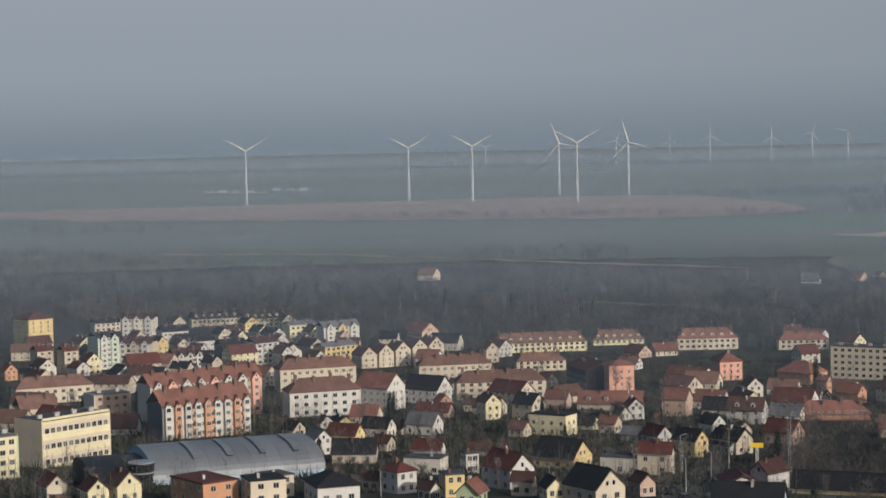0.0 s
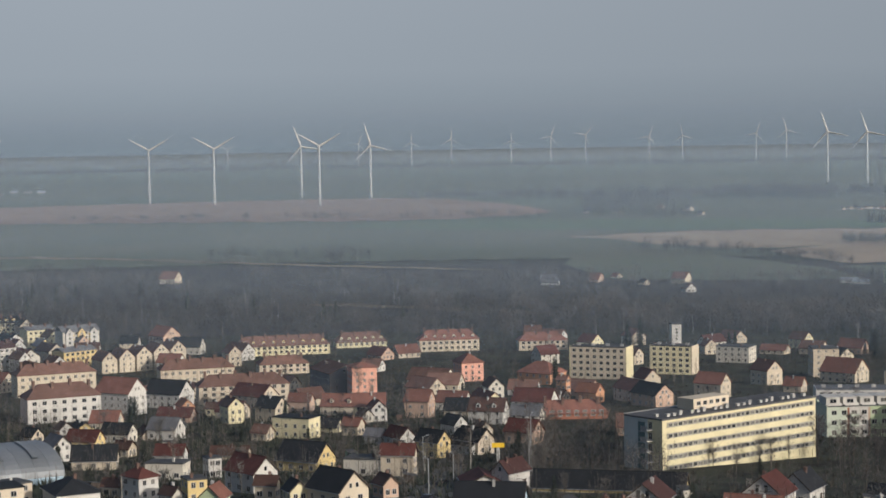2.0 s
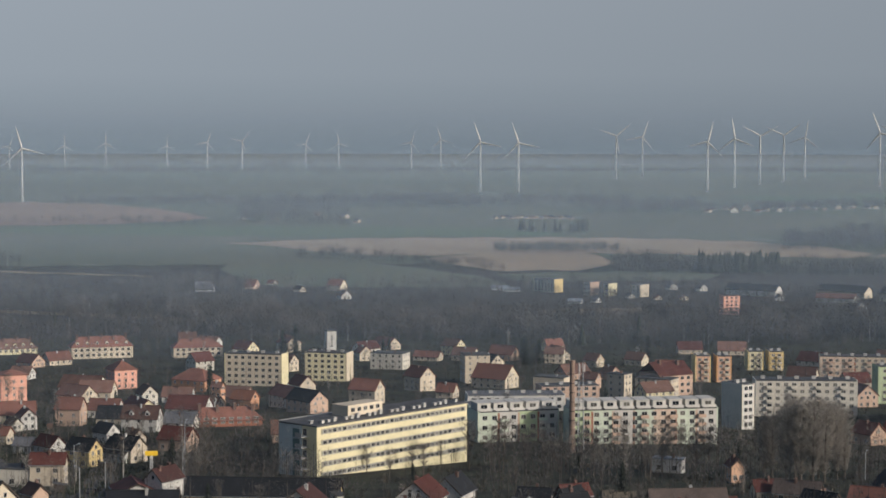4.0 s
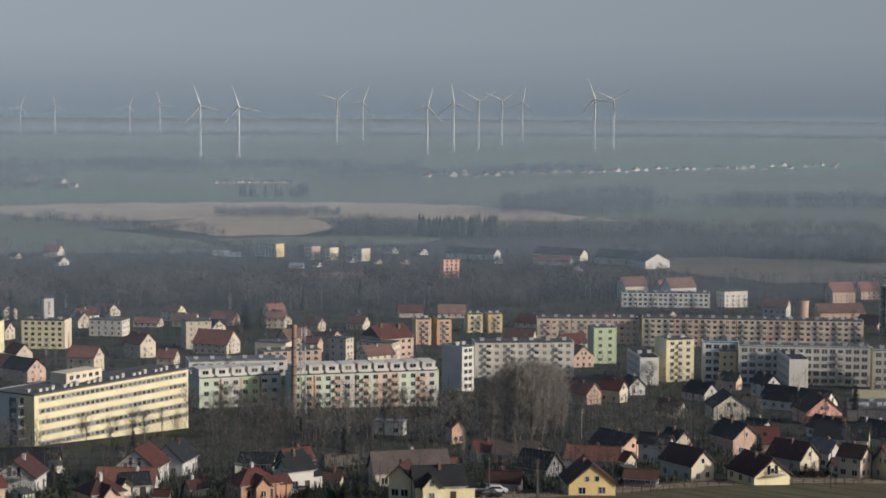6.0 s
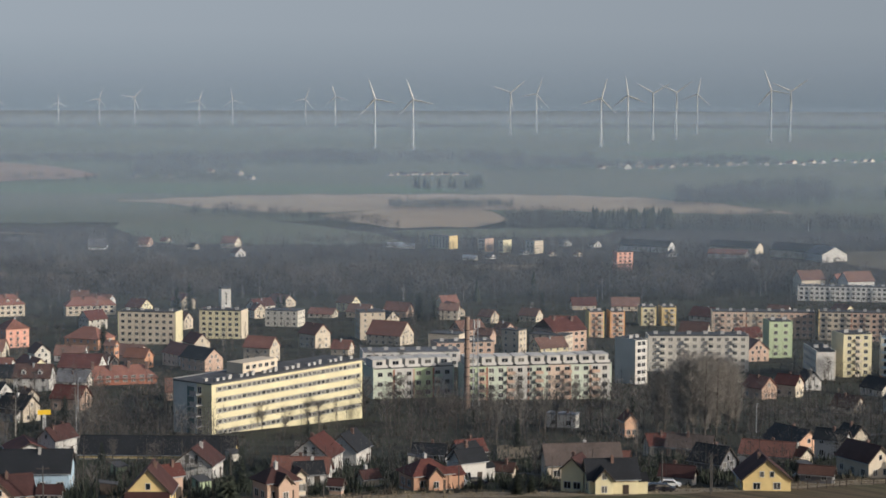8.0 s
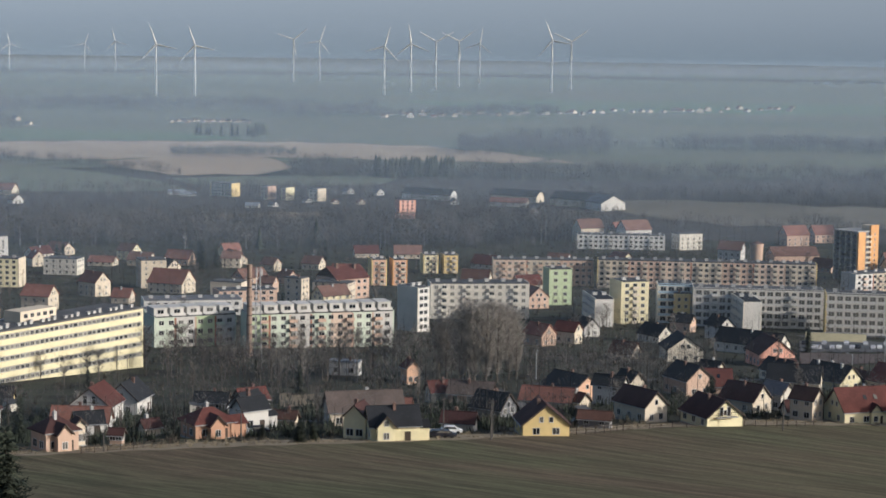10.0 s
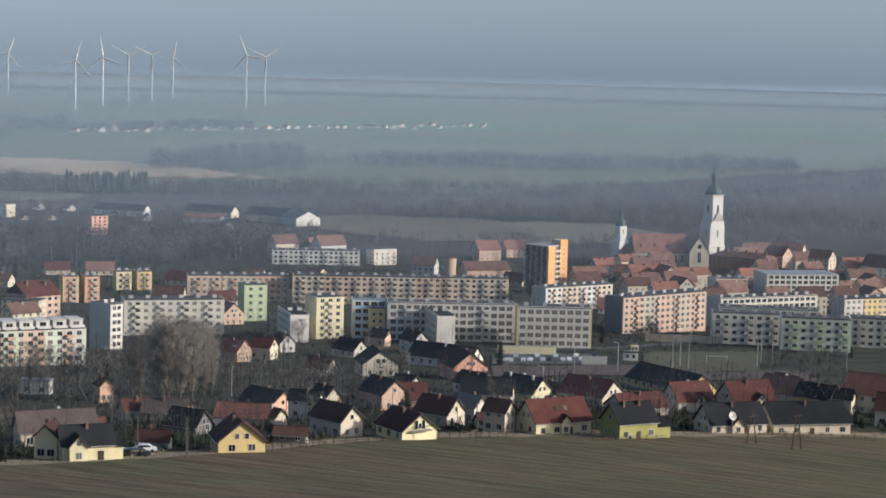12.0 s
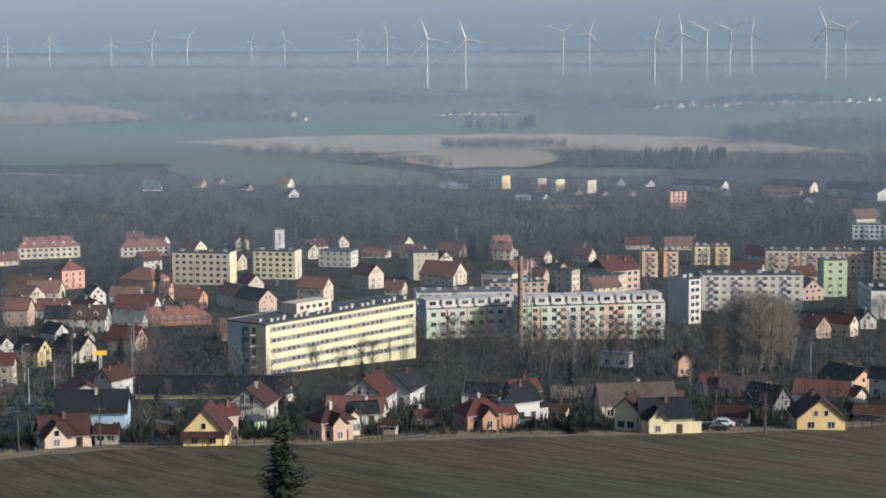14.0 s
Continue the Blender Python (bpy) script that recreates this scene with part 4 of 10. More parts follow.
def wood(name, label, az0, az1, near, far, count, seed, size=(9, 15), kind="bare", mat=None, clear=False, fine=None, thick=None):
    """A far wood: many leafless trees in one mesh, each with a stem and a fan of twigs."""
    rnd = random.Random(seed)
    me = Mesh()
    fine = fine or (52 if clear else 40)
    thick = thick or (0.64 if clear else 1.5)
    for i in range(count):
        s = rnd.random()
        az = az0 + (az1 - az0) * s
        lo = np.interp(s, np.linspace(0, 1, len(near)), near)
        hi = np.interp(s, np.linspace(0, 1, len(far)), far)
        d = lo + (hi - lo) * rnd.random()
        x, y = polar(az, d)
        lump = noise.noise(Vector((x * 0.006, y * 0.004, seed))) + 0.6 * noise.noise(Vector((x * 0.02, y * 0.013, seed + 5)))
        if not clear and lump < rnd.uniform(-0.75, 0.05):
            continue
        if clear and not free(x, y):
            continue
        z = ground(x, y)
        h = rnd.uniform(*size) * (1.0 + 0.35 * lump)
        if kind == "conifer":
            sp = h * 0.22
            me.tube((x, y, z), (x, y, z + h * 0.3), 0.2, 0.2, 3, 1)
            for k in range(5):
                zb, zt = z + h * (0.12 + 0.16 * k), z + h * (0.42 + 0.16 * k)
                rr = sp * (1.05 - 0.19 * k)
                a0 = rnd.uniform(0, 6)
                for j in range(7):
                    a, b = a0 + j * 0.9, a0 + j * 0.9 + 0.75
                    me.face([(x + rr * math.cos(a), y + rr * math.sin(a), zb + rnd.uniform(-0.4, 0.3)), (x + rr * math.cos(b), y + rr * math.sin(b), zb), (x, y, min(zt, z + h))])
            continue
        sp = h * rnd.uniform(0.26, 0.42)
        pale = not clear and rnd.random() < 0.05
        me.tube((x, y, z - 0.3), (x, y, z + h * 0.85), 0.011 * h * (1.2 if pale else 1), 0.05, 3, 2 if pale else 1)
        lift = rnd.uniform(0.48, 0.60)
        # kinds of tree stand in clumps
        shade = noise.noise(Vector((x * 0.03, y * 0.018, seed + 9))) + rnd.uniform(-0.45, 0.45)
        hue = 0 if mat else (3 if shade > 0.34 else (4 if shade < -0.26 else (5 if rnd.random() < 0.12 else 0)))
        for k in range(fine):
            # twigs spread through a domed crown, pointing outwards and up
            a, t = rnd.uniform(0, 2 * math.pi), rnd.uniform(-0.95, 1.0)
            rr = rnd.random() ** 0.42
            ring = rr * math.sqrt(1 - t * t)
            p = Vector((x + sp * ring * math.cos(a), y + sp * ring * math.sin(a), z + h * (lift + (0.98 - lift) * rr * t)))
            ln = h * rnd.uniform(0.07, 0.16)
            b = a + rnd.uniform(-1.1, 1.1)
            q = p + Vector((math.cos(b) * 0.7, math.sin(b) * 0.7, rnd.uniform(0.1, 1.0))) * ln
            b += rnd.uniform(0.8, 2.2)
            side = Vector((math.cos(b), math.sin(b), rnd.uniform(-0.6, 0.6))) * h * rnd.uniform(0.006, 0.014) * thick
            side = side * ((0.5 + 4.0 / h) if clear else (0.6 + d / 2000))
            me.face([p - side, p + side, q], hue)
    m = (NEEDLE, BARK) if kind == "conifer" else (mat or (TWIG if clear else FAR_TWIG), BARK, BIRCH, PALE_TWIG, DARK_TWIG, RUSSET_TWIG)
    ob = new(name, me.data(name, *m))
    return tagged(ob, label, "wood", kind="stuff")


def shrubs(name, label, az0, az1, near, far, count, seed, size=(0.8, 2.2), mat=None):
    """Undergrowth and hedges: loose tufts of twigs in one mesh."""
    rnd = random.Random(seed)
    me = Mesh()
    for i in range(count):
        s = rnd.random()
        az = az0 + (az1 - az0) * s
        lo = np.interp(s, np.linspace(0, 1, len(near)), near)
        hi = np.interp(s, np.linspace(0, 1, len(far)), far)
        x, y = polar(az, lo + (hi - lo) * rnd.random())
        if not free(x, y, 0.3):
            continue
        z = ground(x, y)
        h = rnd.uniform(*size)
        for k in range(12):
            a, rr = rnd.uniform(0, 6.28), h * 0.6 * rnd.random()
            p = Vector((x + rr * math.cos(a), y + rr * math.sin(a), z))
            q = p + Vector((h * 0.3 * math.cos(a), h * 0.3 * math.sin(a), h * rnd.uniform(0.35, 1)))
            w = Vector((-math.sin(a), math.cos(a), 0)) * h * 0.06
            me.face([p - w, p + w, q])
    ob = new(name, me.data(name, mat or SHRUB))
    return tagged(ob, label, "shrubs", kind="stuff")


# ---- wind turbines ----
def blade_data(length):
    me = Mesh()
    n = 9
    k = 0
    for i in range(n + 1):
        u = i / n
        r = 1.2 + (length - 1.2) * u
        chord = length * (0.05 if i == 0 else 0.078 * (1 - u) ** 0.8 + 0.014)
        thick = chord * (0.9 if i == 0 else 0.24)
        tw = radians(16 * (1 - u))
        for cx, cy in ((-0.35, 0), (0, -0.5), (0.65, 0), (0, 0.5)):
            px, py = cx * chord, cy * thick
            me.v.append((px * math.cos(tw) - py * math.sin(tw), px * math.sin(tw) + py * math.cos(tw), r))
    for i in range(n):
        for j in range(4):
            a, b = i * 4 + j, i * 4 + (j + 1) % 4
            me.f.append((a, b, b + 4, a + 4)); me.m.append(0)
    me.f.append((n * 4, n * 4 + 1, n * 4 + 2, n * 4 + 3)); me.m.append(0)
    return me.data("blade", TURBINE, smooth=True)


def turbine(x, y, hub, phase, yaw=0.0):
    """A three-bladed wind turbine: tapered tower, nacelle, hub and blades."""
    ob = new("wind_turbine")
    az = math.degrees(math.atan2(x, y))
    ob.matrix_basis = pose(x, y, ground(x, y) - 0.5, 0, 0, -az + yaw)
    tagged(ob, "white three bladed wind turbine standing on the hazy plain", "wind turbine", "wind turbines on the plain")
    t = Mesh()
    t.ring([(0, hub * 0.024), (hub * 0.33, hub * 0.020), (hub * 0.66, hub * 0.0165), (hub * 0.985, hub * 0.0125)], 14)
    part("tower", t.data("tower", TURBINE, smooth=True), ob)
    s = hub / 100
    na = Mesh()
    na.box(-1.9 * s, -3.0 * s, -1.6 * s, 1.9 * s, 6.5 * s, 2.0 * s)
    na.box(-1.4 * s, -4.0 * s, -1.2 * s, 1.4 * s, -3.0 * s, 1.5 * s)
    part("nacelle", na.data("nacelle", TURBINE), ob, "", 0, 0, hub)
    hu = Mesh()
    hu.ring([(-1.2 * s, 1.7 * s), (0.2 * s, 1.9 * s), (1.4 * s, 1.3 * s), (2.0 * s, 0.4 * s)], 12)
    h = part("hub", hu.data("hub", TURBINE, smooth=True), ob)
    h.matrix_basis = pose(0, -5.0 * s, hub, 90, 0, 0)
    length = hub * 0.42
    bd = blade_data(length)
    for i in range(3):
        b = part("blade", bd, ob)
        b.matrix_basis = pose(0, -5.0 * s, hub) @ pose(0, 0, 0, 0, phase + 120 * i, 0)
    return ob

# ---- landmark buildings ----
def hospital(x, y, rz, length, depth, storeys=5):
    """A long slab with continuous window bands; the front faces -y, a lower wing with loggias stands at its end."""
    footprint(x, y, rz, length + 8, depth + 10)
    base = new("hospital")
    base.matrix_basis = pose(x, y, ground(x, y) - 0.2, 0, 0, rz)
    tagged(base, "long cream slab building with five grey window bands", "hospital")
    sh, h = 2.9, storeys * 2.9 + 1.2
    me = Mesh()
    me.box(-length / 2, -depth / 2, -5, length / 2, depth / 2, h)
    part("wall", me.data("wall", wall_mat("pale_yellow")), base)
    me = Mesh()
    me.box(-length / 2 - 0.15, -depth / 2 - 0.2, h, length / 2 + 0.15, depth / 2 + 0.2, h + 0.4)
    part("roof", me.data("roof", roof_mat("felt")), base)
    n = int(length / 1.95)
    for k in range(storeys):
        zc = 1.2 + k * sh + 1.5
        b = Mesh()
        b.box(-length / 2 + 1.6, -depth / 2 - 0.03, zc - 0.72, length / 2 - 0.6, -depth / 2 - 0.004, zc + 0.72)
        part("window_band", b.data("window_band", surface("grey_panel", (0.29, 0.275, 0.22), spread=0.2)), base, "grey panelled window band")
        for i in range(n):
            window(base, 1.35, 1.10, 0.5 + (i - (n - 1) / 2) * (length - 3.2) / n, -depth / 2 - 0.04, zc, 0, False)
    for k in range(storeys):
        zc = 1.2 + k * sh + 1.4
        b = Mesh()
        b.box(-1.3, 0, -1.35, 1.3, 2.4, -1.2)
        b.box(-1.3, 0, -1.2, -1.2, 2.4, -0.1)
        part("loggia", b.data("loggia", CONCRETE), base, "concrete loggia", -length / 2 - 1.3, -depth / 2 + 3.2, zc)
        window(base, 1.4, 1.9, -length / 2 - 0.02, -depth / 2 + 4.4, zc - 0.15, -90, False)
        window(base, 1.4, 1.4, -length / 2 - 0.02, depth / 2 - 3.0, zc, -90, False)
    g = Mesh()
    g.box(-length / 2 - 0.035, -depth / 2 + 5.4, -5, -length / 2 + 0.02, depth / 2, h - 0.05)
    part("end_cladding", g.data("end_cladding", surface("teal_panel", (0.54, 0.58, 0.56), grain=0.8, spread=0.12)), base, "grey green end cladding")
    g = Mesh()
    g.box(-length / 2 - 0.10, -depth / 2 + 6.4, 0.5, -length / 2 + 0.05, depth / 2 - 5.0, h - 1.0)
    st = part("stair_glazing", g.data("stair_glazing", surface("teal_glass", (0.09, 0.15, 0.155), rough=0.2, spread=0.1, bump=0)), base, "teal glazed stairwell")
    g = Mesh()
    for k in range(storeys + 1):
        g.box(-length / 2 - 0.16, -depth / 2 + 6.3, 0.4 + k * sh, -length / 2 - 0.10, depth / 2 - 4.9, 0.62 + k * sh)
    part("transom", g.data("transom", METAL), st)
    w = Mesh()
    w.box(0, 0, -5, 26, 5.5, h - 0.4)
    part("wing", w.data("wing", wall_mat("grey")), base, "grey rendered rear wing", -length / 2 + 5, depth / 2, 0)
    v = Mesh()
    v.box(-0.5, -0.4, 0, 0.5, 0.4, 0.7)
    v.box(-0.6, -0.5, 0.7, 0.6, 0.5, 0.82)
    vd = v.data("roof_vent", VENT)
    for i in range(26):
        part("roof_vent", vd, base, "", (i - 12.5) * length / 27, -4.5 if i % 4 else -2.5, h + 0.38)
    p = Mesh()
    p.box(-7, -3, 0, 7, 3, 3.0)
    pent = part("penthouse", p.data("penthouse", wall_mat("cream")), base, "low rooftop plant room", -length * 0.1, 1.5, h + 0.4)
    for i in range(5):
        window(pent, 1.5, 1.2, -5 + 2.5 * i, -3.02, 1.7, 0, False)
    return base


def barrel_hall(x, y, rz, length, width, rise, eave):
    """A sports hall under a barrel roof: the arch spans x, the vault runs along y."""
    footprint(x, y, rz, width, length)
    base = new("sports_hall")
    base.matrix_basis = pose(x, y, ground(x, y) - 0.2, 0, 0, rz)
    tagged(base, "sports hall with a grey metal barrel roof and blue sides", "sports hall")
    n = 18
    arc = [(-width / 2 * math.cos(math.pi * i / n), eave + rise * math.sin(math.pi * i / n) ** 0.85) for i in range(n + 1)]
    me = Mesh()
    me.prism([(-width / 2, -4)] + [(px * 0.995, pz - 0.3) for px, pz in arc] + [(width / 2, -4)], -length / 2, length / 2)
    part("wall", me.data("wall", wall_mat("blue")), base, "light blue wall")
    def vault(first, last, y0, y1, low, high):
        """A curved sheet over part of the arch."""
        m = Mesh()
        run = arc[first:last + 1]
        for y in (y0, y1):
            m.v += [(px, y, pz + high) for px, pz in run] + [(px, y, pz + low) for px, pz in run]
        k = len(run)
        for i in range(k - 1):
            m.f += [(i, i + 1, 2 * k + i + 1, 2 * k + i), (k + i + 1, k + i, 3 * k + i, 3 * k + i + 1), (i + 1, i, k + i, k + i + 1), (2 * k + i, 2 * k + i + 1, 3 * k + i + 1, 3 * k + i)]
        m.m = [0] * len(m.f)
        return m

    sheet = surface("hall_sheet", (0.24, 0.255, 0.27), rough=0.55, metal=0.3, grain=0.8, spread=0.08)
    for j in range(12):
        y0, y1 = -length / 2 - 0.4 + (length + 0.8) * j / 12, -length / 2 - 0.4 + (length + 0.8) * (j + 1) / 12
        part("roof_panel", vault(0, n, y0 + 0.03, y1 - 0.03, -0.25, 0.0).data("roof_panel", sheet), base)
    for j in range(4):
        part("rooflight", vault(8, n - 4, -0.7, 0.7, 0.0, 0.45).data("rooflight", surface("rooflight_sheet", (0.20, 0.21, 0.22), rough=0.4)), base, "arched translucent rooflight", 0, (j - 1.2) * length / 5.0, 0)
    f = Mesh()
    f.prism([(-width * 0.42, -4)] + [(px * 0.84, pz * 0.78) for px, pz in arc] + [(width * 0.42, -4)], -length / 2 - 16, -length / 2 - 0.2)
    part("foyer", f.data("foyer", surface("dark_sheet", (0.022, 0.026, 0.026), rough=0.6)), base, "lower dark vaulted foyer")
    g = Mesh()
    g.prism([(-width * 0.36, 0)] + [(px * 0.76, pz * 0.76) for px, pz in arc[2:-2]] + [(width * 0.36, 0)], -0.1, 0.1)
    part("glass_front", g.data("glass_front", GLASS), base, "dark glazed front", 0, -length / 2 - 0.1, 0)
    t = Mesh()
    t.ring([(-3, 3.4), (eave + rise * 0.72, 3.4)], 18)
    st = part("stair_tower", t.data("stair_tower", GLASS), base, "round glazed stair tower", width * 0.44, -length / 2 - 3.0, 0)
    for k in range(4):
        r = Mesh()
        r.ring([(k * 2.6 + 0.4, 3.5), (k * 2.6 + 0.7, 3.5)], 18)
        part("band", r.data("band", METAL), st)
    return base


def spire_cap(me, r, z, scale):
    """A baroque helmet: bulb, lantern, small bulb and spike."""
    me.ring([(z, r * 1.18), (z + 1.2 * scale, r * 1.2), (z + 3.4 * scale, r * 0.95), (z + 5.2 * scale, r * 0.50), (z + 6.0 * scale, r * 0.34),
             (z + 9.0 * scale, r * 0.34), (z + 9.3 * scale, r * 0.52), (z + 10.6 * scale, r * 0.46), (z + 12.0 * scale, r * 0.16),
             (z + 15.0 * scale, r * 0.13), (z + 15.6 * scale, r * 0.2), (z + 16.4 * scale, r * 0.07), (z + 21.0 * scale, 0.06)], 8, 0, math.pi / 8)


def church(x, y, rz):
    """A town church: tall nave with a steep red roof, a crossing gable, a great west tower and a smaller ridge tower."""
    footprint(x, y, rz, 76, 26)
    base = new("church")
    base.matrix_basis = pose(x, y, ground(x, y) - 0.5, 0, 0, rz)
    tagged(base, "large stone church with steep red roofs and two white baroque towers", "church")
    # nave along x
    n = Mesh()
    n.box(-22, -8, -4, 12, 8, 10.5)
    nave = part("nave", n.data("nave", wall_mat("beige")), base)
    for i in range(8):
        window(nave, 1.5, 4.6, -20.5 + 4.2 * i, -8.03, 6, 0, False)
    for i in range(9):
        b = Mesh()
        b.box(-0.5, -1.4, -3, 0.5, 0, 8.5)
        part("buttress", b.data("buttress", wall_mat("stone")), nave, "", -21.6 + 4.2 * i, -8, 0)
    r = Mesh()
    roof_slabs(r, 16, 34, 10.5, 10.5, over=0.6, thick=0.3)
    rf = part("roof", r.data("roof", roof_mat("red")), base, "", -5, 0, 0, 90)
    for i in range(4):
        d = Mesh()
        d.prism([(-0.7, 0), (0.7, 0), (0, 1.3)], -1.0, 0.6)
        part("dormer", d.data("dormer", roof_mat("brown")), rf, "", -5.4, -13 + 8.5 * i, 13.6, -90)
    # crossing wing, gable towards -y
    w = Mesh()
    w.prism([(-6.5, -4), (6.5, -4), (6.5, 11), (0, 21.5), (-6.5, 11)], -13, 9)
    wing = part("transept", w.data("transept", wall_mat("stone")), base, "", 19, 0, 0)
    r = Mesh()
    roof_slabs(r, 13, 22, 11, 10.5, over=0.5, thick=0.3)
    part("transept_roof", r.data("transept_roof", roof_mat("red")), base, "", 19, -2, 0)
    window(wing, 2.2, 7.0, 0, -13.05, 7.5, 0, False)
    c = Mesh()
    c.ring([(-0.05, 1.5), (0.05, 1.5)], 14)
    o = part("round_window", c.data("round_window", GLASS), wing)
    o.matrix_basis = pose(0, -13.05, 14.5, 90, 0, 0)
    # great tower
    t = Mesh()
    t.box(-4.9, -4.9, -4, 4.9, 4.9, 30)
    t.box(-4.4, -4.4, 30, 4.4, 4.4, 47)
    tower = part("tower", t.data("tower", wall_mat("white")), base, "white square bell tower", 31, 2, 0, 27)
    for k, z in enumerate((13, 30, 46.6)):
        b = Mesh()
        b.box(-5.2, -5.2, z, 5.2, 5.2, z + 0.6)
        part("cornice", b.data("cornice", wall_mat("stone")), tower)
    for s, a in ((-1, 0), (1, 180)):
        window(tower, 2.0, 5.0, 0, s * 4.42, 38, a, False)
        window(tower, 1.5, 4.5, 0, s * 4.92, 22, a, False)
        window(tower, 1.2, 3.0, 0, s * 4.92, 9, a, False)
        window(tower, 2.0, 5.0, s * 4.42, 0, 38, 90 if s > 0 else -90, False)
        window(tower, 1.5, 4.5, s * 4.92, 0, 22, 90 if s > 0 else -90, False)
        window(tower, 1.2, 3.0, s * 4.92, 0, 9, 90 if s > 0 else -90, False)
    g = Mesh()
    for s in (-1, 1):
        g.prism([(-4.0, 30.6), (4.0, 30.6), (1.2, 35.0), (0, 37.5), (-1.2, 35.0)], s * 5.3 - 0.4, s * 5.3 + 0.4)
    part("gablet", g.data("gablet", wall_mat("stone")), tower, "carved stone gablets above the lower stage")
    for s in (-1, 1):
        for v in (-1, 1):
            b = Mesh()
            b.prism([(0, -4), (2.2, -4), (2.0, 14), (1.3, 15), (1.2, 26), (0, 31)], -0.7, 0.7)
            part("buttress", b.data("buttress", wall_mat("white")), tower, "", s * 4.9, v * 4.1, 0, 0 if s > 0 else 180)
    cap = Mesh()
    spire_cap(cap, 4.7, 47.3, 1.15)
    part("spire", cap.data("spire", COPPER), tower, "dark green copper baroque helmet")
    cl = Mesh()
    cl.ring([(-0.06, 1.6), (0.06, 1.6)], 18)
    o = part("clock_face", cl.data("clock_face", FRAME), tower)
    o.matrix_basis = pose(4.46, 0, 44, 0, 90, 0)
    # ridge tower
    t = Mesh()
    t.box(-4.0, -4.0, -4, 4.0, 4.0, 16)
    t.box(-2.7, -2.7, 16, 2.7, 2.7, 26)
    t.prism([(-3.6, 16), (3.6, 16), (2.7, 18), (-2.7, 18)], -3.5, 3.5)
    small = part("tower", t.data("tower", wall_mat("white")), base, "small white stepped tower", -29.5, 2, 0, 27)
    for s, a in ((-2.72, 0), (2.72, 180)):
        window(small, 1.0, 2.4, 0, s, 22.5, a, False)
    window(small, 1.0, 2.4, 2.72, 0, 22.5, 90, False)
    cap = Mesh()
    spire_cap(cap, 2.9, 26, 1.0)
    part("spire", cap.data("spire", COPPER), small, "dark copper helmet")
    ch = Mesh()
    ch.prism([(-5.5, -4), (5.5, -4), (5.5, 9), (0, 17), (-5.5, 9)], -5, 6)
    part("chancel", ch.data("chancel", roof_mat("brown")), base, "dark steep chancel", -26, 1, 0, 90)
    return base


def point_block(x, y, rz, length, depth, storeys, sh=2.75):
    """A tall point block: dark loggias between pale piers on the front (-y), two orange slabs and a stack of balconies at the end (+x)."""
    footprint(x, y, rz, length, depth)
    base = new("tower_block")
    base.matrix_basis = pose(x, y, ground(x, y) - 0.2, 0, 0, rz)
    tagged(base, "tall dark fronted tower block with orange end slabs", "tower block", "apartment blocks")
    h = storeys * sh + 1.2
    b = Mesh()
    b.box(-length / 2, -depth / 2 + 1.3, -4, length / 2 - 0.3, depth / 2, h)
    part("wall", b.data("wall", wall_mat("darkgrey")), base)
    b = Mesh()
    b.box(-length / 2 - 0.2, -depth / 2 - 0.2, h, length / 2 + 0.2, depth / 2 + 0.2, h + 0.7)
    part("roof", b.data("roof", CONCRETE), base, "pale concrete roof edge")
    bays = 4
    for i in range(bays + 1):
        p = Mesh()
        p.box(-0.28, 0, -4, 0.28, 1.35, h)
        part("pier", p.data("pier", wall_mat("grey")), base, "pale vertical pier", -length / 2 + 0.3 + i * (length - 0.6) / bays, -depth / 2, 0)
    w = (length - 0.6) / bays - 0.56
    g = Mesh()
    g.box(-w / 2, 0.0, 0.0, w / 2, 0.12, 0.95)
    g.box(-w / 2, 0.12, -0.14, w / 2, 1.3, 0.0)
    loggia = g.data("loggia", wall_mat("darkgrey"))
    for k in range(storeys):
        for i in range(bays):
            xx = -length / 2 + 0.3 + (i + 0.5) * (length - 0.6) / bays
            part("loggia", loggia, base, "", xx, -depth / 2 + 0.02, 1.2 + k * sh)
            window(base, 2.2, 1.9, xx, -depth / 2 + 1.29, 1.2 + k * sh + 1.2, 0, False)
    for y0, y1, top in ((-depth / 2, -depth / 2 + 5.6, h + 0.2), (depth / 2 - 6.2, depth / 2, h + 3.6)):
        e = Mesh()
        e.box(length / 2 - 0.28, y0, -4, length / 2 + 0.9, y1, top)
        part("end_wall", e.data("end_wall", wall_mat("yellow_orange")), base, "orange rendered end slab")
    for k in range(storeys):
        g = Mesh()
        g.box(length / 2 - 0.3, -depth / 2 + 5.6, 1.2 + k * sh - 0.14, length / 2 + 1.3, depth / 2 - 6.2, 1.2 + k * sh)
        g.box(length / 2 + 1.2, -depth / 2 + 5.6, 1.2 + k * sh, length / 2 + 1.3, depth / 2 - 6.2, 2.2 + k * sh)
        part("balcony", g.data("balcony", wall_mat("beige")), base)
        window(base, 1.0, 1.3, length / 2 + 0.91, depth / 2 - 3.1, 1.2 + k * sh + 1.4, 90, False)
    s = Mesh()
    s.box(length / 2 - 5.5, depth / 2 - 6.0, h + 0.7, length / 2 - 0.3, depth / 2 - 0.5, h + 3.4)
    part("lift_house", s.data("lift_house", wall_mat("cream")), base, "cream lift house")
    return base


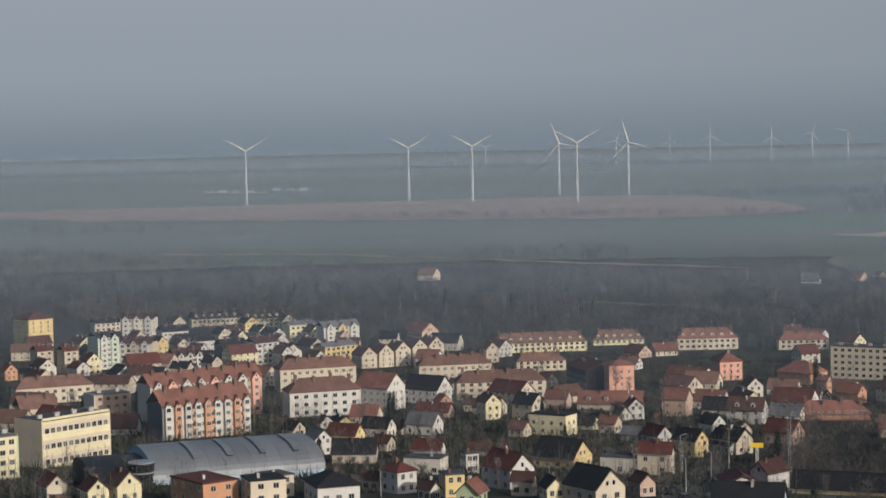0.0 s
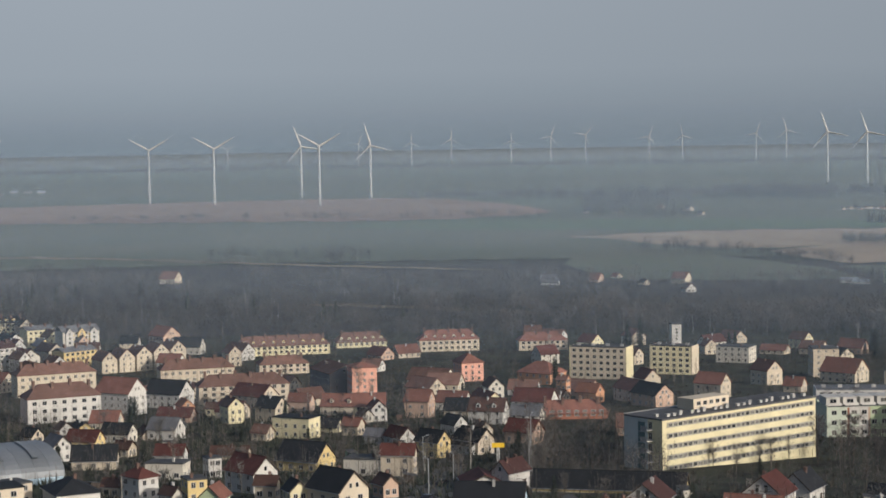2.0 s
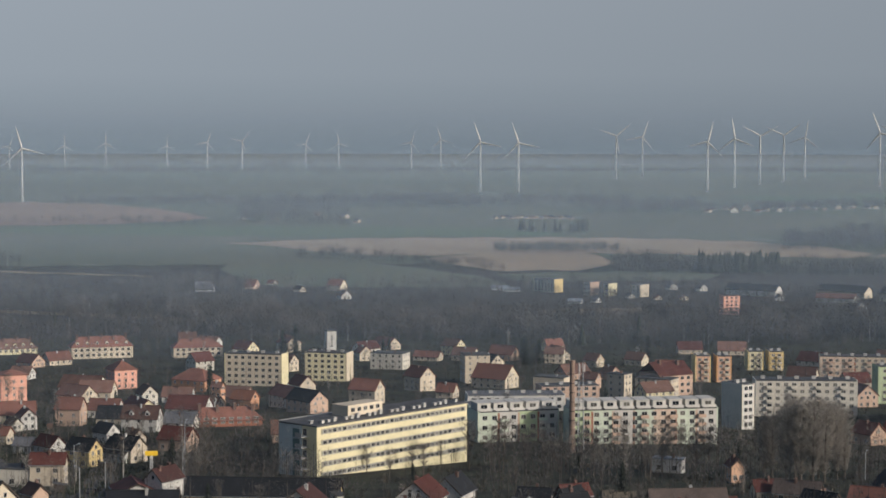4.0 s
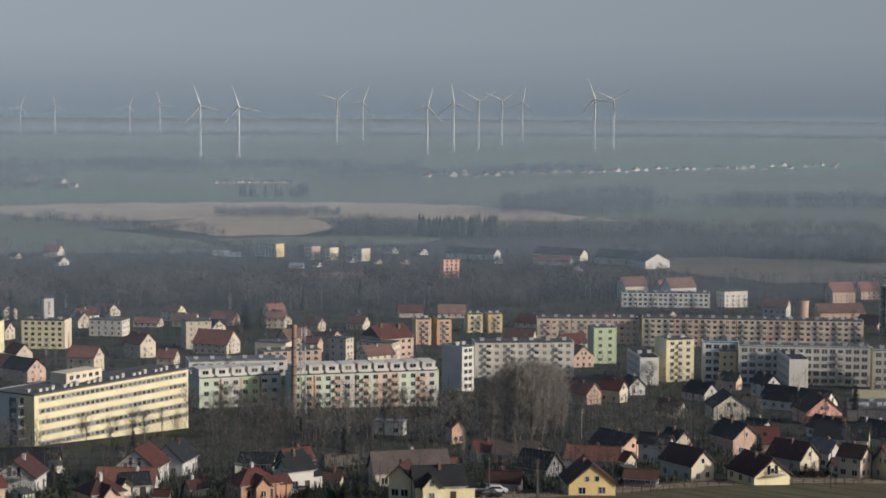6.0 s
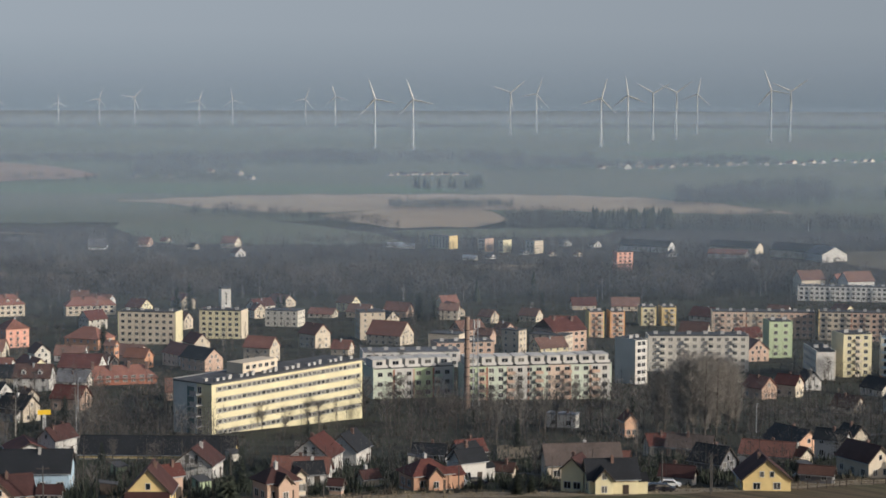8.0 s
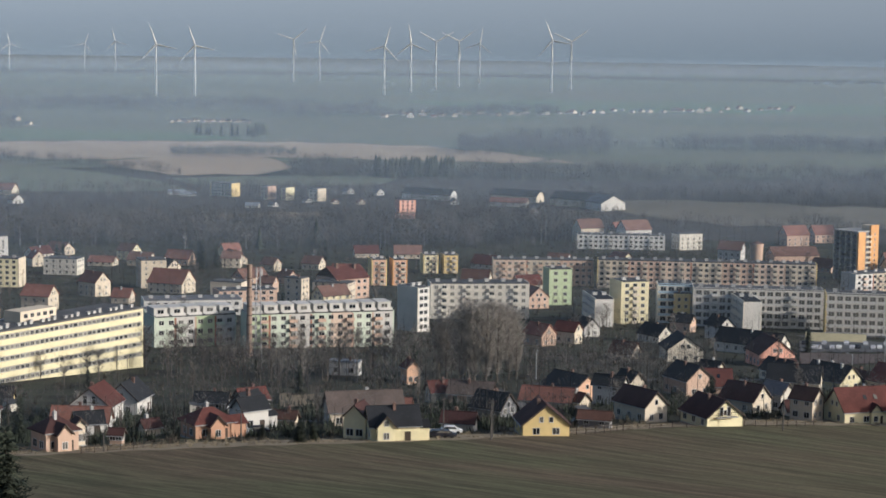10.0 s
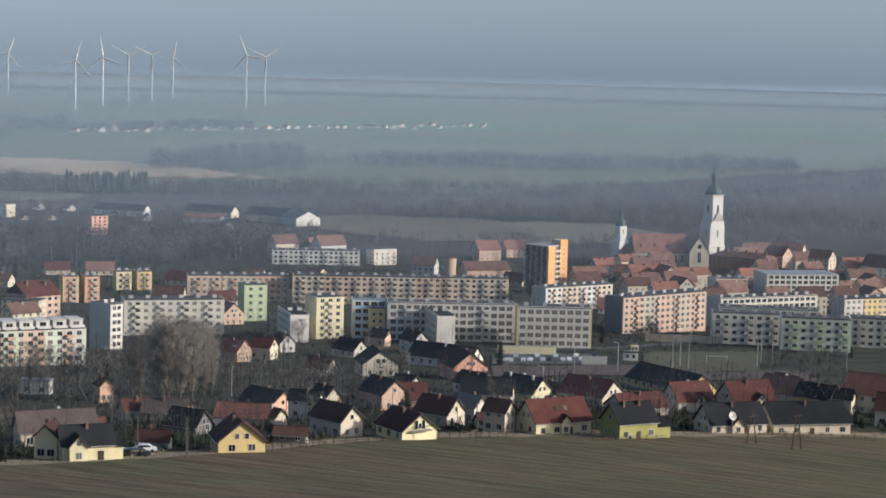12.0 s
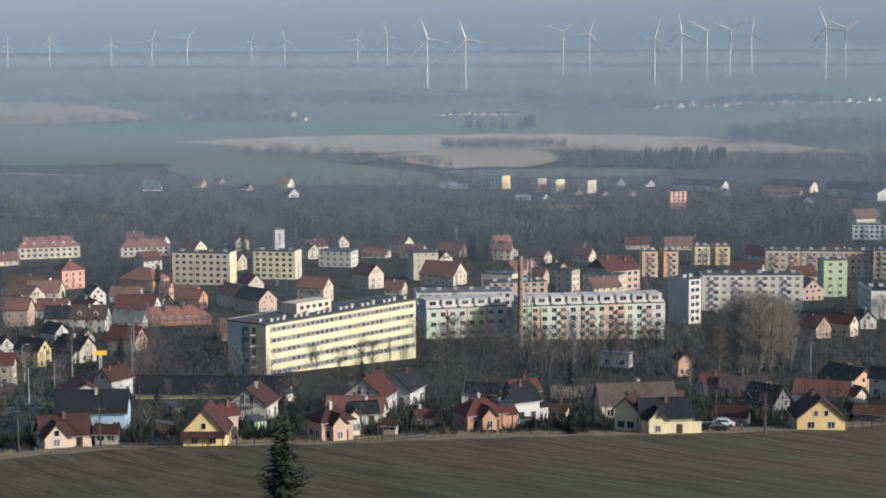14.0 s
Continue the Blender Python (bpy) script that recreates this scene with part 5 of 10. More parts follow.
def brick_chimney(x, y, h, r):
    base = new("factory_chimney")
    base.matrix_basis = pose(x, y, ground(x, y) - 0.3)
    tagged(base, "tall round brick factory chimney with iron hoops", "chimney")
    s = Mesh()
    s.ring([(-1, r * 1.25), (h * 0.5, r * 1.05), (h - 1.2, r * 0.9), (h - 1.2, r * 1.05), (h, r * 1.05)], 20)
    part("shaft", s.data("shaft", surface("pale_brick", (0.23, 0.165, 0.13), grain=4, spread=0.3, stain=0.3, bump=0.4), smooth=False), base)
    for k in range(8):
        z = h * (0.15 + 0.1 * k)
        rr = r * (1.25 - 0.38 * z / h) + 0.03
        b = Mesh()
        b.ring([(z, rr), (z + 0.25, rr)], 20)
        part("hoop", b.data("hoop", WOOD), base)
    return base


def lattice_mast(x, y, h):
    base = new("lattice_mast")
    base.matrix_basis = pose(x, y, ground(x, y) - 0.3)
    tagged(base, "grey steel lattice mast with antennas", "mast")
    for i in range(4):
        a = math.pi / 4 + i * math.pi / 2
        l = Mesh()
        l.tube((1.3 * math.cos(a), 1.3 * math.sin(a), 0), (0.8 * math.cos(a), 0.8 * math.sin(a), h), 0.14, 0.10, 5)
        part("leg", l.data("leg", METAL), base)
    b = Mesh()
    k = int(h / 2.2)
    for i in range(k):
        z0, z1 = h * i / k, h * (i + 1) / k
        r0, r1 = 1.3 - 0.5 * z0 / h, 1.3 - 0.5 * z1 / h
        for j in range(4):
            a, c = math.pi / 4 + j * math.pi / 2, math.pi / 4 + (j + 1) * math.pi / 2
            b.tube((r0 * math.cos(a), r0 * math.sin(a), z0), (r1 * math.cos(c), r1 * math.sin(c), z1), 0.06, 0.06, 3)
    part("bracing", b.data("bracing", METAL), base)
    for j in range(3):
        p = Mesh()
        p.box(-0.2, -0.12, -1.1, 0.2, 0.12, 1.1)
        a = j * 2.1
        part("antenna", p.data("antenna", FRAME), base, "", 1.1 * math.cos(a), 1.1 * math.sin(a), h - 1.6, math.degrees(a))
    return base


def tower_house(x, y, rz, w, h):
    """A slim white tower with a darker cap."""
    base = new("water_tower")
    base.matrix_basis = pose(x, y, ground(x, y) - 0.3, 0, 0, rz)
    tagged(base, "slim white square tower with a dark cap", "tower")
    t = Mesh()
    t.box(-w / 2, -w / 2, -3, w / 2, w / 2, h)
    part("shaft", t.data("shaft", wall_mat("white")), base)
    t = Mesh()
    t.box(-w / 2 - 0.2, -w / 2 - 0.2, h, w / 2 + 0.2, w / 2 + 0.2, h + 0.8)
    part("cap", t.data("cap", roof_mat("felt")), base)
    for k in range(4):
        window(base, 1.2, 1.4, 0, -w / 2 - 0.01, 3 + k * (h - 4) / 4, 0, False)
    return base


def round_tower(x, y, r, h):
    base = new("round_tower")
    base.matrix_basis = pose(x, y, ground(x, y) - 0.3)
    tagged(base, "round old brick tower with a shallow top", "tower")
    t = Mesh()
    t.ring([(-2, r), (h - 1.5, r), (h - 1.5, r * 1.08), (h, r * 1.08)], 22)
    part("shaft", t.data("shaft", wall_mat("salmon")), base)
    t = Mesh()
    t.ring([(h, r * 1.1), (h + 1.6, 0.3)], 22)
    part("cap", t.data("cap", roof_mat("brown")), base)
    return base


def long_shed(x, y, rz, length, depth, eave, rise, wall="white", roof="black", label="long low shed with a dark roof and pale gable"):
    base = new("shed")
    base.matrix_basis = pose(x, y, ground(x, y) - 0.2, 0, 0, rz)
    tagged(base, label, "shed", "sheds and farm buildings")
    me = Mesh()
    me.prism([(-depth / 2, -3), (depth / 2, -3), (depth / 2, eave), (0, eave + rise - 0.02), (-depth / 2, eave)], -length / 2, length / 2)
    part("wall", me.data("wall", wall_mat(wall)), base)
    me = Mesh()
    roof_slabs(me, depth, length, eave, rise, over=0.6, thick=0.25)
    part("roof", me.data("roof", roof_mat(roof)), base)
    for s in (-1, 1):
        window(base, 2.4, 2.2, 0, s * (length / 2 + 0.01), 1.5, 0 if s < 0 else 180, False)
    return base


def sign_pylon(x, y, h):
    base = new("sign_pylon")
    base.matrix_basis = pose(x, y, ground(x, y) - 0.2, 0, 0, 8)
    tagged(base, "tall white roadside pylon with a yellow sign board", "sign")
    p = Mesh()
    p.box(-0.45, -0.3, -1, 0.45, 0.3, h - 1.2)
    part("post", p.data("post", FRAME), base)
    p = Mesh()
    p.box(-1.7, -0.4, h - 1.2, 1.7, 0.4, h)
    part("board", p.data("board", surface("sign_yellow", (0.80, 0.52, 0.03), rough=0.4, spread=0.05, bump=0)), base, "yellow sign board")
    return base


POLE = {}


POLE_WOOD = surface("weathered_pole", (0.085, 0.080, 0.074), grain=5)


def pole(x, y, h=9.0, kind="lamp"):
    base = new("street_lamp" if kind == "lamp" else "utility_pole")
    base.matrix_basis = pose(x, y, ground(x, y) - 0.2, 0, 0, (x * 7) % 180)
    tagged(base, "tall grey street lamp on a tapered mast" if kind == "lamp" else "wooden utility pole with a cross arm beside the field", "street lamp" if kind == "lamp" else "utility pole", "poles")
    if kind not in POLE:
        m = Mesh()
        m.ring([(0, 0.16), (9.0, 0.09)], 8)
        a = Mesh()
        if kind == "lamp":
            a.tube((0, 0, 8.9), (1.3, 0, 9.3), 0.06, 0.05, 5)
            a.box(1.1, -0.14, 9.24, 1.8, 0.14, 9.4)
        else:
            a.box(-1.1, -0.07, 8.3, 1.1, 0.07, 8.45)
            for i in (-1, 0, 1):
                a.ring([(8.45, 0.06), (8.75, 0.05)], 6, cx=i * 0.95)
        POLE[kind] = (m.data("mast", METAL if kind == "lamp" else POLE_WOOD), a.data("arm", METAL if kind == "lamp" else WOOD))
    part("mast", POLE[kind][0], base)
    part("arm", POLE[kind][1], base)
    base.matrix_basis = base.matrix_basis @ Matrix.Diagonal((1, 1, h / 9.0, 1))
    return base


def truss_pylon(x, y, h=12.0):
    """A two-legged timber power pylon."""
    base = new("power_pylon")
    base.matrix_basis = pose(x, y, ground(x, y) - 0.2, 0, 0, 20)
    tagged(base, "leaning two legged power pole at the field edge", "power pole", "poles")
    for s in (-1, 1):
        m = Mesh()
        m.tube((s * 1.6, 0, 0), (s * 0.15, 0, h), 0.16, 0.11, 7)
        part("leg", m.data("leg", WOOD), base)
    m = Mesh()
    m.box(-1.3, -0.1, h - 1.0, 1.3, 0.1, h - 0.82)
    part("arm", m.data("arm", WOOD), base)
    return base


CARS = {}


def car(x, y, rz, colour="silver"):
    tint = {"silver": (0.5, 0.5, 0.52), "white": (0.75, 0.75, 0.73), "dark": (0.03, 0.03, 0.04), "red": (0.35, 0.03, 0.02), "blue": (0.05, 0.10, 0.3)}[colour]
    base = new("car")
    base.matrix_basis = pose(x, y, ground(x, y) + 0.15, 0, 0, rz)
    tagged(base, "parked %s car in the open" % colour, "car", "parked cars")
    if colour not in CARS:
        b = Mesh()
        b.prism([(-2.1, 0.3), (2.1, 0.3), (2.15, 0.75), (1.25, 0.95), (0.65, 1.42), (-1.1, 1.45), (-1.9, 0.98), (-2.1, 0.8)], -0.85, 0.85)
        g = Mesh()
        g.prism([(1.1, 0.98), (0.62, 1.36), (-1.05, 1.39), (-1.7, 1.0)], -0.87, 0.87)
        wl = Mesh()
        wl.ring([(-0.1, 0.32), (0.1, 0.32)], 12)
        CARS[colour] = (b.data("body", surface("car_" + colour, tint, rough=0.25, spread=0.02, bump=0)), g.data("glazing", GLASS), wl.data("wheel", surface("tyre", (0.02, 0.02, 0.02))))
    body, glazing, wheel = CARS[colour]
    part("body", body, base)
    part("glazing", glazing, base)
    for sx in (-1.3, 1.3):
        for sy in (-0.85, 0.85):
            o = part("wheel", wheel, base)
            o.matrix_basis = pose(sx, sy, 0.3, 90, 0, 0)
    return base


def far_house(x, y, rz, w, l, eave, rise, wall="white", roof="red"):
    """A small house far out on the plain."""
    base = new("village_house")
    base.matrix_basis = pose(x, y, ground(x, y) - 0.2, 0, 0, rz)
    tagged(base, "%s village house with a %s gable roof" % (WALL_WORD[wall], ROOF_WORD[roof]), "house", "houses on the plain")
    me = Mesh()
    me.prism([(-w / 2, -2), (w / 2, -2), (w / 2, eave), (0, eave + rise - 0.02), (-w / 2, eave)], -l / 2, l / 2)
    part("wall", me.data("wall", wall_mat(wall)), base)
    me = Mesh()
    roof_slabs(me, w, l, eave, rise)
    part("roof", me.data("roof", roof_mat(roof)), base)
    part("chimney", chimney_data("brick"), base, "", 0.3, 0.5, eave + rise * 0.9)
    for i in (-1, 1):
        window(base, 1.4, 1.4, i * w * 0.22, -l / 2 - 0.01, 1.9, 0, False)
    return base


def satellite_dish(x, y, z, r):
    base = new("satellite_dish")
    base.matrix_basis = pose(x, y, ground(x, y), 0, 0, -10)
    tagged(base, "large white satellite dish on a mast beside a house", "satellite dish")
    m = Mesh()
    m.ring([(0, 0.1), (z, 0.08)], 8)
    part("mast", m.data("mast", METAL), base)
    d = Mesh()
    n, k = 18, 6
    for j in range(k + 1):
        rr = r * j / k
        for i in range(n):
            a = 2 * math.pi * i / n
            d.v.append((rr * math.cos(a), 0.35 * r * (1 - (j / k) ** 2), rr * math.sin(a)))
    for j in range(k):
        for i in range(n):
            p, q = j * n + i, j * n + (i + 1) % n
            d.f.append((p, q, q + n, p + n)); d.m.append(0)
    o = part("reflector", d.data("reflector", FRAME, smooth=True), base)
    o.matrix_basis = pose(0, -0.3, z, -25, 0, 25)
    a = Mesh()
    a.tube((0, -0.3, z), (0.3, -1.3 * r, z + 0.3), 0.05, 0.05, 5)
    part("feed_arm", a.data("feed_arm", METAL), base)


def goal(x, y, rz):
    base = new("football_goal")
    base.matrix_basis = pose(x, y, ground(x, y) + 0.3, 0, 0, rz)
    tagged(base, "white football goal frame on a grass pitch", "goal")
    for s in (-1, 1):
        m = Mesh()
        m.box(s * 3.66 - 0.06, -0.06, 0, s * 3.66 + 0.06, 0.06, 2.44)
        part("post", m.data("post", FRAME), base)
    m = Mesh()
    m.box(-3.72, -0.06, 2.44, 3.72, 0.06, 2.56)
    part("crossbar", m.data("crossbar", FRAME), base)


def long_wall(x, y, rz, length, height, colour="grey", label="long low rendered wall"):
    base = new("yard_wall")
    base.matrix_basis = pose(x, y, ground(x, y), 0, 0, rz)
    tagged(base, label, "wall", "yard walls")
    m = Mesh()
    m.box(-length / 2, -0.15, -1, length / 2, 0.15, height)
    part("body", m.data("body", wall_mat(colour)), base)
    m = Mesh()
    m.box(-length / 2 - 0.05, -0.22, height, length / 2 + 0.05, 0.22, height + 0.12)
    part("coping", m.data("coping", CONCRETE), base)


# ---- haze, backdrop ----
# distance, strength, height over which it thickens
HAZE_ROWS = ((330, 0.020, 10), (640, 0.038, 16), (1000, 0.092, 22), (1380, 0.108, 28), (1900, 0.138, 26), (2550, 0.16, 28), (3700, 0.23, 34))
SKY = ((40, (0.256, 0.293, 0.314)), (90, (0.267, 0.303, 0.323)), (115, (0.284, 0.319, 0.337)), (145, (0.309, 0.341, 0.356)), (195, (0.348, 0.377, 0.388)),
       (280, (0.398, 0.423, 0.429)), (460, (0.424, 0.446, 0.451)), (640, (0.430, 0.451, 0.456)))


def haze_sheet(y, strength, low):
    """A flat tinted sheet across the plain that paints the haze."""
    # Haze is put into the sheet colour: bluish near, dimmer far out.
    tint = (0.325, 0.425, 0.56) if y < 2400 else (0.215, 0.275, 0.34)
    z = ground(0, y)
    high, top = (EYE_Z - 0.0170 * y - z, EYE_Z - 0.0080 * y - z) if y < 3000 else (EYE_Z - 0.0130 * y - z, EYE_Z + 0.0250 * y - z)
    me = Mesh()
    half = y * 1.05
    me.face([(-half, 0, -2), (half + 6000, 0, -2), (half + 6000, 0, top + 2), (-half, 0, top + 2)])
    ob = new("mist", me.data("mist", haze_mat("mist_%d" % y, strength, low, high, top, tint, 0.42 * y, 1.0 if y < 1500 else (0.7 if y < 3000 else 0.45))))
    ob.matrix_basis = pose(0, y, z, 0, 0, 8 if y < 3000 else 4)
    tagged(ob, "tinted sheet painting grey winter haze over the plain", "mist", kind="structure")


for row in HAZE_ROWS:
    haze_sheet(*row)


def backdrop():
    """The hazy sky behind the plain, a glowing shell beyond the last fields."""
    me = Mesh()
    n, r = 36, 4985.0
    zs = (-150, 20, 40, 80, 130, 190, 260, 360, 460, 560, 640, 700)
    for z in zs:
        for i in range(n + 1):
            x, y = polar(-40 + 80 * i / n, r * 0.995)
            me.v.append((x, y, z))
    for j in range(len(zs) - 1):
        for i in range(n):
            p = j * (n + 1) + i
            me.f.append((p, p + 1, p + n + 2, p + n + 1)); me.m.append(0)
    m, nodes, links, bsdf = nodes_of("hazy_sky")
    nodes.remove(bsdf)
    coord = nodes.new("ShaderNodeTexCoord")
    split = nodes.new("ShaderNodeSeparateXYZ")
    links.new(coord.outputs["Object"], split.inputs[0])
    rng = nodes.new("ShaderNodeMapRange")
    rng.inputs["From Min"].default_value, rng.inputs["From Max"].default_value = 40, 640
    links.new(split.outputs["Z"], rng.inputs["Value"])
    ramp = nodes.new("ShaderNodeValToRGB")
    e = ramp.color_ramp.elements
    e[0].position, e[0].color = 0.0, (*SKY[0][1], 1)
    e[1].position, e[1].color = 1.0, (*SKY[-1][1], 1)
    for z, c in SKY[1:-1]:
        e.new((z - 40) / 600).color = (*c, 1)
    links.new(rng.outputs[0], ramp.inputs[0])
    em = nodes.new("ShaderNodeEmission")
    links.new(ramp.outputs[0], em.inputs["Color"])
    east = nodes.new("ShaderNodeMapRange")
    east.inputs["From Min"].default_value, east.inputs["From Max"].default_value = -1500, 2000
    east.inputs["To Min"].default_value, east.inputs["To Max"].default_value = 0.98, 0.72
    links.new(split.outputs["X"], east.inputs["Value"])
    links.new(east.outputs[0], em.inputs["Strength"])
    links.new(em.outputs[0], nodes["Material Output"].inputs["Surface"])
    ob = new("backdrop", me.data("backdrop", m, smooth=True))
    tagged(ob, "pale grey blue hazy winter sky", "sky", kind="structure")


backdrop()

# ---- the town, the plain and all that stands on them ----
turbine(-1219, 2853, 86.0, 60)
turbine(-988, 2962, 84.7, 60)
turbine(-869, 2915, 86.9, 60)
turbine(-785, 3127, 84.7, -20)
turbine(-691, 2862, 90.8, 60)
turbine(-662, 3090, 85.8, -15)
turbine(-1309, 4504, 49.2, 60)
turbine(-1010, 4580, 58.7, 20)
turbine(-887, 4605, 60.0, 0)
turbine(-794, 4622, 65.9, 0)
turbine(-654, 4644, 60.3, 0)
turbine(-561, 4656, 67.6, 20)
turbine(-480, 4665, 71.1, 40)
turbine(-331, 4678, 64.1, 20)
turbine(-253, 4683, 66.2, -10)
turbine(-82, 4689, 67.8, 20)
turbine(-12, 4690, 74.1, -15)
turbine(61, 3485, 89.6, -18)
turbine(127, 3456, 88.9, -18)
turbine(360, 4187, 91.2, 50)
turbine(429, 4321, 86.8, 20)
turbine(470, 3553, 89.1, 15)
turbine(541, 3709, 92.1, -8)
turbine(612, 3856, 94.8, 60)
turbine(685, 4016, 94.3, 55)
turbine(767, 4229, 87.2, 10)
turbine(830, 3786, 100.8, -20)
turbine(889, 3879, 97.8, 55)
hospital(-19.3, 549.0, 49.4, 62.0, 14.0)
house(-610.9, 1088.7, 59.3, 17.0, 18.7, 17.67, 4.42, 'yellow', 'dark_red', style='hip', seed=1)
block(-517.1, 930.0, 54.1, 9.5, 9.0, 4, 'beige', 'beige', sh=2.95, balconies=2, pitched=2.5, roof='dark_red')
block(-502.3, 930.9, 53.3, 8.1, 9.0, 4, 'beige', 'beige', sh=2.93, balconies=2, pitched=2.5, roof='dark_red')
block(-496.1, 959.4, 57.3, 13.1, 11.0, 6, 'mint', 'mint', sh=2.77, balconies=3, pitched=2.5, roof='black', gables=2)
block(-487.0, 982.4, 6.4, 19.2, 11.0, 4, 'beige', 'beige', sh=2.86, balconies=2, pitched=3, roof='maroon', gables=3)
block(-515.2, 1086.0, 45.4, 16.7, 11.0, 3, 'grey', 'grey', sh=3.20, pitched=3, roof='black', balconies=3)
block(-449.8, 962.6, 55.0, 16.8, 10.0, 3, 'grey', 'grey', sh=2.35, balconies=2, pitched=3, roof='maroon', gables=3)
block(-540.3, 1204.6, 34.2, 32.3, 11.0, 2, 'beige', 'beige', sh=3.49, pitched=4, roof='black', dormers=6)
block(-510.3, 1218.8, 37.7, 30.8, 11.0, 2, 'pale_yellow', 'pale_yellow', sh=2.92, pitched=4, roof='black', dormers=6, accent='yellow')
block(-505.0, 1132.6, 44.0, 28.5, 11.0, 2, 'beige', 'beige', sh=2.47, pitched=3.5, roof='maroon', gables=4)
block(-414.6, 985.2, 57.8, 15.2, 11.0, 4, 'white', 'white', sh=2.91, pitched=3, roof='maroon', balconies=2)
block(-429.4, 978.0, 48.7, 14.9, 11.0, 4, 'darkgrey', 'darkgrey', sh=2.69, balconies=2, pitched=3, roof='black', accent='grey')
block(-451.9, 1134.0, 46.7, 17.8, 11.0, 3, 'pale_yellow', 'pale_yellow', sh=3.25, pitched=2, roof='grey')
block(-418.8, 1113.8, 45.6, 23.5, 11.0, 4, 'grey', 'grey', sh=2.61, balconies=2, pitched=3, roof='grey', gables=3, accent='yellow')
block(-379.8, 1005.1, 55.7, 20.9, 11.0, 3, 'yellow', 'yellow', sh=2.72, pitched=2, roof='grey')
block(-608.2, 1180.4, 47.3, 18.4, 10.0, 2, 'cream', 'cream', sh=2.76, pitched=2.5, roof='black')
block(-567.1, 1147.1, 11.3, 21.8, 10.0, 4, 'grey', 'grey', sh=2.99, pitched=3, roof='maroon', gables=3)
house(-527.1, 1021.9, 57.3, 7.2, 9.3, 7.67, 3.36, 'white', 'black', chim=2, seed=2)
house(-529.9, 1068.4, 51.4, 8.2, 10.7, 8.22, 3.85, 'beige', 'dark_red', chim=2, seed=3)
house(-502.1, 1039.5, 55.8, 7.8, 10.2, 7.36, 3.68, 'yellow', 'black', chim=2, seed=4)
house(-491.9, 1047.6, 45.2, 8.8, 12.4, 5.79, 3.55, 'cream', 'brown', chim=2, seed=5)
house(-462.4, 1007.4, 64.7, 7.9, 10.2, 5.97, 3.66, 'white', 'dark_red', chim=2, seed=6)
house(-496.4, 1115.3, 54.0, 8.3, 10.8, 6.16, 3.77, 'cream', 'black', chim=2, seed=7)
house(-459.9, 1058.4, 48.5, 7.5, 9.7, 9.19, 3.51, 'pale_yellow', 'brown', chim=2, seed=8)
house(-478.6, 1133.8, 57.9, 8.1, 10.5, 6.22, 3.81, 'cream', 'black', chim=2, seed=9)
house(-432.0, 1049.5, 52.4, 8.5, 11.1, 7.75, 4.01, 'white', 'dark_red', chim=2, seed=10)
house(-399.6, 977.5, 57.2, 7.0, 9.8, 7.67, 3.30, 'white', 'brown', chim=2, seed=11)
house(-419.7, 1059.8, 46.6, 7.8, 9.4, 7.25, 3.68, 'yellow', 'grey', chim=2, seed=12)
house(-380.7, 978.7, 51.3, 7.5, 9.7, 5.28, 3.24, 'white', 'brown', chim=2, seed=13)
house(-429.1, 951.5, 64.3, 7.0, 9.1, 4.90, 3.00, 'beige', 'black', chim=2, seed=14)
house(-579.0, 1181.9, 46.1, 10.4, 13.5, 6.60, 4.04, 'salmon', 'dark_red', chim=2, seed=15)
house(-563.0, 1191.4, 55.3, 9.5, 12.3, 6.16, 3.78, 'beige', 'brown', chim=2, seed=16)
house(-509.3, 1189.0, 48.2, 10.0, 12.0, 6.51, 3.99, 'yellow', 'black', chim=2, seed=17)
house(-489.8, 1207.1, 42.1, 9.2, 11.0, 6.60, 4.04, 'cream', 'black', chim=2, seed=18)
house(-414.3, 1108.1, 45.5, 6.7, 8.1, 5.57, 3.16, 'salmon', 'grey', chim=2, seed=19)
house(-432.2, 921.3, 85.1, 7.2, 10.1, 4.77, 2.93, 'beige', 'black', chim=2, seed=20)
house(-400.9, 923.3, 73.5, 7.6, 11.5, 4.67, 2.86, 'grey', 'dark_red', chim=2, seed=21)
house(-453.3, 901.1, 76.7, 8.0, 11.2, 5.04, 3.09, 'beige', 'brown', chim=2, seed=22)
house(-429.9, 886.8, 85.9, 7.0, 9.8, 4.97, 3.05, 'grey', 'black', chim=2, seed=23)
house(-490.1, 919.5, 58.1, 7.7, 9.2, 4.88, 2.99, 'white', 'dark_red', chim=2, seed=24)
house(-384.6, 858.7, 94.1, 8.9, 16.0, 5.49, 3.37, 'grey', 'black', chim=2, seed=25)
house(-425.7, 831.2, 97.1, 10.1, 18.2, 5.40, 3.31, 'beige', 'brown', chim=2, seed=26)
block(-433.6, 788.1, 40.8, 34.6, 12.0, 2, 'cream', 'cream', sh=3.41, pitched=4.5, roof='old_red', step=3.4)
block(-394.4, 702.6, 44.3, 15.0, 12.0, 2, 'cream', 'cream', sh=2.18, pitched=4.5, roof='old_red', step=3.4)
house(-518.8, 897.8, 50.0, 6.5, 8.1, 5.47, 3.04, 'orange', 'dark_red', seed=27)
block(-364.9, 707.4, 49.3, 15.5, 11.0, 3, 'salmon', 'grey', sh=3.06, roof='grey')
block(-288.3, 529.7, 66.6, 25.8, 13.0, 3, 'cream', 'cream', sh=4.6, roof='felt', step=2.2, bands=1.9, accent='pale_yellow')
block(-288.3, 491.0, 55.4, 7.0, 13.0, 4, 'pale_yellow', 'green', sh=2.86, roof='grey')
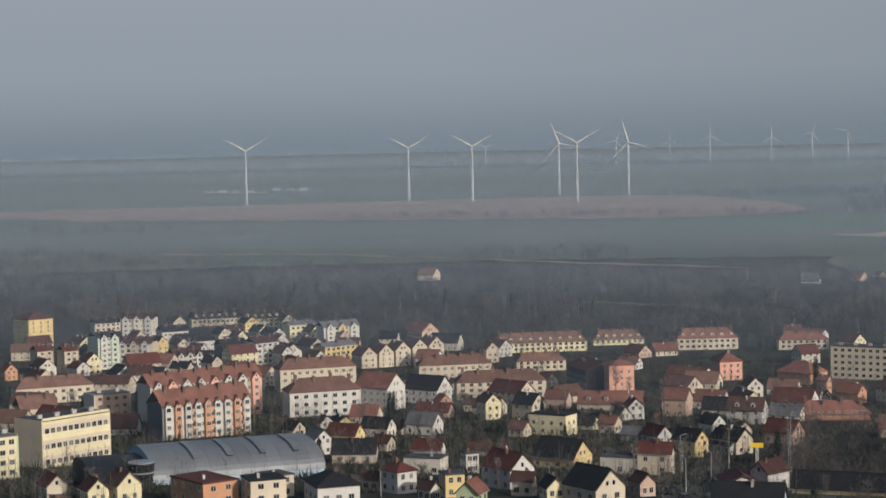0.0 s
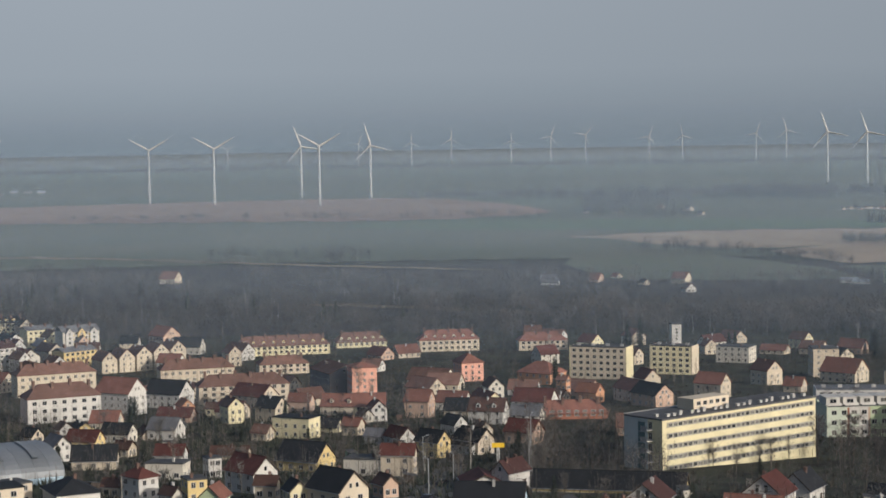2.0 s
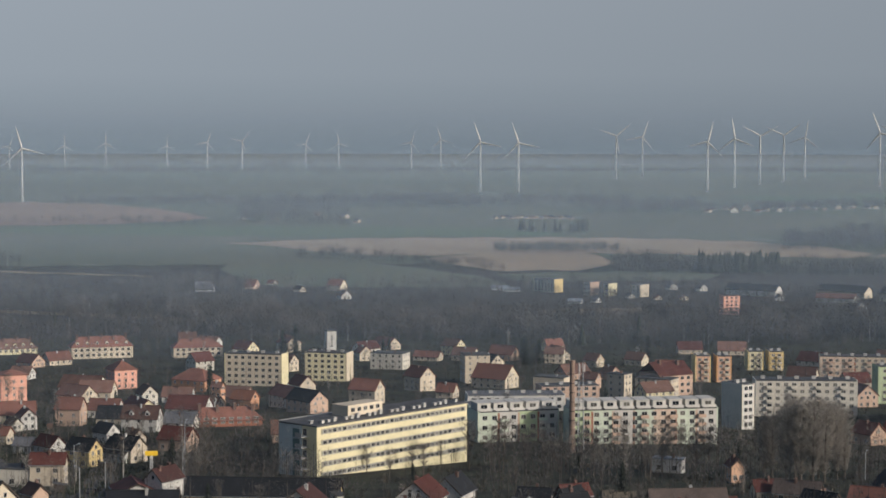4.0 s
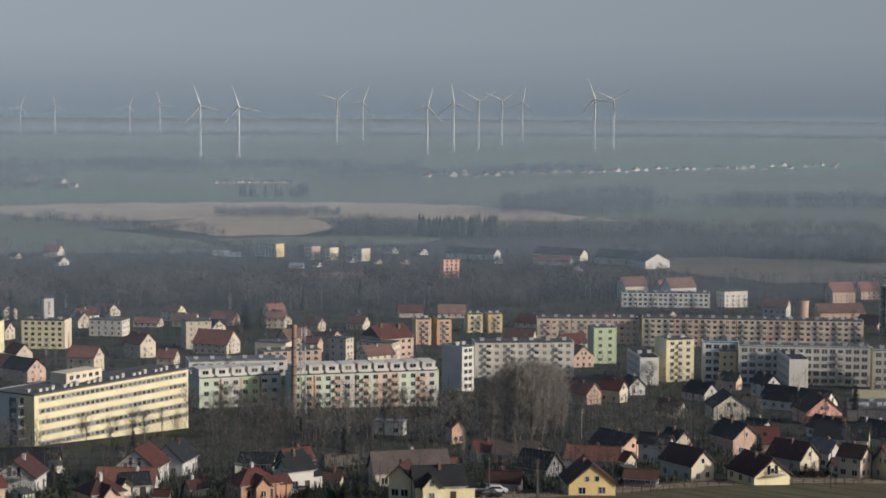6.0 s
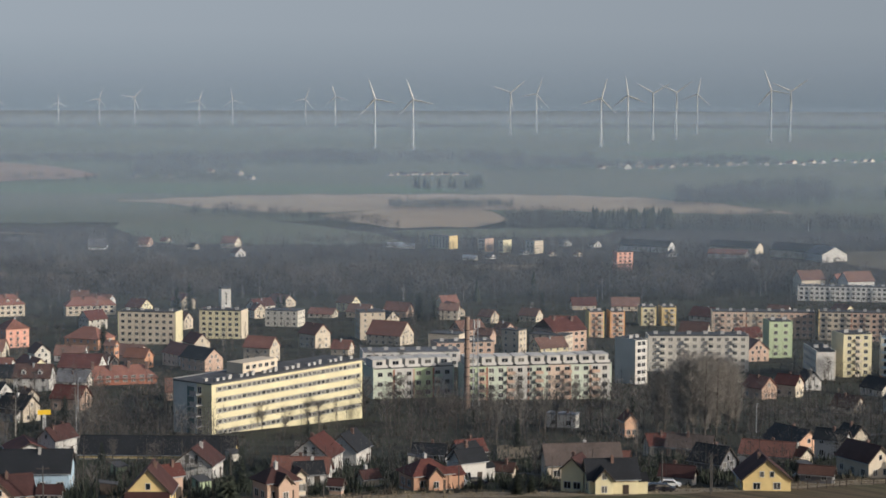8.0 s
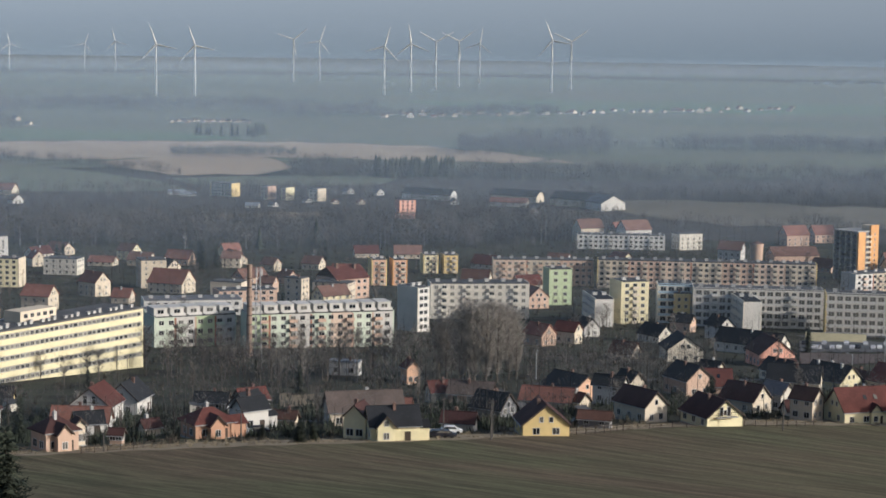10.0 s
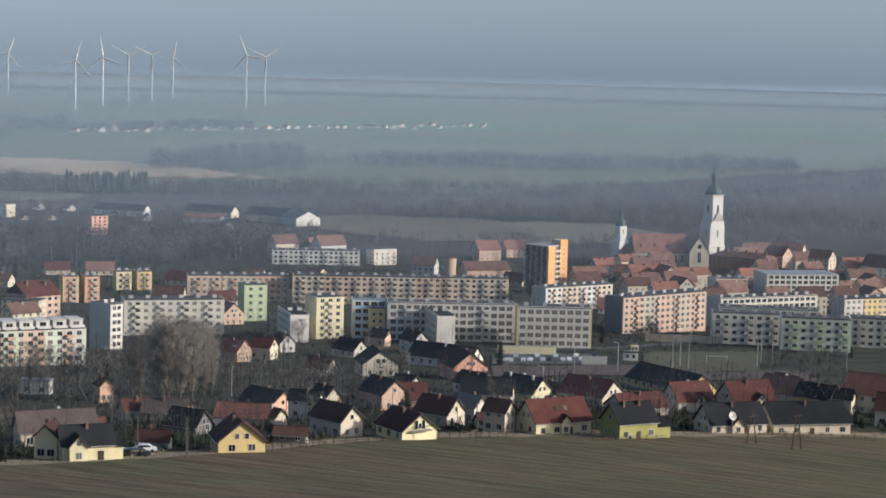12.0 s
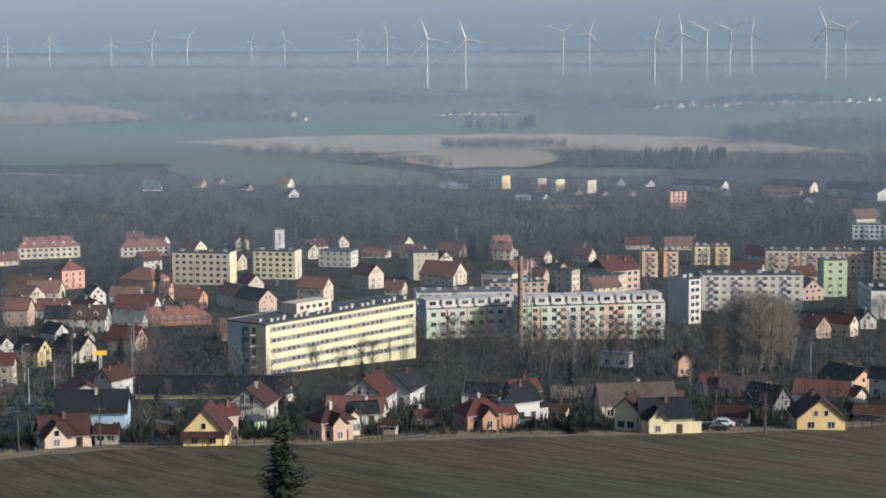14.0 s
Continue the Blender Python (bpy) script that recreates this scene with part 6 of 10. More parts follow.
block(-323.4, 705.8, 52.6, 49.0, 11.0, 5, 'salmon', 'grey', sh=2.83, gables=8, pitched=4, roof='red', accent='pink')
block(-286.7, 624.2, 52.7, 34.3, 11.0, 4, 'white', 'darkgrey', sh=3.00, gables=9, balconies=2, pitched=4.5, roof='red', accent='orange')
house(-235.9, 427.1, 48.9, 5.1, 6.4, 4.51, 2.41, 'cream', 'dark_red', seed=28)
house(-222.3, 422.7, 47.7, 5.2, 5.7, 3.67, 2.45, 'pale_yellow', 'dark_red', seed=29)
house(-216.5, 426.6, 51.9, 6.3, 6.9, 4.59, 2.95, 'pale_yellow', 'brown', seed=30)
house(-192.6, 420.9, 54.6, 9.4, 15.0, 5.80, 0.10, 'orange', 'dark_red', style='flat', seed=31)
house(-177.7, 421.2, 37.9, 8.5, 8.5, 5.77, 0.10, 'cream', 'black', style='flat', seed=32)
block(-333.5, 855.5, 35.3, 36.3, 12.0, 3, 'cream', 'cream', sh=3.22, pitched=4.5, roof='old_red', step=3.4)
block(-276.5, 715.7, 35.1, 28.3, 12.0, 3, 'white', 'white', sh=3.06, pitched=5, roof='old_red', step=3.4)
house(-261.8, 742.8, 69.4, 11.1, 16.6, 9.68, 5.21, 'white', 'red', seed=33)
for i in range(5):
    house(-351.0 + 7.2 * i, 972.0 + 6.4 * i, 44.0, 8.6, 13.0, 7.2 + 0.9 * i, 4.0, 'cream', 'old_red', chim=2, seed=34 + i, note="in a row")
house(-372.8, 1138.4, 53.1, 12.4, 15.5, 6.34, 5.19, 'salmon', 'red', seed=35)
house(-338.8, 1077.8, 87.4, 10.4, 16.7, 4.86, 4.86, 'grey', 'black', seed=36)
block(-285.6, 919.2, 27.3, 36.0, 11.0, 2, 'beige', 'beige', sh=3.18, pitched=4.5, roof='old_red', step=3.4)
block(-228.4, 800.1, 23.9, 37.9, 11.0, 3, 'beige', 'beige', sh=2.35, pitched=4.5, roof='old_red', step=3.4)
block(-254.2, 964.7, 24.8, 25.1, 11.0, 2, 'beige', 'beige', sh=2.25, pitched=4, roof='old_red')
house(-292.6, 1005.8, 41.2, 7.1, 8.8, 7.61, 3.31, 'cream', 'red', seed=37)
block(-282.2, 1071.4, 24.8, 52.2, 11.0, 2, 'pale_yellow', 'pale_yellow', sh=2.35, pitched=5.5, roof='old_red', dormers=9, accent='yellow')
block(-248.4, 1120.8, 22.5, 29.5, 11.0, 2, 'pale_yellow', 'pale_yellow', sh=1.27, pitched=5.5, roof='old_red', dormers=6)
house(-253.6, 779.0, 73.0, 10.6, 17.0, 6.40, 4.99, 'white', 'black', seed=38)
house(-235.4, 741.9, 37.6, 5.7, 7.1, 3.43, 2.68, 'orange', 'orange_red', seed=39)
house(-203.5, 697.8, 41.3, 6.2, 7.7, 6.86, 2.91, 'pale_yellow', 'brown', seed=40)
house(-190.2, 704.8, 65.1, 7.6, 9.5, 5.71, 3.59, 'cream', 'black', seed=41)
house(-162.3, 632.3, 74.4, 7.7, 13.8, 7.08, 0.10, 'pale_yellow', 'black', style='flat', seed=42)
house(-131.4, 521.4, 69.1, 9.5, 13.3, 3.62, 4.47, 'yellow', 'black', seed=43)
house(-129.9, 460.8, 53.7, 7.5, 11.3, 5.56, 3.54, 'white', 'dark_red', seed=44)
house(-152.7, 445.0, 53.9, 5.6, 7.0, 5.71, 2.10, 'white', 'dark_red', style='hip', seed=45)
house(-162.4, 425.3, 35.9, 10.0, 12.4, 4.30, 2.87, 'white', 'black', style='hip', seed=46)
house(-136.1, 434.6, 32.4, 4.6, 5.8, 5.64, 0.10, 'yellow', 'felt', style='flat', seed=47)
house(-125.5, 415.3, -3.2, 5.0, 6.3, 3.14, 2.37, 'green', 'red', seed=48)
house(-151.6, 500.3, 36.9, 3.6, 4.5, 5.64, 0.10, 'white', 'felt', style='flat', seed=49)
house(-223.6, 599.2, 80.5, 6.7, 10.7, 3.07, 3.07, 'yellow', 'dark_red', seed=50)
house(-247.5, 659.9, 40.6, 6.3, 7.9, 2.13, 2.13, 'yellow', 'black', seed=51)
# The dark grey house paints the shaded long side of the pink one.
house(-199.7, 851.5, 33.2, 15.8, 25.3, 10.29, 3.43, 'darkgrey', 'brown', seed=52)
house(-184.4, 834.3, 24.5, 10.9, 10.9, 12.74, 2.07, 'pink', 'red', style='hip', seed=53)
block(-191.8, 1095.1, 17.9, 33.8, 11.0, 2, 'cream', 'cream', sh=2.86, pitched=5.5, roof='red', dormers=6)
block(-139.1, 1100.6, 15.2, 27.4, 11.0, 2, 'beige', 'beige', sh=2.40, pitched=4.5, roof='red')
house(-114.2, 901.4, 62.2, 13.1, 18.3, 5.63, 4.92, 'orange', 'red', style='hip', seed=54)
house(-151.9, 921.1, 29.4, 11.0, 12.1, 9.09, 4.14, 'pink', 'red', style='hip', seed=55)
block(-79.7, 711.9, 12.4, 25.5, 10.0, 2, 'brick_red', 'brick_red', sh=0.80, pitched=4.5, roof='red')
house(-106.3, 687.5, 83.8, 8.4, 12.6, 5.30, 3.96, 'white', 'brown', dormers=2, seed=56)
house(-137.0, 718.3, 80.8, 7.8, 9.3, 6.76, 3.66, 'salmon', 'red', seed=57)
house(-149.9, 702.4, 27.0, 5.7, 7.1, 5.19, 2.68, 'white', 'dark_red', seed=58)
house(-169.7, 733.5, 88.0, 10.1, 15.2, 4.02, 4.02, 'cream', 'red', dormers=2, seed=59)
house(-110.8, 641.0, 49.8, 5.6, 7.0, 4.06, 2.64, 'white', 'black', seed=60)
house(-121.2, 601.1, 46.4, 5.7, 8.6, 3.19, 2.70, 'white', 'dark_red', seed=61)
house(-102.7, 557.6, 60.4, 6.0, 8.4, 5.49, 2.83, 'yellow', 'black', seed=62)
sign_pylon(-79.2, 528.1, 6.9)
barrel_hall(-220.0, 494.3, -53.0, 46, 38, 6.2, 3.4)
house(-57.5, 339.1, -70.4, 6.6, 8.3, 2.73, 2.73, 'rose', 'maroon', wing=(-0.24, 0.5, 1.2), seed=63)
house(-58.1, 376.8, 90.8, 8.8, 13.2, 4.3, 3.40, 'blue', 'black', seed=64)
house(-32.2, 333.5, -2.0, 7.3, 8.1, 3.2, 3.9, 'yellow', 'maroon', canopy=True, seed=65)
house(-30.4, 348.9, -55.0, 3.0, 3.6, 4.58, 1.43, 'salmon', 'dark_red', seed=66)
house(-28.8, 396.3, -11.8, 8.0, 8.8, 3.80, 3.11, 'white', 'maroon', balcony=True, seed=67)
house(-74.1, 466.5, 17.0, 9.5, 11.4, 2.04, 2.04, 'white', 'dark_red', chim=0, seed=68)
house(-67.2, 467.9, -31.8, 5.3, 7.9, 4.53, 2.49, 'white', 'maroon', chim=2, seed=69)
house(-42.2, 456.7, 85.3, 7.1, 35.6, 1.61, 3.35, 'yellow', 'black', chim=0, seed=70)
house(-11.3, 339.3, -60.1, 5.4, 6.2, 3.9, 2.3, 'salmon', 'maroon', style='hip', wing=(-0.05, 0.42, 1.5), seed=71)
house(-7.5, 349.2, 21.2, 1.8, 2.0, 4.23, 0.85, 'cream', 'maroon', chim=0, seed=72)
house(-6.2, 374.3, -77.0, 3.7, 5.1, 2.90, 1.72, 'white', 'black', seed=73)
house(-7.6, 383.5, 79.1, 4.9, 10.9, 2.64, 2.32, 'white', 'red', seed=74)
house(-5.1, 409.7, -17.3, 8.5, 9.3, 4.29, 3.51, 'white', 'dark_red', balcony=True, seed=75)
house(1.6, 431.6, -20.2, 7.2, 9.4, 4.00, 3.27, 'white', 'black', seed=76)
house(15.8, 364.3, -67.5, 6.6, 7.9, 3.36, 2.49, 'terracotta', 'dark_red', style='hip', wing=(-0.02, 0.36, 1.6), annex=3.0, seed=77)
house(24.9, 382.4, -61.7, 4.1, 5.7, 4.59, 1.92, 'white', 'black', annex=2.5, seed=78)
house(27.6, 422.4, -65.7, 4.2, 6.3, 3.91, 1.98, 'white', 'dark_red', seed=79)
house(48.6, 393.8, -85.0, 7.0, 15.2, 3.67, 3.28, 'beige', 'grey_brown', seed=80)
house(49.1, 354.5, -85.9, 6.0, 9.1, 3.56, 2.84, 'pale_yellow', 'black', wing=(-0.22, 0.36, 1.4), annex=2.0, seed=81)
house(43.4, 358.5, -24.9, 4.3, 5.2, 4.69, 2.04, 'pale_yellow', 'maroon', seed=82)
house(80.3, 368.8, -2.3, 9.0, 9.5, 3.10, 3.64, 'yellow', 'maroon', note='wide gable', seed=83)
house(74.5, 455.1, -79.3, 4.5, 6.2, 3.18, 2.09, 'cream', 'dark_red', seed=84)
house(81.0, 450.3, 67.8, 5.1, 10.2, 3.05, 2.40, 'salmon', 'grey_brown', seed=85)
house(108.8, 467.1, 28.9, 9.7, 11.7, 3.11, 3.37, 'peach', 'black', seed=86)
house(98.0, 443.8, 62.5, 6.0, 12.0, 2.12, 2.59, 'cream', 'red', seed=87)
house(75.2, 509.2, 11.6, 3.6, 4.5, 4.83, 1.70, 'peach', 'dark_red', seed=88)
house(55.6, 405.2, 70.2, 4.3, 8.7, 2.86, 2.04, 'salmon', 'red', seed=89)
brick_chimney(38.7, 600.8, 28.6, 0.79)
lattice_mast(41.9, 608.6, 27.5)
block(22.3, 645.1, 16.0, 27.8, 11.0, 3, 'mint', 'mint', sh=3.17, balconies=4, accent='mint', terraces=5, vents=False, sections=('mint', 'white', 'green', 'white'))
block(63.3, 638.1, 8.3, 48.8, 11.0, 4, 'mint', 'mint', sh=2.71, balconies=3, accent='salmon', terraces=9, vents=False, sections=('green', 'mint', 'white', 'mint', 'rose', 'mint', 'white'))
block(98.8, 882.1, 28.6, 17.8, 16.0, 3, 'salmon', 'salmon', sh=2.96, pitched=5, roof='dark_red')
block(50.9, 820.9, 11.5, 24.7, 11.0, 3, 'salmon', 'salmon', sh=2.40)
block(104.7, 704.3, 33.5, 5.8, 11.0, 6, 'white', 'grey', sh=2.59)
block(140.1, 767.5, -2.3, 39.4, 11.0, 5, 'grey', 'grey', sh=2.72, balconies=3)
block(124.6, 960.0, 2.3, 7.6, 11.0, 4, 'peach', 'yellow', sh=3.02, balconies=2, accent='beige')
block(134.8, 959.4, 2.3, 7.2, 11.0, 4, 'peach', 'yellow_orange', sh=3.02, balconies=2, accent='beige')
block(161.0, 1027.8, 0.8, 8.0, 11.0, 3, 'pale_yellow', 'yellow', sh=3.0, balconies=2, accent='beige')
block(171.6, 1027.2, 0.8, 7.6, 11.0, 3, 'yellow', 'yellow', sh=3.0, balconies=2, accent='beige')
block(207.6, 959.0, -8.2, 50.3, 11.0, 4, 'beige', 'beige', sh=3.06, balconies=3, accent='salmon', sections=('rose', 'beige', 'salmon'))
block(189.7, 845.6, 2.4, 10.3, 11.0, 5, 'green', 'green', sh=3.06)
block(-89.7, 933.3, -12.5, 28.2, 11.0, 5, 'cream', 'pale_yellow', sh=2.90)
block(-56.9, 960.9, -14.6, 21.4, 11.0, 5, 'pale_yellow', 'cream', sh=2.61)
tower_house(-66.8, 1142.0, 18.3, 5.6, 11.4)
block(285.0, 935.9, -13.9, 107.1, 11.0, 5, 'beige', 'yellow', sh=2.66, balconies=3, accent='beige', sections=('beige', 'salmon', 'rose', 'beige', 'salmon', 'rose', 'beige'))
block(181.4, 736.5, -1.8, 7.3, 24.0, 4, 'white', 'grey', sh=2.69, roof='black', blank=True)
block(196.2, 746.1, 10.3, 11.7, 11.0, 6, 'pale_yellow', 'pale_yellow', sh=2.68, balconies=2, accent='cream')
block(216.1, 751.4, -13.0, 13.9, 11.0, 5, 'grey', 'grey', sh=2.96, bands=0.9, accent='blue')
block(244.3, 733.6, -14.4, 50.1, 11.0, 5, 'grey', 'grey', sh=2.87, balconies=5, bands=0.8, accent='white')
house(216.8, 743.1, -6.3, 6.2, 3.1, 12.27, 0.10, 'yellow', 'felt', style='flat', seed=90)
block(235.4, 722.0, -6.1, 7.1, 30.0, 4, 'white', 'grey', sh=2.94, roof='black', blank=True)
block(276.3, 704.2, -17.4, 28.7, 11.0, 5, 'grey', 'yellow', sh=2.98, bands=0.9, accent='white')
block(367.1, 910.9, 18.1, 43.3, 11.0, 4, 'white', 'white', sh=2.75, balconies=3, accent='rose', sections=('white', 'cream', 'white', 'cream'))
# The dark grey of this block's end walls has their shade put into it.
block(356.2, 785.6, 21.6, 52.2, 11.0, 6, 'salmon', 'darkgrey', sh=2.65, balconies=4, accent='salmon', sections=('salmon', 'stone', 'salmon', 'stone', 'salmon'))
point_block(385.0, 996.0, -61.0, 16.0, 16.0, 9)
block(464.8, 935.7, -1.4, 18.1, 11.0, 5, 'cream', 'grey', sh=2.56)
block(423.9, 816.9, 8.6, 54.0, 11.0, 5, 'white', 'grey', sh=2.70, bands=0.8)
block(392.3, 750.6, -23.6, 41.6, 11.0, 4, 'grey', 'grey', sh=3.13, balconies=3, bands=0.8, accent='mint')
block(545.9, 1080.1, -50.8, 38.3, 14.0, 5, 'brick_red', 'brick_red', sh=2.54, roof='old_red', pitched=3)
house(172.1, 589.2, -4.3, 11.0, 13.0, 4.4, 3.9, 'ivory', 'black', seed=91)
house(196.5, 576.0, 0.0, 11.0, 14.0, 4.6, 4.3, 'pink', 'maroon', canopy=True, seed=92)
house(123.8, 399.7, 14.7, 8.7, 10.8, 2.97, 3.30, 'pale_yellow', 'maroon', balcony=True, seed=93)
house(110.8, 409.3, 24.9, 6.2, 10.5, 4.21, 2.90, 'cream', 'maroon', seed=94)
house(163.8, 415.4, -80.5, 9.1, 14.5, 3.70, 4.27, 'pale_yellow', 'dark_red', wing=(0.02, 0.16, 0.5), skylights=2, seed=95)
house(177.8, 404.6, -80.5, 8.0, 10.0, 4.29, 3.77, 'olive', 'black', chim=2, annex=4.5, seed=96)
house(211.5, 421.4, -88.7, 9.1, 14.6, 2.95, 4.08, 'cream', 'black', wing=(-0.05, 0.2, 1.0), seed=97)
house(225.9, 476.0, -83.4, 9.2, 11.1, 3.66, 4.33, 'grey', 'dark_red', wing=(0.1, 0.3, 0.4), seed=98)
house(239.1, 468.0, -85.1, 9.8, 12.7, 4.49, 4.60, 'cream', 'dark_red', wing=(0.12, 0.28, 0.6), seed=99)
house(248.4, 535.8, 15.1, 11.8, 28.3, 2.68, 4.03, 'yellow', 'black', seed=100)
church(532.0, 1162.0, -10.6)
field('field', 'wide grey green winter crop on the plain', WHEAT, -50, 50, (1900, 1900), (4970, 4970), 0.4, taper=False)
field('field', 'wooded grassy ridge on the horizon with haze painted in', HAZED_RIDGE, -50, 50, (4730, 4715, 4735), (4968, 4968), 0.25, taper=False)
field('field', 'leaf litter under the woods', FOREST_SOIL, -40, 40, (1240, 1240, 1280, 1350), (1890, 1850, 1790, 2050), 0.4, taper=False)
field('field', 'bare brown field below the wind turbines', BROWN, -31.04, -6.85, (2826, 2768, 2711, 2654, 2615, 2582, 2550, 2559, 2578), (3118, 3111, 3103, 3111, 3130, 3149, 3155, 3135, 3114), 1.00)
field('field', 'pale straw stubble field', STUBBLE, -6.36, 13.60, (2186, 2067, 1996, 2031, 2044, 2039, 2024, 2015, 2010), (2212, 2251, 2273, 2279, 2286, 2274, 2240, 2156, 2042), 1.00)
field('field', 'pale straw stubble field', STUBBLE, -0.61, 4.91, (1936, 1888, 1840, 1796, 1800, 1804, 1808, 1812, 1879), (1992, 2008, 2025, 2040, 2045, 2050, 2054, 2059, 2054), 1.20)
field('field', 'dry fallow meadow behind the old town', MEADOW, 13.30, 24.55, (1490, 1458, 1427, 1395, 1397, 1400, 1403, 1415, 1481), (1570, 1566, 1562, 1558, 1567, 1576, 1584, 1580, 1576), 0.90)
field('field', 'dry fallow meadow above the woods', MEADOW, 14.50, 20.36, (1498, 1492, 1485, 1479, 1472, 1466, 1459, 1453, 1446), (1600, 1599, 1598, 1597, 1596, 1595, 1594, 1593, 1592), 0.90)
field('field', 'bright green winter crop strip', WHEAT, 11.96, 19.97, (1986, 2003, 2019, 2036, 2053, 2070, 2086, 2103, 2120), (2148, 2160, 2172, 2184, 2196, 2208, 2220, 2232, 2244), 1.00)
field('field', 'thin pale grass strip beside a farm track', FALLOW, -26.67, -8.46, (2094, 2072, 2049, 2003, 1940, 1877, 1823, 1781, 1740), (2112, 2090, 2067, 2021, 1958, 1895, 1841, 1798, 1757), 0.90)
field('field', 'grey olive crop below the brown field', OLIVE, -33, -5.2, (2180, 2150, 2100, 2060, 2090), (2570, 2560, 2520, 2500, 2420), 0.70)
field('field', 'lush green crop between the farm tracks', LUSH, -13, 3.5, (2380, 2330, 2300, 2320), (2540, 2520, 2490, 2440), 0.80)
field('field', 'grey olive crop before the far village', OLIVE, 2, 34, (2490, 2500, 2520, 2560), (2690, 2720, 2760, 2800), 0.80)
field('field', 'lush green crop on the far plain', LUSH, 8, 34, (3060, 3100, 3160, 3200), (3420, 3500, 3560, 3600), 0.80)
field('field', 'grey olive crop on the far plain', OLIVE, -33, 9, (3330, 3300, 3280, 3320), (3700, 3750, 3800, 3700), 0.80)
field('field', 'dry grass clearing in the wood', LITTER, -28.62, -24.63, (1446, 1437, 1428, 1419, 1411, 1405, 1409, 1412, 1416), (1592, 1590, 1589, 1587, 1585, 1577, 1541, 1505, 1468), 0.90)
field('field', 'brown green sprouting field with furrows', PLOUGHED, -13.8, 32.2, (150, 150), (318, 321, 326, 332, 333, 331, 331, 334, 338, 342, 346, 351, 358, 367, 381, 398, 415, 426, 434, 440, 449, 458, 467, 477, 485), 0.12, taper=False)
field('verge', 'dry grass verge along the field edge', VERGE, -13.8, 32.2, (317, 319, 325, 330, 331, 329, 329, 332, 336, 341, 345, 349, 356, 366, 379, 397, 413, 425, 432, 439, 447, 456, 466, 476, 484), (329, 332, 337, 343, 344, 342, 342, 345, 349, 353, 357, 362, 369, 378, 392, 409, 426, 437, 445, 451, 460, 469, 478, 488, 496), 0.14, taper=False)
field('field', 'green grey winter crop below the farm track', WHEAT, -6.51, 1.91, (1630, 1626, 1623, 1619, 1616, 1613, 1611, 1613, 1618), (2088, 2077, 2037, 1969, 1902, 1845, 1796, 1748, 1700), 1.10)
field('field', 'green grey winter crop behind the farm houses', WHEAT, 1.43, 7.96, (1674, 1677, 1680, 1683, 1686, 1689, 1692, 1695, 1698), (1764, 1771, 1778, 1784, 1791, 1798, 1805, 1811, 1818), 1.10)
wood('wood', 'dense belt of leafless grey brown trees beyond the town', -31.09, -4.87, (1365, 1320, 1275, 1231, 1210, 1194, 1178), (2050, 1804, 1680, 1601, 1494, 1432, 1390), 3400, 101, (9, 16), fine=52, thick=1.35)
wood('wood', 'dense belt of leafless grey brown trees beyond the town', -6.84, 13.70, (1224, 1207, 1189, 1179, 1174, 1189, 1286), (1336, 1340, 1344, 1348, 1353, 1354, 1342), 3000, 102, (9, 16), fine=52, thick=1.35)
wood('wood', 'leafless woodland behind the old town', 13.31, 28.35, (1290, 1328, 1354, 1354, 1363, 1389, 1416), (1388, 1392, 1394, 1394, 1402, 1426, 1450), 500, 103, (8, 14), fine=52, thick=1.35)
wood('wood', 'leafless woodland on the far slope', 12.64, 28.29, (1546, 1557, 1568, 1570, 1563, 1544, 1507), (1644, 1669, 1693, 1726, 1768, 1832, 1932), 1300, 104, (9, 14))
field('field', 'leaf litter under the far woods', FOREST_SOIL, 17.58, 34.77, (1600, 1600, 1595, 1575, 1545, 1525, 1515, 1510, 1510), (1754, 1873, 1992, 2111, 2229, 2348, 2467, 2585, 2704), 1.10, taper=False)
wood('wood', 'leafless woods on the far slopes', 16.75, 34.77, (1590, 1592, 1590, 1570, 1540, 1520, 1510), (1760, 1847, 2004, 2179, 2354, 2529, 2704), 3900, 105, (7, 12))
wood('wood', 'long dark tree belt across the plain', 4.87, 28.27, (1774, 1774, 1783, 1797, 1832, 1874, 1916), (1822, 1856, 1882, 1905, 1954, 2013, 2072), 1500, 106, (10, 16), mat=PLAIN_TWIG)
wood('wood', 'long dark tree belt across the plain', 9.84, 28.24, (2142, 2189, 2236, 2256, 2247, 2269, 2304), (2230, 2273, 2316, 2350, 2373, 2412, 2458), 1200, 107, (12, 19), mat=PLAIN_TWIG)
wood('wood', 'dark tree belt on the plain', -2.20, 1.06, (2980, 2966, 2952, 2938, 2924, 2910, 2896), (3232, 3222, 3212, 3202, 3192, 3182, 3172), 420, 108, (10, 16), mat=PLAIN_TWIG)
wood('wood', 'dark tree belt on the plain', 9.68, 14.07, (2120, 2114, 2109, 2103, 2097, 2092, 2086), (2376, 2393, 2409, 2426, 2443, 2459, 2476), 800, 109, (9, 15), mat=PLAIN_TWIG)
wood('wood', 'dark tree belt on the plain', -9.58, -5.12, (3122, 3102, 3082, 3062, 3042, 3022, 3002), (3196, 3178, 3161, 3143, 3125, 3108, 3090), 200, 110, (9, 15), mat=PLAIN_TWIG)
wood('wood', 'dark tree belt on the plain', -5.92, -2.80, (2566, 2550, 2534, 2518, 2502, 2486, 2470), (2836, 2840, 2843, 2847, 2851, 2854, 2858), 450, 111, (10, 16), mat=PLAIN_TWIG)
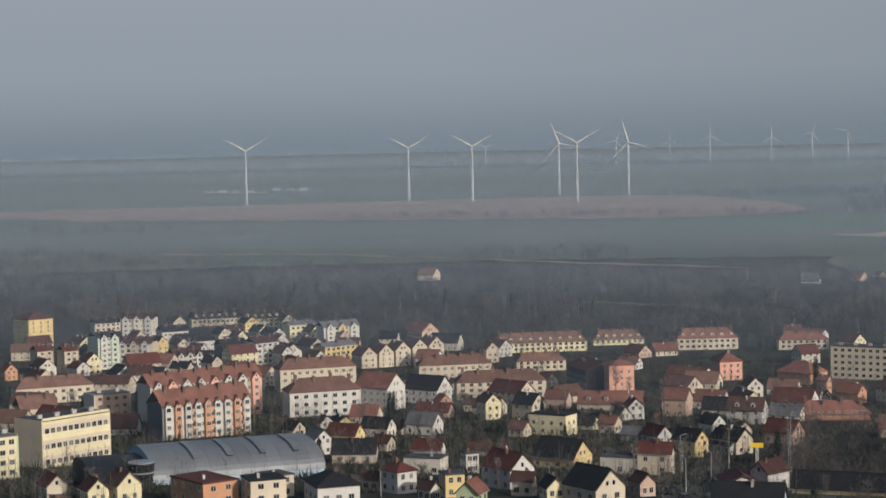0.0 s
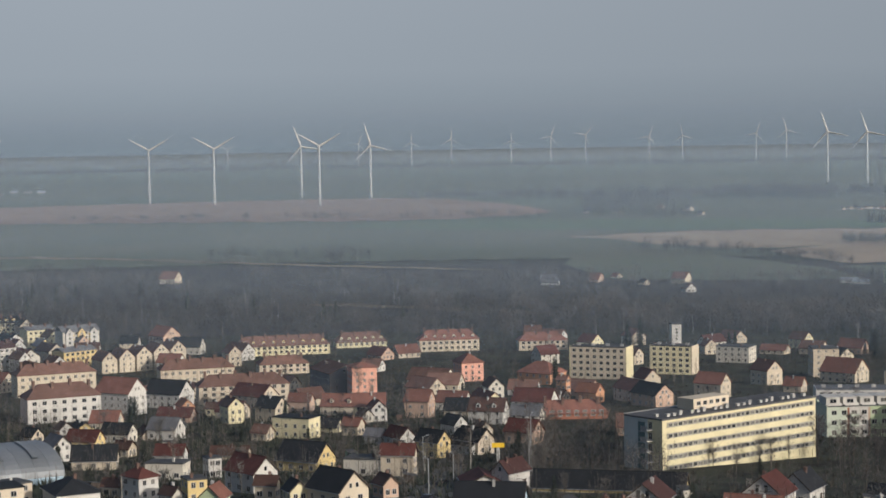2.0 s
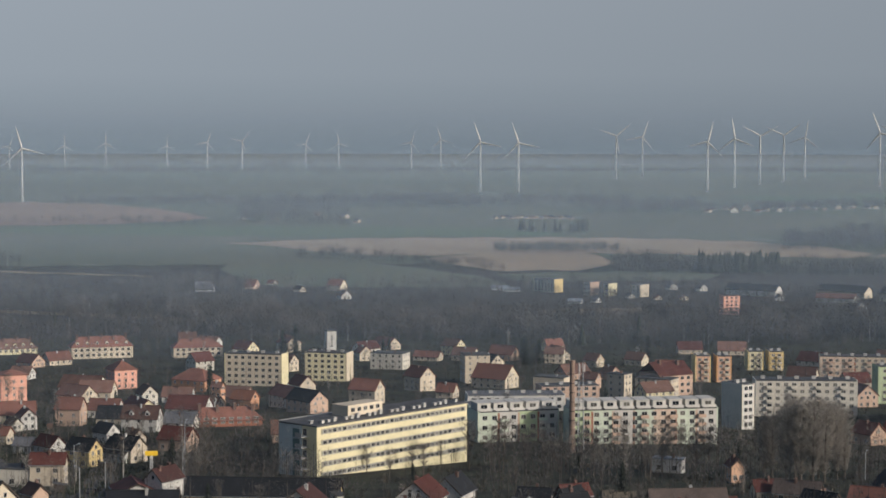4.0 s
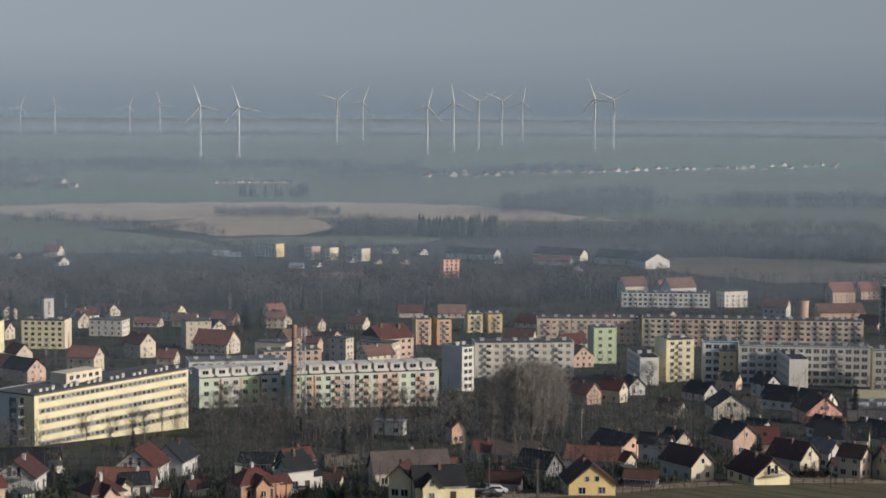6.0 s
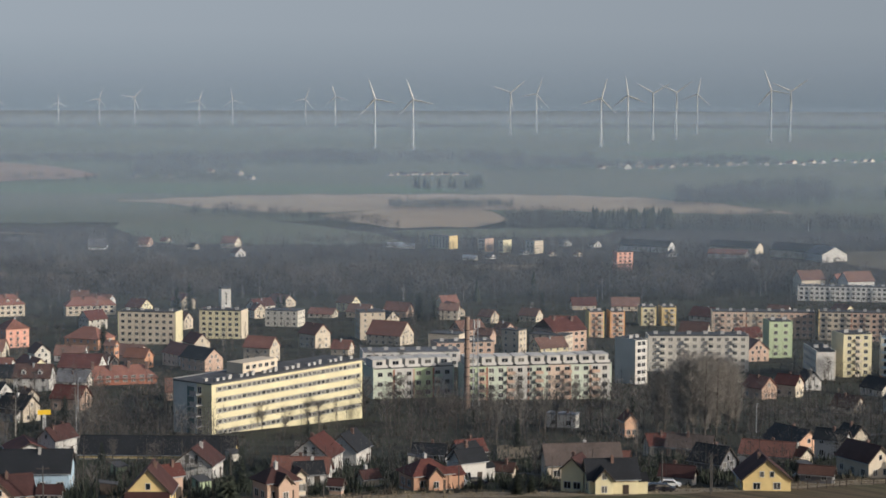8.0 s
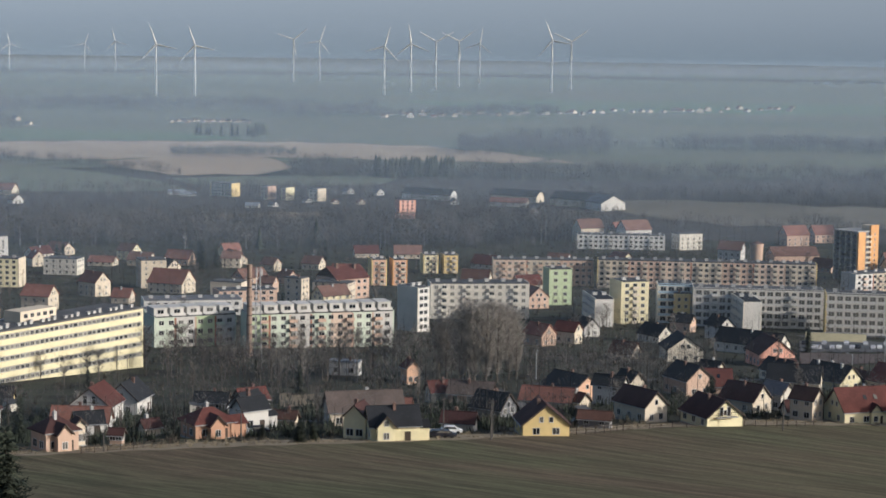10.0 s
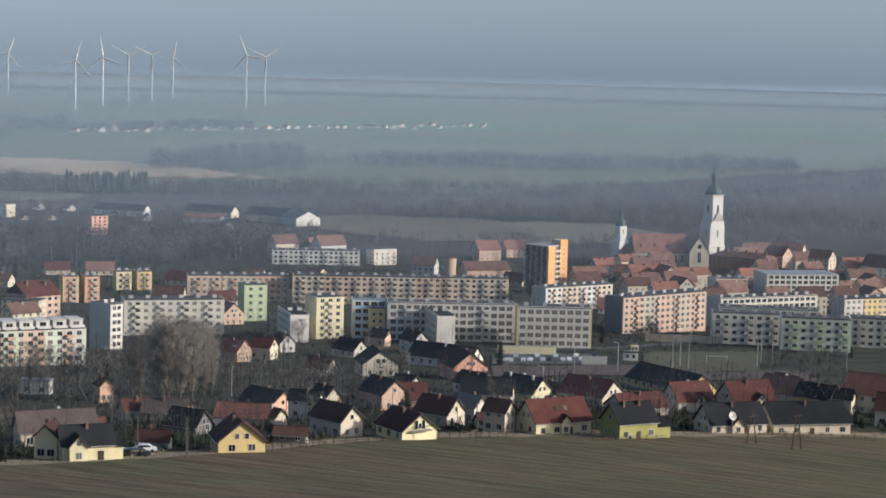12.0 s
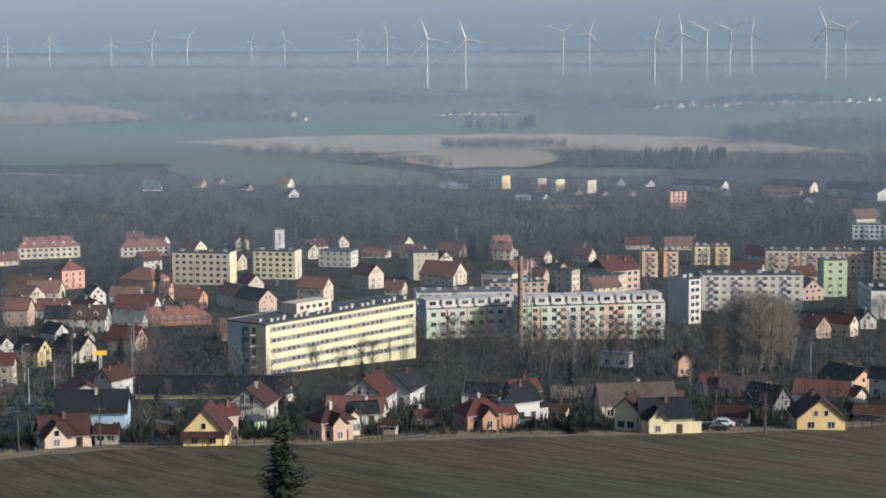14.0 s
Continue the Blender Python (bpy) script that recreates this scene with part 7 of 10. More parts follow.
wood('wood', 'dark tree belt on the plain', -4.96, -0.84, (3056, 3052, 3047, 3043, 3039, 3034, 3030), (3238, 3234, 3229, 3225, 3221, 3216, 3212), 260, 112, (10, 17), mat=PLAIN_TWIG)
wood('wood', 'far tree belt in the haze', 4.23, 12.58, (2740, 2777, 2813, 2850, 2891, 2943, 2994), (2826, 2860, 2895, 2929, 2968, 3016, 3064), 500, 113, (12, 18), mat=PLAIN_TWIG)
wood('wood', 'far tree belt in the haze', -4.96, 7.28, (2862, 2878, 2895, 2920, 2945, 2904, 2864), (2990, 3023, 3057, 3090, 3114, 3046, 2978), 900, 114, (14, 24), mat=PLAIN_TWIG)
wood('wood', 'scrub in the stubble field', 1.41, 5.00, (2048, 2049, 2050, 2051, 2052, 2053, 2054), (2104, 2107, 2109, 2112, 2115, 2117, 2120), 350, 115, (7, 11), mat=PLAIN_TWIG)
wood('wood', 'tall leafless trees beside the stubble field', 4.75, 7.29, (1806, 1805, 1804, 1803, 1802, 1801, 1800), (1850, 1849, 1847, 1846, 1845, 1843, 1842), 120, 116, (16, 24), mat=PLAIN_TWIG)
wood('wood', 'leafless roadside trees', -4.97, 1.74, (1998, 1963, 1927, 1891, 1850, 1809, 1768), (2028, 1995, 1963, 1929, 1886, 1844, 1802), 220, 117, (6, 14), mat=PLAIN_TWIG)
wood('wood', 'scattered field trees', -21.14, -7.01, (2638, 2613, 2588, 2563, 2543, 2537, 2532), (2748, 2720, 2693, 2665, 2642, 2636, 2630), 260, 118, (7, 13), mat=PLAIN_TWIG)
wood('wood', 'far tree belt in the haze', -11.01, -4.84, (3048, 3031, 3015, 2998, 2981, 2965, 2948), (3156, 3144, 3131, 3119, 3107, 3094, 3082), 300, 119, (10, 18), mat=PLAIN_TWIG)
wood('wood', 'roadside trees on the plain', -16.91, -12.17, (1912, 1905, 1898, 1891, 1884, 1877, 1870), (1960, 1953, 1945, 1938, 1931, 1923, 1916), 70, 120, (10, 17), mat=PLAIN_TWIG)
wood('wood', 'leafless trees on the plain', -30.12, -25.21, (2492, 2474, 2457, 2442, 2432, 2421, 2410), (2610, 2591, 2572, 2550, 2525, 2501, 2476), 110, 121, (8, 16), mat=PLAIN_TWIG)
wood('wood', 'small dark conifers on the plain', 2.14, 4.18, (2360, 2361, 2362, 2363, 2363, 2360, 2356), (2392, 2393, 2394, 2395, 2396, 2397, 2398), 22, 122, (14, 20), kind='conifer')
wood('wood', 'dark conifers in the tree belt', 7.30, 9.59, (1780, 1781, 1783, 1784, 1785, 1787, 1788), (1828, 1830, 1831, 1833, 1835, 1836, 1838), 60, 123, (14, 20), kind='conifer')
wood('wood', 'dark conifers among the bare wood', 1.41, 13.70, (1118, 1136, 1154, 1172, 1190, 1247, 1304), (1262, 1278, 1295, 1311, 1328, 1345, 1362), 14, 124, (11, 16), kind='conifer')
wood('wood', 'dark conifers among the bare wood', -30.16, -9.13, (1472, 1441, 1411, 1380, 1342, 1301, 1260), (1956, 1849, 1742, 1635, 1550, 1472, 1394), 22, 125, (10, 15), kind='conifer')
wood('scrub', 'low scrub and young trees before the farms', -31.08, -4.86, (1973, 1791, 1642, 1559, 1494, 1432, 1370), (2250, 2079, 1933, 1839, 1758, 1679, 1600), 4200, 126, (4, 9))
wood('scrub', 'low scrub and young trees before the farms', -6.84, 14.50, (1324, 1321, 1319, 1321, 1325, 1330, 1336), (1588, 1625, 1662, 1683, 1696, 1661, 1548), 3600, 127, (4, 9))
wood('wood', 'leafless trees beside the farms', -9.11, 7.10, (1606, 1561, 1517, 1514, 1512, 1496, 1480), (1694, 1686, 1678, 1677, 1673, 1653, 1632), 420, 128, (6, 13))
field('meadow', 'dry grass strip along the wood', FALLOW, -14.15, -5.18, (1446, 1429, 1413, 1396, 1379, 1359, 1340, 1321, 1302), (1464, 1449, 1434, 1419, 1403, 1385, 1366, 1348, 1330), 0.90)
field('meadow', 'dry grass strip along the wood', FALLOW, -5.17, 0.23, (1812, 1795, 1778, 1761, 1744, 1727, 1710, 1693, 1676), (1886, 1869, 1853, 1836, 1819, 1802, 1786, 1769, 1752), 0.90)
field('meadow', 'dry meadow between scrub and farms', FALLOW, 2.72, 5.99, (1376, 1378, 1381, 1383, 1386, 1388, 1391, 1393, 1396), (1428, 1430, 1431, 1433, 1434, 1436, 1437, 1439, 1440), 0.90)
far_house(-517, 1599, 78, 12.5, 15.0, 5.2, 5.6, 'beige', 'old_red')
far_house(-192, 1576, 82, 6.5, 14.2, 2.7, 2.9, 'white', 'grey')
far_house(-159, 1620, 66, 7.9, 9.4, 3.3, 3.5, 'salmon', 'red')
far_house(-144, 1638, 45, 6.1, 7.3, 2.6, 2.7, 'cream', 'red')
far_house(-158, 1604, 66, 7.2, 8.6, 3.0, 3.2, 'salmon', 'red')
far_house(-117, 1578, 39, 5.9, 8.9, 2.5, 2.7, 'cream', 'black')
far_house(-88, 1594, 63, 10.7, 12.8, 4.5, 4.8, 'cream', 'red')
far_house(-78, 1512, 28, 8.2, 9.0, 3.4, 3.7, 'white', 'old_red')
far_house(-199, 1626, 87, 5.5, 13.3, 2.3, 2.5, 'white', 'grey')
far_house(-271, 2636, 36, 6.0, 7.8, 2.5, 2.7, 'beige', 'grey')
far_house(-227, 2622, 35, 6.4, 8.4, 2.7, 2.9, 'beige', 'grey')
far_house(-137, 2672, 43, 8.6, 11.2, 3.6, 3.9, 'beige', 'grey')
far_house(-116, 2581, 53, 6.3, 8.2, 2.6, 2.8, 'beige', 'grey')
far_house(-178, 2744, 54, 5.8, 7.5, 2.4, 2.6, 'beige', 'red')
far_house(67, 2665, 19, 5.0, 6.5, 2.1, 2.2, 'beige', 'grey')
far_house(76, 2677, 31, 5.0, 6.5, 2.1, 2.2, 'cream', 'old_red')
far_house(84, 2691, 44, 5.0, 6.5, 2.1, 2.2, 'cream', 'black')
far_house(88, 2665, 57, 5.0, 6.5, 2.1, 2.2, 'salmon', 'grey')
far_house(97, 2676, 20, 5.0, 6.5, 2.1, 2.2, 'beige', 'old_red')
far_house(102, 2690, 33, 5.0, 6.5, 2.1, 2.2, 'cream', 'black')
far_house(109, 2664, 46, 5.0, 6.5, 2.1, 2.2, 'beige', 'grey')
far_house(118, 2675, 58, 5.0, 6.5, 2.1, 2.2, 'salmon', 'old_red')
far_house(123, 2689, 21, 5.0, 6.5, 2.1, 2.2, 'cream', 'black')
far_house(130, 2661, 34, 5.0, 6.5, 2.1, 2.2, 'cream', 'grey')
far_house(135, 2675, 47, 5.0, 6.5, 2.1, 2.2, 'cream', 'old_red')
far_house(144, 2688, 60, 5.0, 6.5, 2.1, 2.2, 'salmon', 'black')
far_house(151, 2660, 23, 5.0, 6.5, 2.1, 2.2, 'beige', 'grey')
far_house(156, 2673, 36, 5.0, 6.5, 2.1, 2.2, 'cream', 'old_red')
far_house(165, 2687, 48, 5.0, 6.5, 2.1, 2.2, 'cream', 'black')
far_house(168, 2659, 61, 5.0, 6.5, 2.1, 2.2, 'salmon', 'grey')
far_house(374, 2821, 47, 6.9, 9.0, 2.9, 3.1, 'beige', 'old_red')
far_house(393, 2889, 53, 5.4, 7.1, 2.3, 2.4, 'cream', 'old_red')
far_house(409, 2891, 21, 7.3, 9.5, 3.1, 3.3, 'beige', 'old_red')
far_house(412, 2824, -3, 9.8, 12.7, 4.1, 4.4, 'grey', 'red')
far_house(437, 2871, -8, 12.2, 15.8, 5.1, 5.5, 'beige', 'old_red')
far_house(447, 2829, 58, 5.2, 6.7, 2.2, 2.3, 'cream', 'red')
far_house(463, 2859, 39, 7.4, 9.6, 3.1, 3.3, 'beige', 'red')
far_house(480, 2846, 2, 7.0, 9.1, 2.9, 3.1, 'cream', 'old_red')
far_house(499, 2928, 40, 6.3, 8.2, 2.6, 2.8, 'cream', 'old_red')
far_house(509, 2906, 3, 8.6, 11.1, 3.6, 3.9, 'cream', 'brown')
far_house(533, 2930, 15, 8.6, 11.1, 3.6, 3.9, 'cream', 'old_red')
far_house(541, 2900, 48, 5.5, 7.1, 2.3, 2.5, 'grey', 'grey')
far_house(554, 2891, 6, 5.5, 7.2, 2.3, 2.5, 'beige', 'red')
far_house(579, 2921, 6, 9.0, 11.7, 3.8, 4.1, 'beige', 'grey')
far_house(588, 2913, 55, 5.0, 6.5, 2.1, 2.2, 'cream', 'grey')
far_house(605, 2942, 12, 8.6, 11.2, 3.6, 3.9, 'beige', 'grey')
far_house(626, 2932, 44, 5.3, 6.9, 2.2, 2.4, 'cream', 'grey')
far_house(635, 2920, -9, 7.2, 9.4, 3.0, 3.3, 'cream', 'brown')
far_house(659, 2945, 29, 5.2, 6.7, 2.2, 2.3, 'grey', 'old_red')
far_house(675, 2958, 51, 5.0, 6.5, 2.1, 2.2, 'grey', 'red')
far_house(682, 2956, 26, 8.1, 10.5, 3.4, 3.6, 'beige', 'red')
far_house(690, 2924, 13, 5.4, 7.0, 2.3, 2.4, 'grey', 'old_red')
far_house(717, 2977, 30, 7.8, 10.1, 3.3, 3.5, 'cream', 'brown')
far_house(732, 2973, 7, 7.1, 9.3, 3.0, 3.2, 'grey', 'grey')
far_house(762, 3019, 21, 7.0, 9.2, 3.0, 3.2, 'grey', 'red')
far_house(779, 3031, 41, 5.0, 6.5, 2.1, 2.2, 'cream', 'grey')
far_house(783, 2985, 35, 5.7, 7.4, 2.4, 2.6, 'cream', 'grey')
far_house(802, 3001, 26, 6.9, 9.0, 2.9, 3.1, 'cream', 'grey')
far_house(814, 3000, 17, 7.3, 9.5, 3.1, 3.3, 'cream', 'grey')
far_house(838, 2999, 9, 6.1, 7.9, 2.6, 2.7, 'cream', 'grey')
far_house(863, 3029, 51, 8.4, 10.9, 3.5, 3.8, 'beige', 'brown')
far_house(872, 3023, 50, 7.8, 10.1, 3.3, 3.5, 'beige', 'red')
far_house(884, 3011, 49, 6.9, 9.0, 2.9, 3.1, 'grey', 'red')
far_house(894, 2991, -15, 11.2, 14.5, 4.7, 5.0, 'cream', 'grey')
far_house(923, 3047, -4, 9.6, 12.5, 4.0, 4.3, 'beige', 'red')
far_house(930, 2999, -8, 6.3, 8.2, 2.6, 2.8, 'cream', 'red')
far_house(969, 3090, 7, 7.0, 9.0, 2.9, 3.1, 'cream', 'old_red')
far_house(996, 3111, 8, 8.3, 10.7, 3.5, 3.7, 'cream', 'red')
far_house(979, 3019, 20, 7.3, 9.5, 3.1, 3.3, 'grey', 'old_red')
far_house(1018, 3072, 18, 5.9, 7.7, 2.5, 2.7, 'cream', 'old_red')
far_house(1046, 3107, 38, 6.3, 8.1, 2.6, 2.8, 'cream', 'red')
far_house(1057, 3103, 21, 7.1, 9.3, 3.0, 3.2, 'beige', 'red')
far_house(1057, 3044, 43, 6.0, 7.8, 2.5, 2.7, 'beige', 'old_red')
far_house(1096, 3142, 42, 6.0, 7.8, 2.5, 2.7, 'beige', 'red')
far_house(1566, 4327, 50, 6.4, 15.9, 2.7, 2.9, 'cream', 'grey')
far_house(1583, 4300, 50, 6.3, 15.8, 2.7, 2.8, 'beige', 'metal')
far_house(1599, 4273, 49, 6.3, 15.7, 2.6, 2.8, 'cream', 'grey')
far_house(1660, 4365, 49, 6.4, 16.1, 2.7, 2.9, 'beige', 'metal')
far_house(1676, 4337, 49, 6.4, 16.0, 2.7, 2.9, 'beige', 'grey')
far_house(1692, 4310, 49, 6.4, 16.0, 2.7, 2.9, 'cream', 'metal')
far_house(1755, 4401, 48, 6.5, 16.3, 2.7, 2.9, 'cream', 'grey')
far_house(1771, 4373, 48, 6.5, 16.3, 2.7, 2.9, 'beige', 'metal')
far_house(1787, 4345, 48, 6.5, 16.2, 2.7, 2.9, 'beige', 'grey')
far_house(-1485, 3304, 99, 5.4, 13.5, 2.3, 2.4, 'cream', 'grey')
far_house(-1456, 3299, 99, 5.4, 13.5, 2.3, 2.4, 'beige', 'metal')
far_house(-1428, 3296, 98, 5.4, 13.4, 2.3, 2.4, 'cream', 'grey')
far_house(-1400, 3293, 98, 5.4, 13.4, 2.2, 2.4, 'beige', 'metal')
far_house(-1373, 3289, 98, 5.3, 13.3, 2.2, 2.4, 'beige', 'grey')
far_house(-1381, 3374, 97, 5.5, 13.6, 2.3, 2.5, 'beige', 'metal')
far_house(-1353, 3371, 97, 5.4, 13.6, 2.3, 2.4, 'cream', 'grey')
far_house(-1325, 3367, 96, 5.4, 13.5, 2.3, 2.4, 'beige', 'metal')
# Grey fronts paint the shaded sides, coloured end walls the sunlit ones.
block(82.2, 1581.1, -45.0, 22.4, 10.0, 4, 'grey', 'yellow', sh=2.46, vents=False)
block(114.3, 1550.1, -46.2, 7.7, 10.0, 3, 'grey', 'salmon', sh=3.22, vents=False)
block(129.0, 1541.9, -46.8, 4.6, 10.0, 3, 'grey', 'pale_yellow', sh=3.06, vents=False)
block(151.1, 1533.6, -47.6, 9.9, 10.0, 3, 'grey', 'cream', sh=3.04, vents=False)
block(200.4, 1391.9, 11.8, 12.0, 9.0, 5, 'pink', 'pink', sh=2.52, vents=False)
far_house(183, 1600, 23, 6.9, 8.3, 2.9, 3.1, 'white', 'grey')
far_house(206, 1589, 23, 6.9, 8.2, 2.9, 3.1, 'white', 'grey')
far_house(142, 1521, 25, 5.0, 6.0, 2.1, 2.2, 'white', 'grey')
far_house(97, 1475, 66, 5.0, 10.0, 2.1, 2.2, 'white', 'metal')
far_house(162, 1507, 14, 5.0, 6.0, 2.1, 2.2, 'beige', 'old_red')
far_house(182, 1505, 13, 5.1, 6.2, 2.2, 2.3, 'beige', 'old_red')
far_house(113, 1484, 36, 5.0, 6.0, 2.1, 2.2, 'white', 'grey')
far_house(53, 1581, 78, 5.0, 12.5, 2.1, 2.2, 'white', 'metal')
far_house(44, 1593, 78, 5.0, 12.5, 2.1, 2.2, 'white', 'metal')
long_shed(242, 1549, 53, 43.6, 12.5, 5.1, 4.2, 'white', 'black')
long_shed(310, 1532, 51, 40.4, 13.5, 5.4, 4.4, 'cream', 'black')
long_shed(351, 1484, 47, 46.7, 15.6, 6.4, 5.2, 'cream', 'black')
long_shed(295, 1489, 64, 29.1, 9.7, 3.8, 3.1, 'white', 'red')
long_shed(363, 1458, 16, 25.0, 20.9, 6.5, 5.3, 'white', 'grey')
far_house(300, 1425, 3, 7.0, 9.1, 3.0, 3.2, 'white', 'grey')
far_house(254, 1503, 5, 6.0, 7.8, 2.5, 2.7, 'white', 'grey')
house(-206.8, 630.8, 78.2, 7.4, 10.4, 4.01, 3.48, 'white', 'grey', style='gable', seed=129)
house(-226.7, 704.4, 87.8, 8.1, 12.9, 2.72, 2.94, 'salmon', 'dark_red', style='gable', seed=130)
house(-176.4, 541.9, 90.1, 5.5, 8.2, 3.44, 2.59, 'white', 'dark_red', style='gable', seed=131)
house(-163.3, 498.8, 88.1, 6.5, 10.4, 4.75, 0.10, 'grey', 'felt', style='flat', seed=132)
house(-163.1, 557.0, 91.3, 6.1, 10.9, 1.91, 2.07, 'beige', 'brown', style='gable', seed=133)
house(-217.2, 558.2, 46.3, 6.2, 8.1, 5.03, 2.94, 'white', 'grey', style='gable', seed=134)
house(-195.6, 531.8, 102.6, 7.8, 12.5, 3.31, 3.59, 'cream', 'black', style='gable', seed=135)
house(-101.0, 429.4, 53.2, 8.6, 11.2, 3.69, 4.00, 'cream', 'black', style='gable', seed=136)
house(-110.6, 505.3, 82.3, 7.2, 10.9, 4.82, 0.10, 'grey', 'felt', style='flat', seed=137)
house(-101.8, 503.2, 89.2, 5.0, 8.7, 6.15, 2.36, 'beige', 'dark_red', style='gable', seed=138)
house(-94.2, 572.7, 49.3, 7.5, 10.5, 3.26, 3.51, 'white', 'black', style='gable', seed=139)
house(-94.8, 704.9, 82.7, 7.9, 11.1, 2.73, 2.96, 'grey', 'grey', style='gable', seed=140)
house(-82.9, 608.0, 67.8, 7.1, 10.0, 4.24, 3.36, 'salmon', 'dark_red', style='gable', seed=141)
house(-123.7, 813.6, 28.6, 6.7, 8.1, 5.61, 3.16, 'grey', 'brown', style='gable', seed=142)
house(-162.3, 880.7, 75.4, 12.4, 18.6, 4.30, 4.65, 'grey', 'brown', style='gable', seed=143)
house(-80.3, 790.9, 64.3, 6.6, 8.3, 4.69, 3.09, 'orange', 'orange_red', style='gable', seed=144)
house(-130.8, 757.0, 79.8, 9.0, 11.7, 3.45, 3.74, 'grey', 'red', style='gable', seed=145)
house(-94.6, 799.1, 58.2, 5.7, 7.8, 2.26, 2.45, 'cream', 'brown', style='gable', seed=146)
house(-220.1, 621.5, 78.9, 6.3, 10.2, 3.58, 2.97, 'grey', 'black', style='gable', seed=147)
house(-199.9, 569.3, 71.9, 4.2, 5.7, 2.95, 1.95, 'cream', 'brown', style='gable', seed=148)
house(-190.1, 748.6, 84.2, 6.0, 9.0, 4.56, 2.81, 'salmon', 'red', style='gable', seed=149)
house(-145.1, 641.4, 72.7, 4.8, 6.2, 3.67, 2.25, 'beige', 'red', style='gable', seed=150)
house(-129.8, 605.5, 74.4, 4.3, 6.0, 3.02, 2.03, 'white', 'grey', style='gable', seed=151)
house(-156.7, 653.7, 78.5, 5.4, 8.6, 2.33, 2.52, 'pale_yellow', 'black', style='gable', seed=152)
house(-100.2, 632.1, 39.0, 5.1, 6.2, 2.76, 2.42, 'cream', 'brown', style='gable', seed=153)
house(-214.2, 632.4, 38.7, 5.1, 6.1, 2.15, 2.33, 'beige', 'brown', style='gable', seed=154)
house(-171.2, 622.5, 70.4, 4.6, 6.0, 3.06, 2.19, 'beige', 'old_red', style='gable', seed=155)
house(-220.6, 732.4, 86.8, 4.1, 5.7, 3.34, 1.90, 'pale_yellow', 'brown', style='gable', seed=156)
house(-153.3, 696.6, 42.4, 4.2, 5.1, 2.85, 1.99, 'grey', 'brown', style='gable', seed=157)
house(-252.0, 654.5, 41.1, 4.5, 5.4, 2.63, 2.12, 'white', 'brown', style='gable', seed=158)
house(-250.6, 621.4, 62.0, 5.2, 6.2, 3.00, 2.42, 'beige', 'black', style='gable', seed=159)
house(-180.5, 434.8, 52.5, 6.2, 7.4, 5.56, 0.10, 'beige', 'felt', style='flat', seed=160)
house(-160.6, 448.6, 83.4, 3.3, 4.5, 3.31, 1.53, 'beige', 'brown', style='gable', seed=161)
house(-137.2, 420.8, 58.1, 3.1, 4.1, 3.37, 1.48, 'grey', 'brown', style='gable', seed=162)
house(-111.2, 431.0, 34.5, 4.3, 5.1, 3.20, 2.01, 'pale_yellow', 'black', style='gable', seed=163)
house(-119.8, 438.4, 87.3, 3.6, 5.0, 3.92, 1.71, 'beige', 'brown', style='gable', seed=164)
house(-92.5, 441.5, 41.8, 4.0, 4.8, 3.67, 1.88, 'salmon', 'brown', style='gable', seed=165)
house(-64.6, 884.1, 34.2, 8.0, 10.4, 4.35, 3.74, 'beige', 'dark_red', style='gable', seed=166)
house(-61.8, 817.4, 69.3, 7.7, 10.7, 2.82, 3.06, 'cream', 'red', style='gable', seed=167)
house(-33.0, 822.1, 62.3, 8.4, 12.6, 6.31, 3.94, 'beige', 'red', style='gable', seed=168)
house(-99.0, 795.1, 80.0, 7.3, 11.8, 2.66, 2.88, 'white', 'brown', style='gable', seed=169)
house(-94.6, 817.3, 64.3, 3.5, 4.8, 7.76, 1.65, 'orange', 'old_red', style='gable', seed=170)
house(-82.2, 800.8, 66.2, 6.4, 8.9, 3.93, 3.03, 'salmon', 'orange_red', style='gable', seed=171)
house(-94.5, 700.8, 77.7, 6.9, 11.0, 2.52, 2.73, 'grey', 'grey', style='gable', seed=172)
house(-85.5, 629.9, 67.7, 7.2, 10.1, 2.83, 3.07, 'salmon', 'dark_red', style='gable', seed=173)
house(-92.9, 572.4, 54.2, 6.9, 9.7, 4.55, 3.24, 'beige', 'black', style='gable', seed=174)
house(0.8, 854.7, 68.7, 7.0, 8.0, 3.19, 3.28, 'beige', 'red', style='gable', seed=175)
house(-11.9, 899.2, 40.8, 8.9, 11.6, 7.03, 4.18, 'beige', 'red', style='gable', seed=176)
house(14.2, 950.1, 9.1, 12.1, 14.6, 13.70, 0.10, 'beige', 'felt', style='flat', seed=177)
house(23.1, 917.8, 58.6, 12.9, 18.0, 5.26, 5.70, 'cream', 'red', style='gable', seed=178)
house(47.8, 883.5, 66.9, 9.1, 14.6, 7.73, 0.10, 'beige', 'felt', style='flat', seed=179)
house(67.8, 917.9, 58.1, 5.7, 7.9, 4.85, 2.69, 'salmon', 'old_red', style='gable', seed=180)
house(75.3, 851.7, 52.5, 6.4, 8.8, 11.11, 0.10, 'beige', 'felt', style='flat', seed=181)
house(93.6, 870.5, 63.9, 9.9, 16.8, 8.13, 0.10, 'beige', 'felt', style='flat', seed=182)
house(-9.6, 1076.8, 70.5, 9.4, 14.1, 2.41, 2.61, 'cream', 'red', style='gable', seed=183)
house(10.8, 1076.6, 64.4, 8.7, 13.0, 3.44, 3.73, 'beige', 'old_red', style='gable', seed=184)
house(31.8, 1078.7, 63.3, 9.3, 13.9, 3.88, 4.20, 'salmon', 'red', style='gable', seed=185)
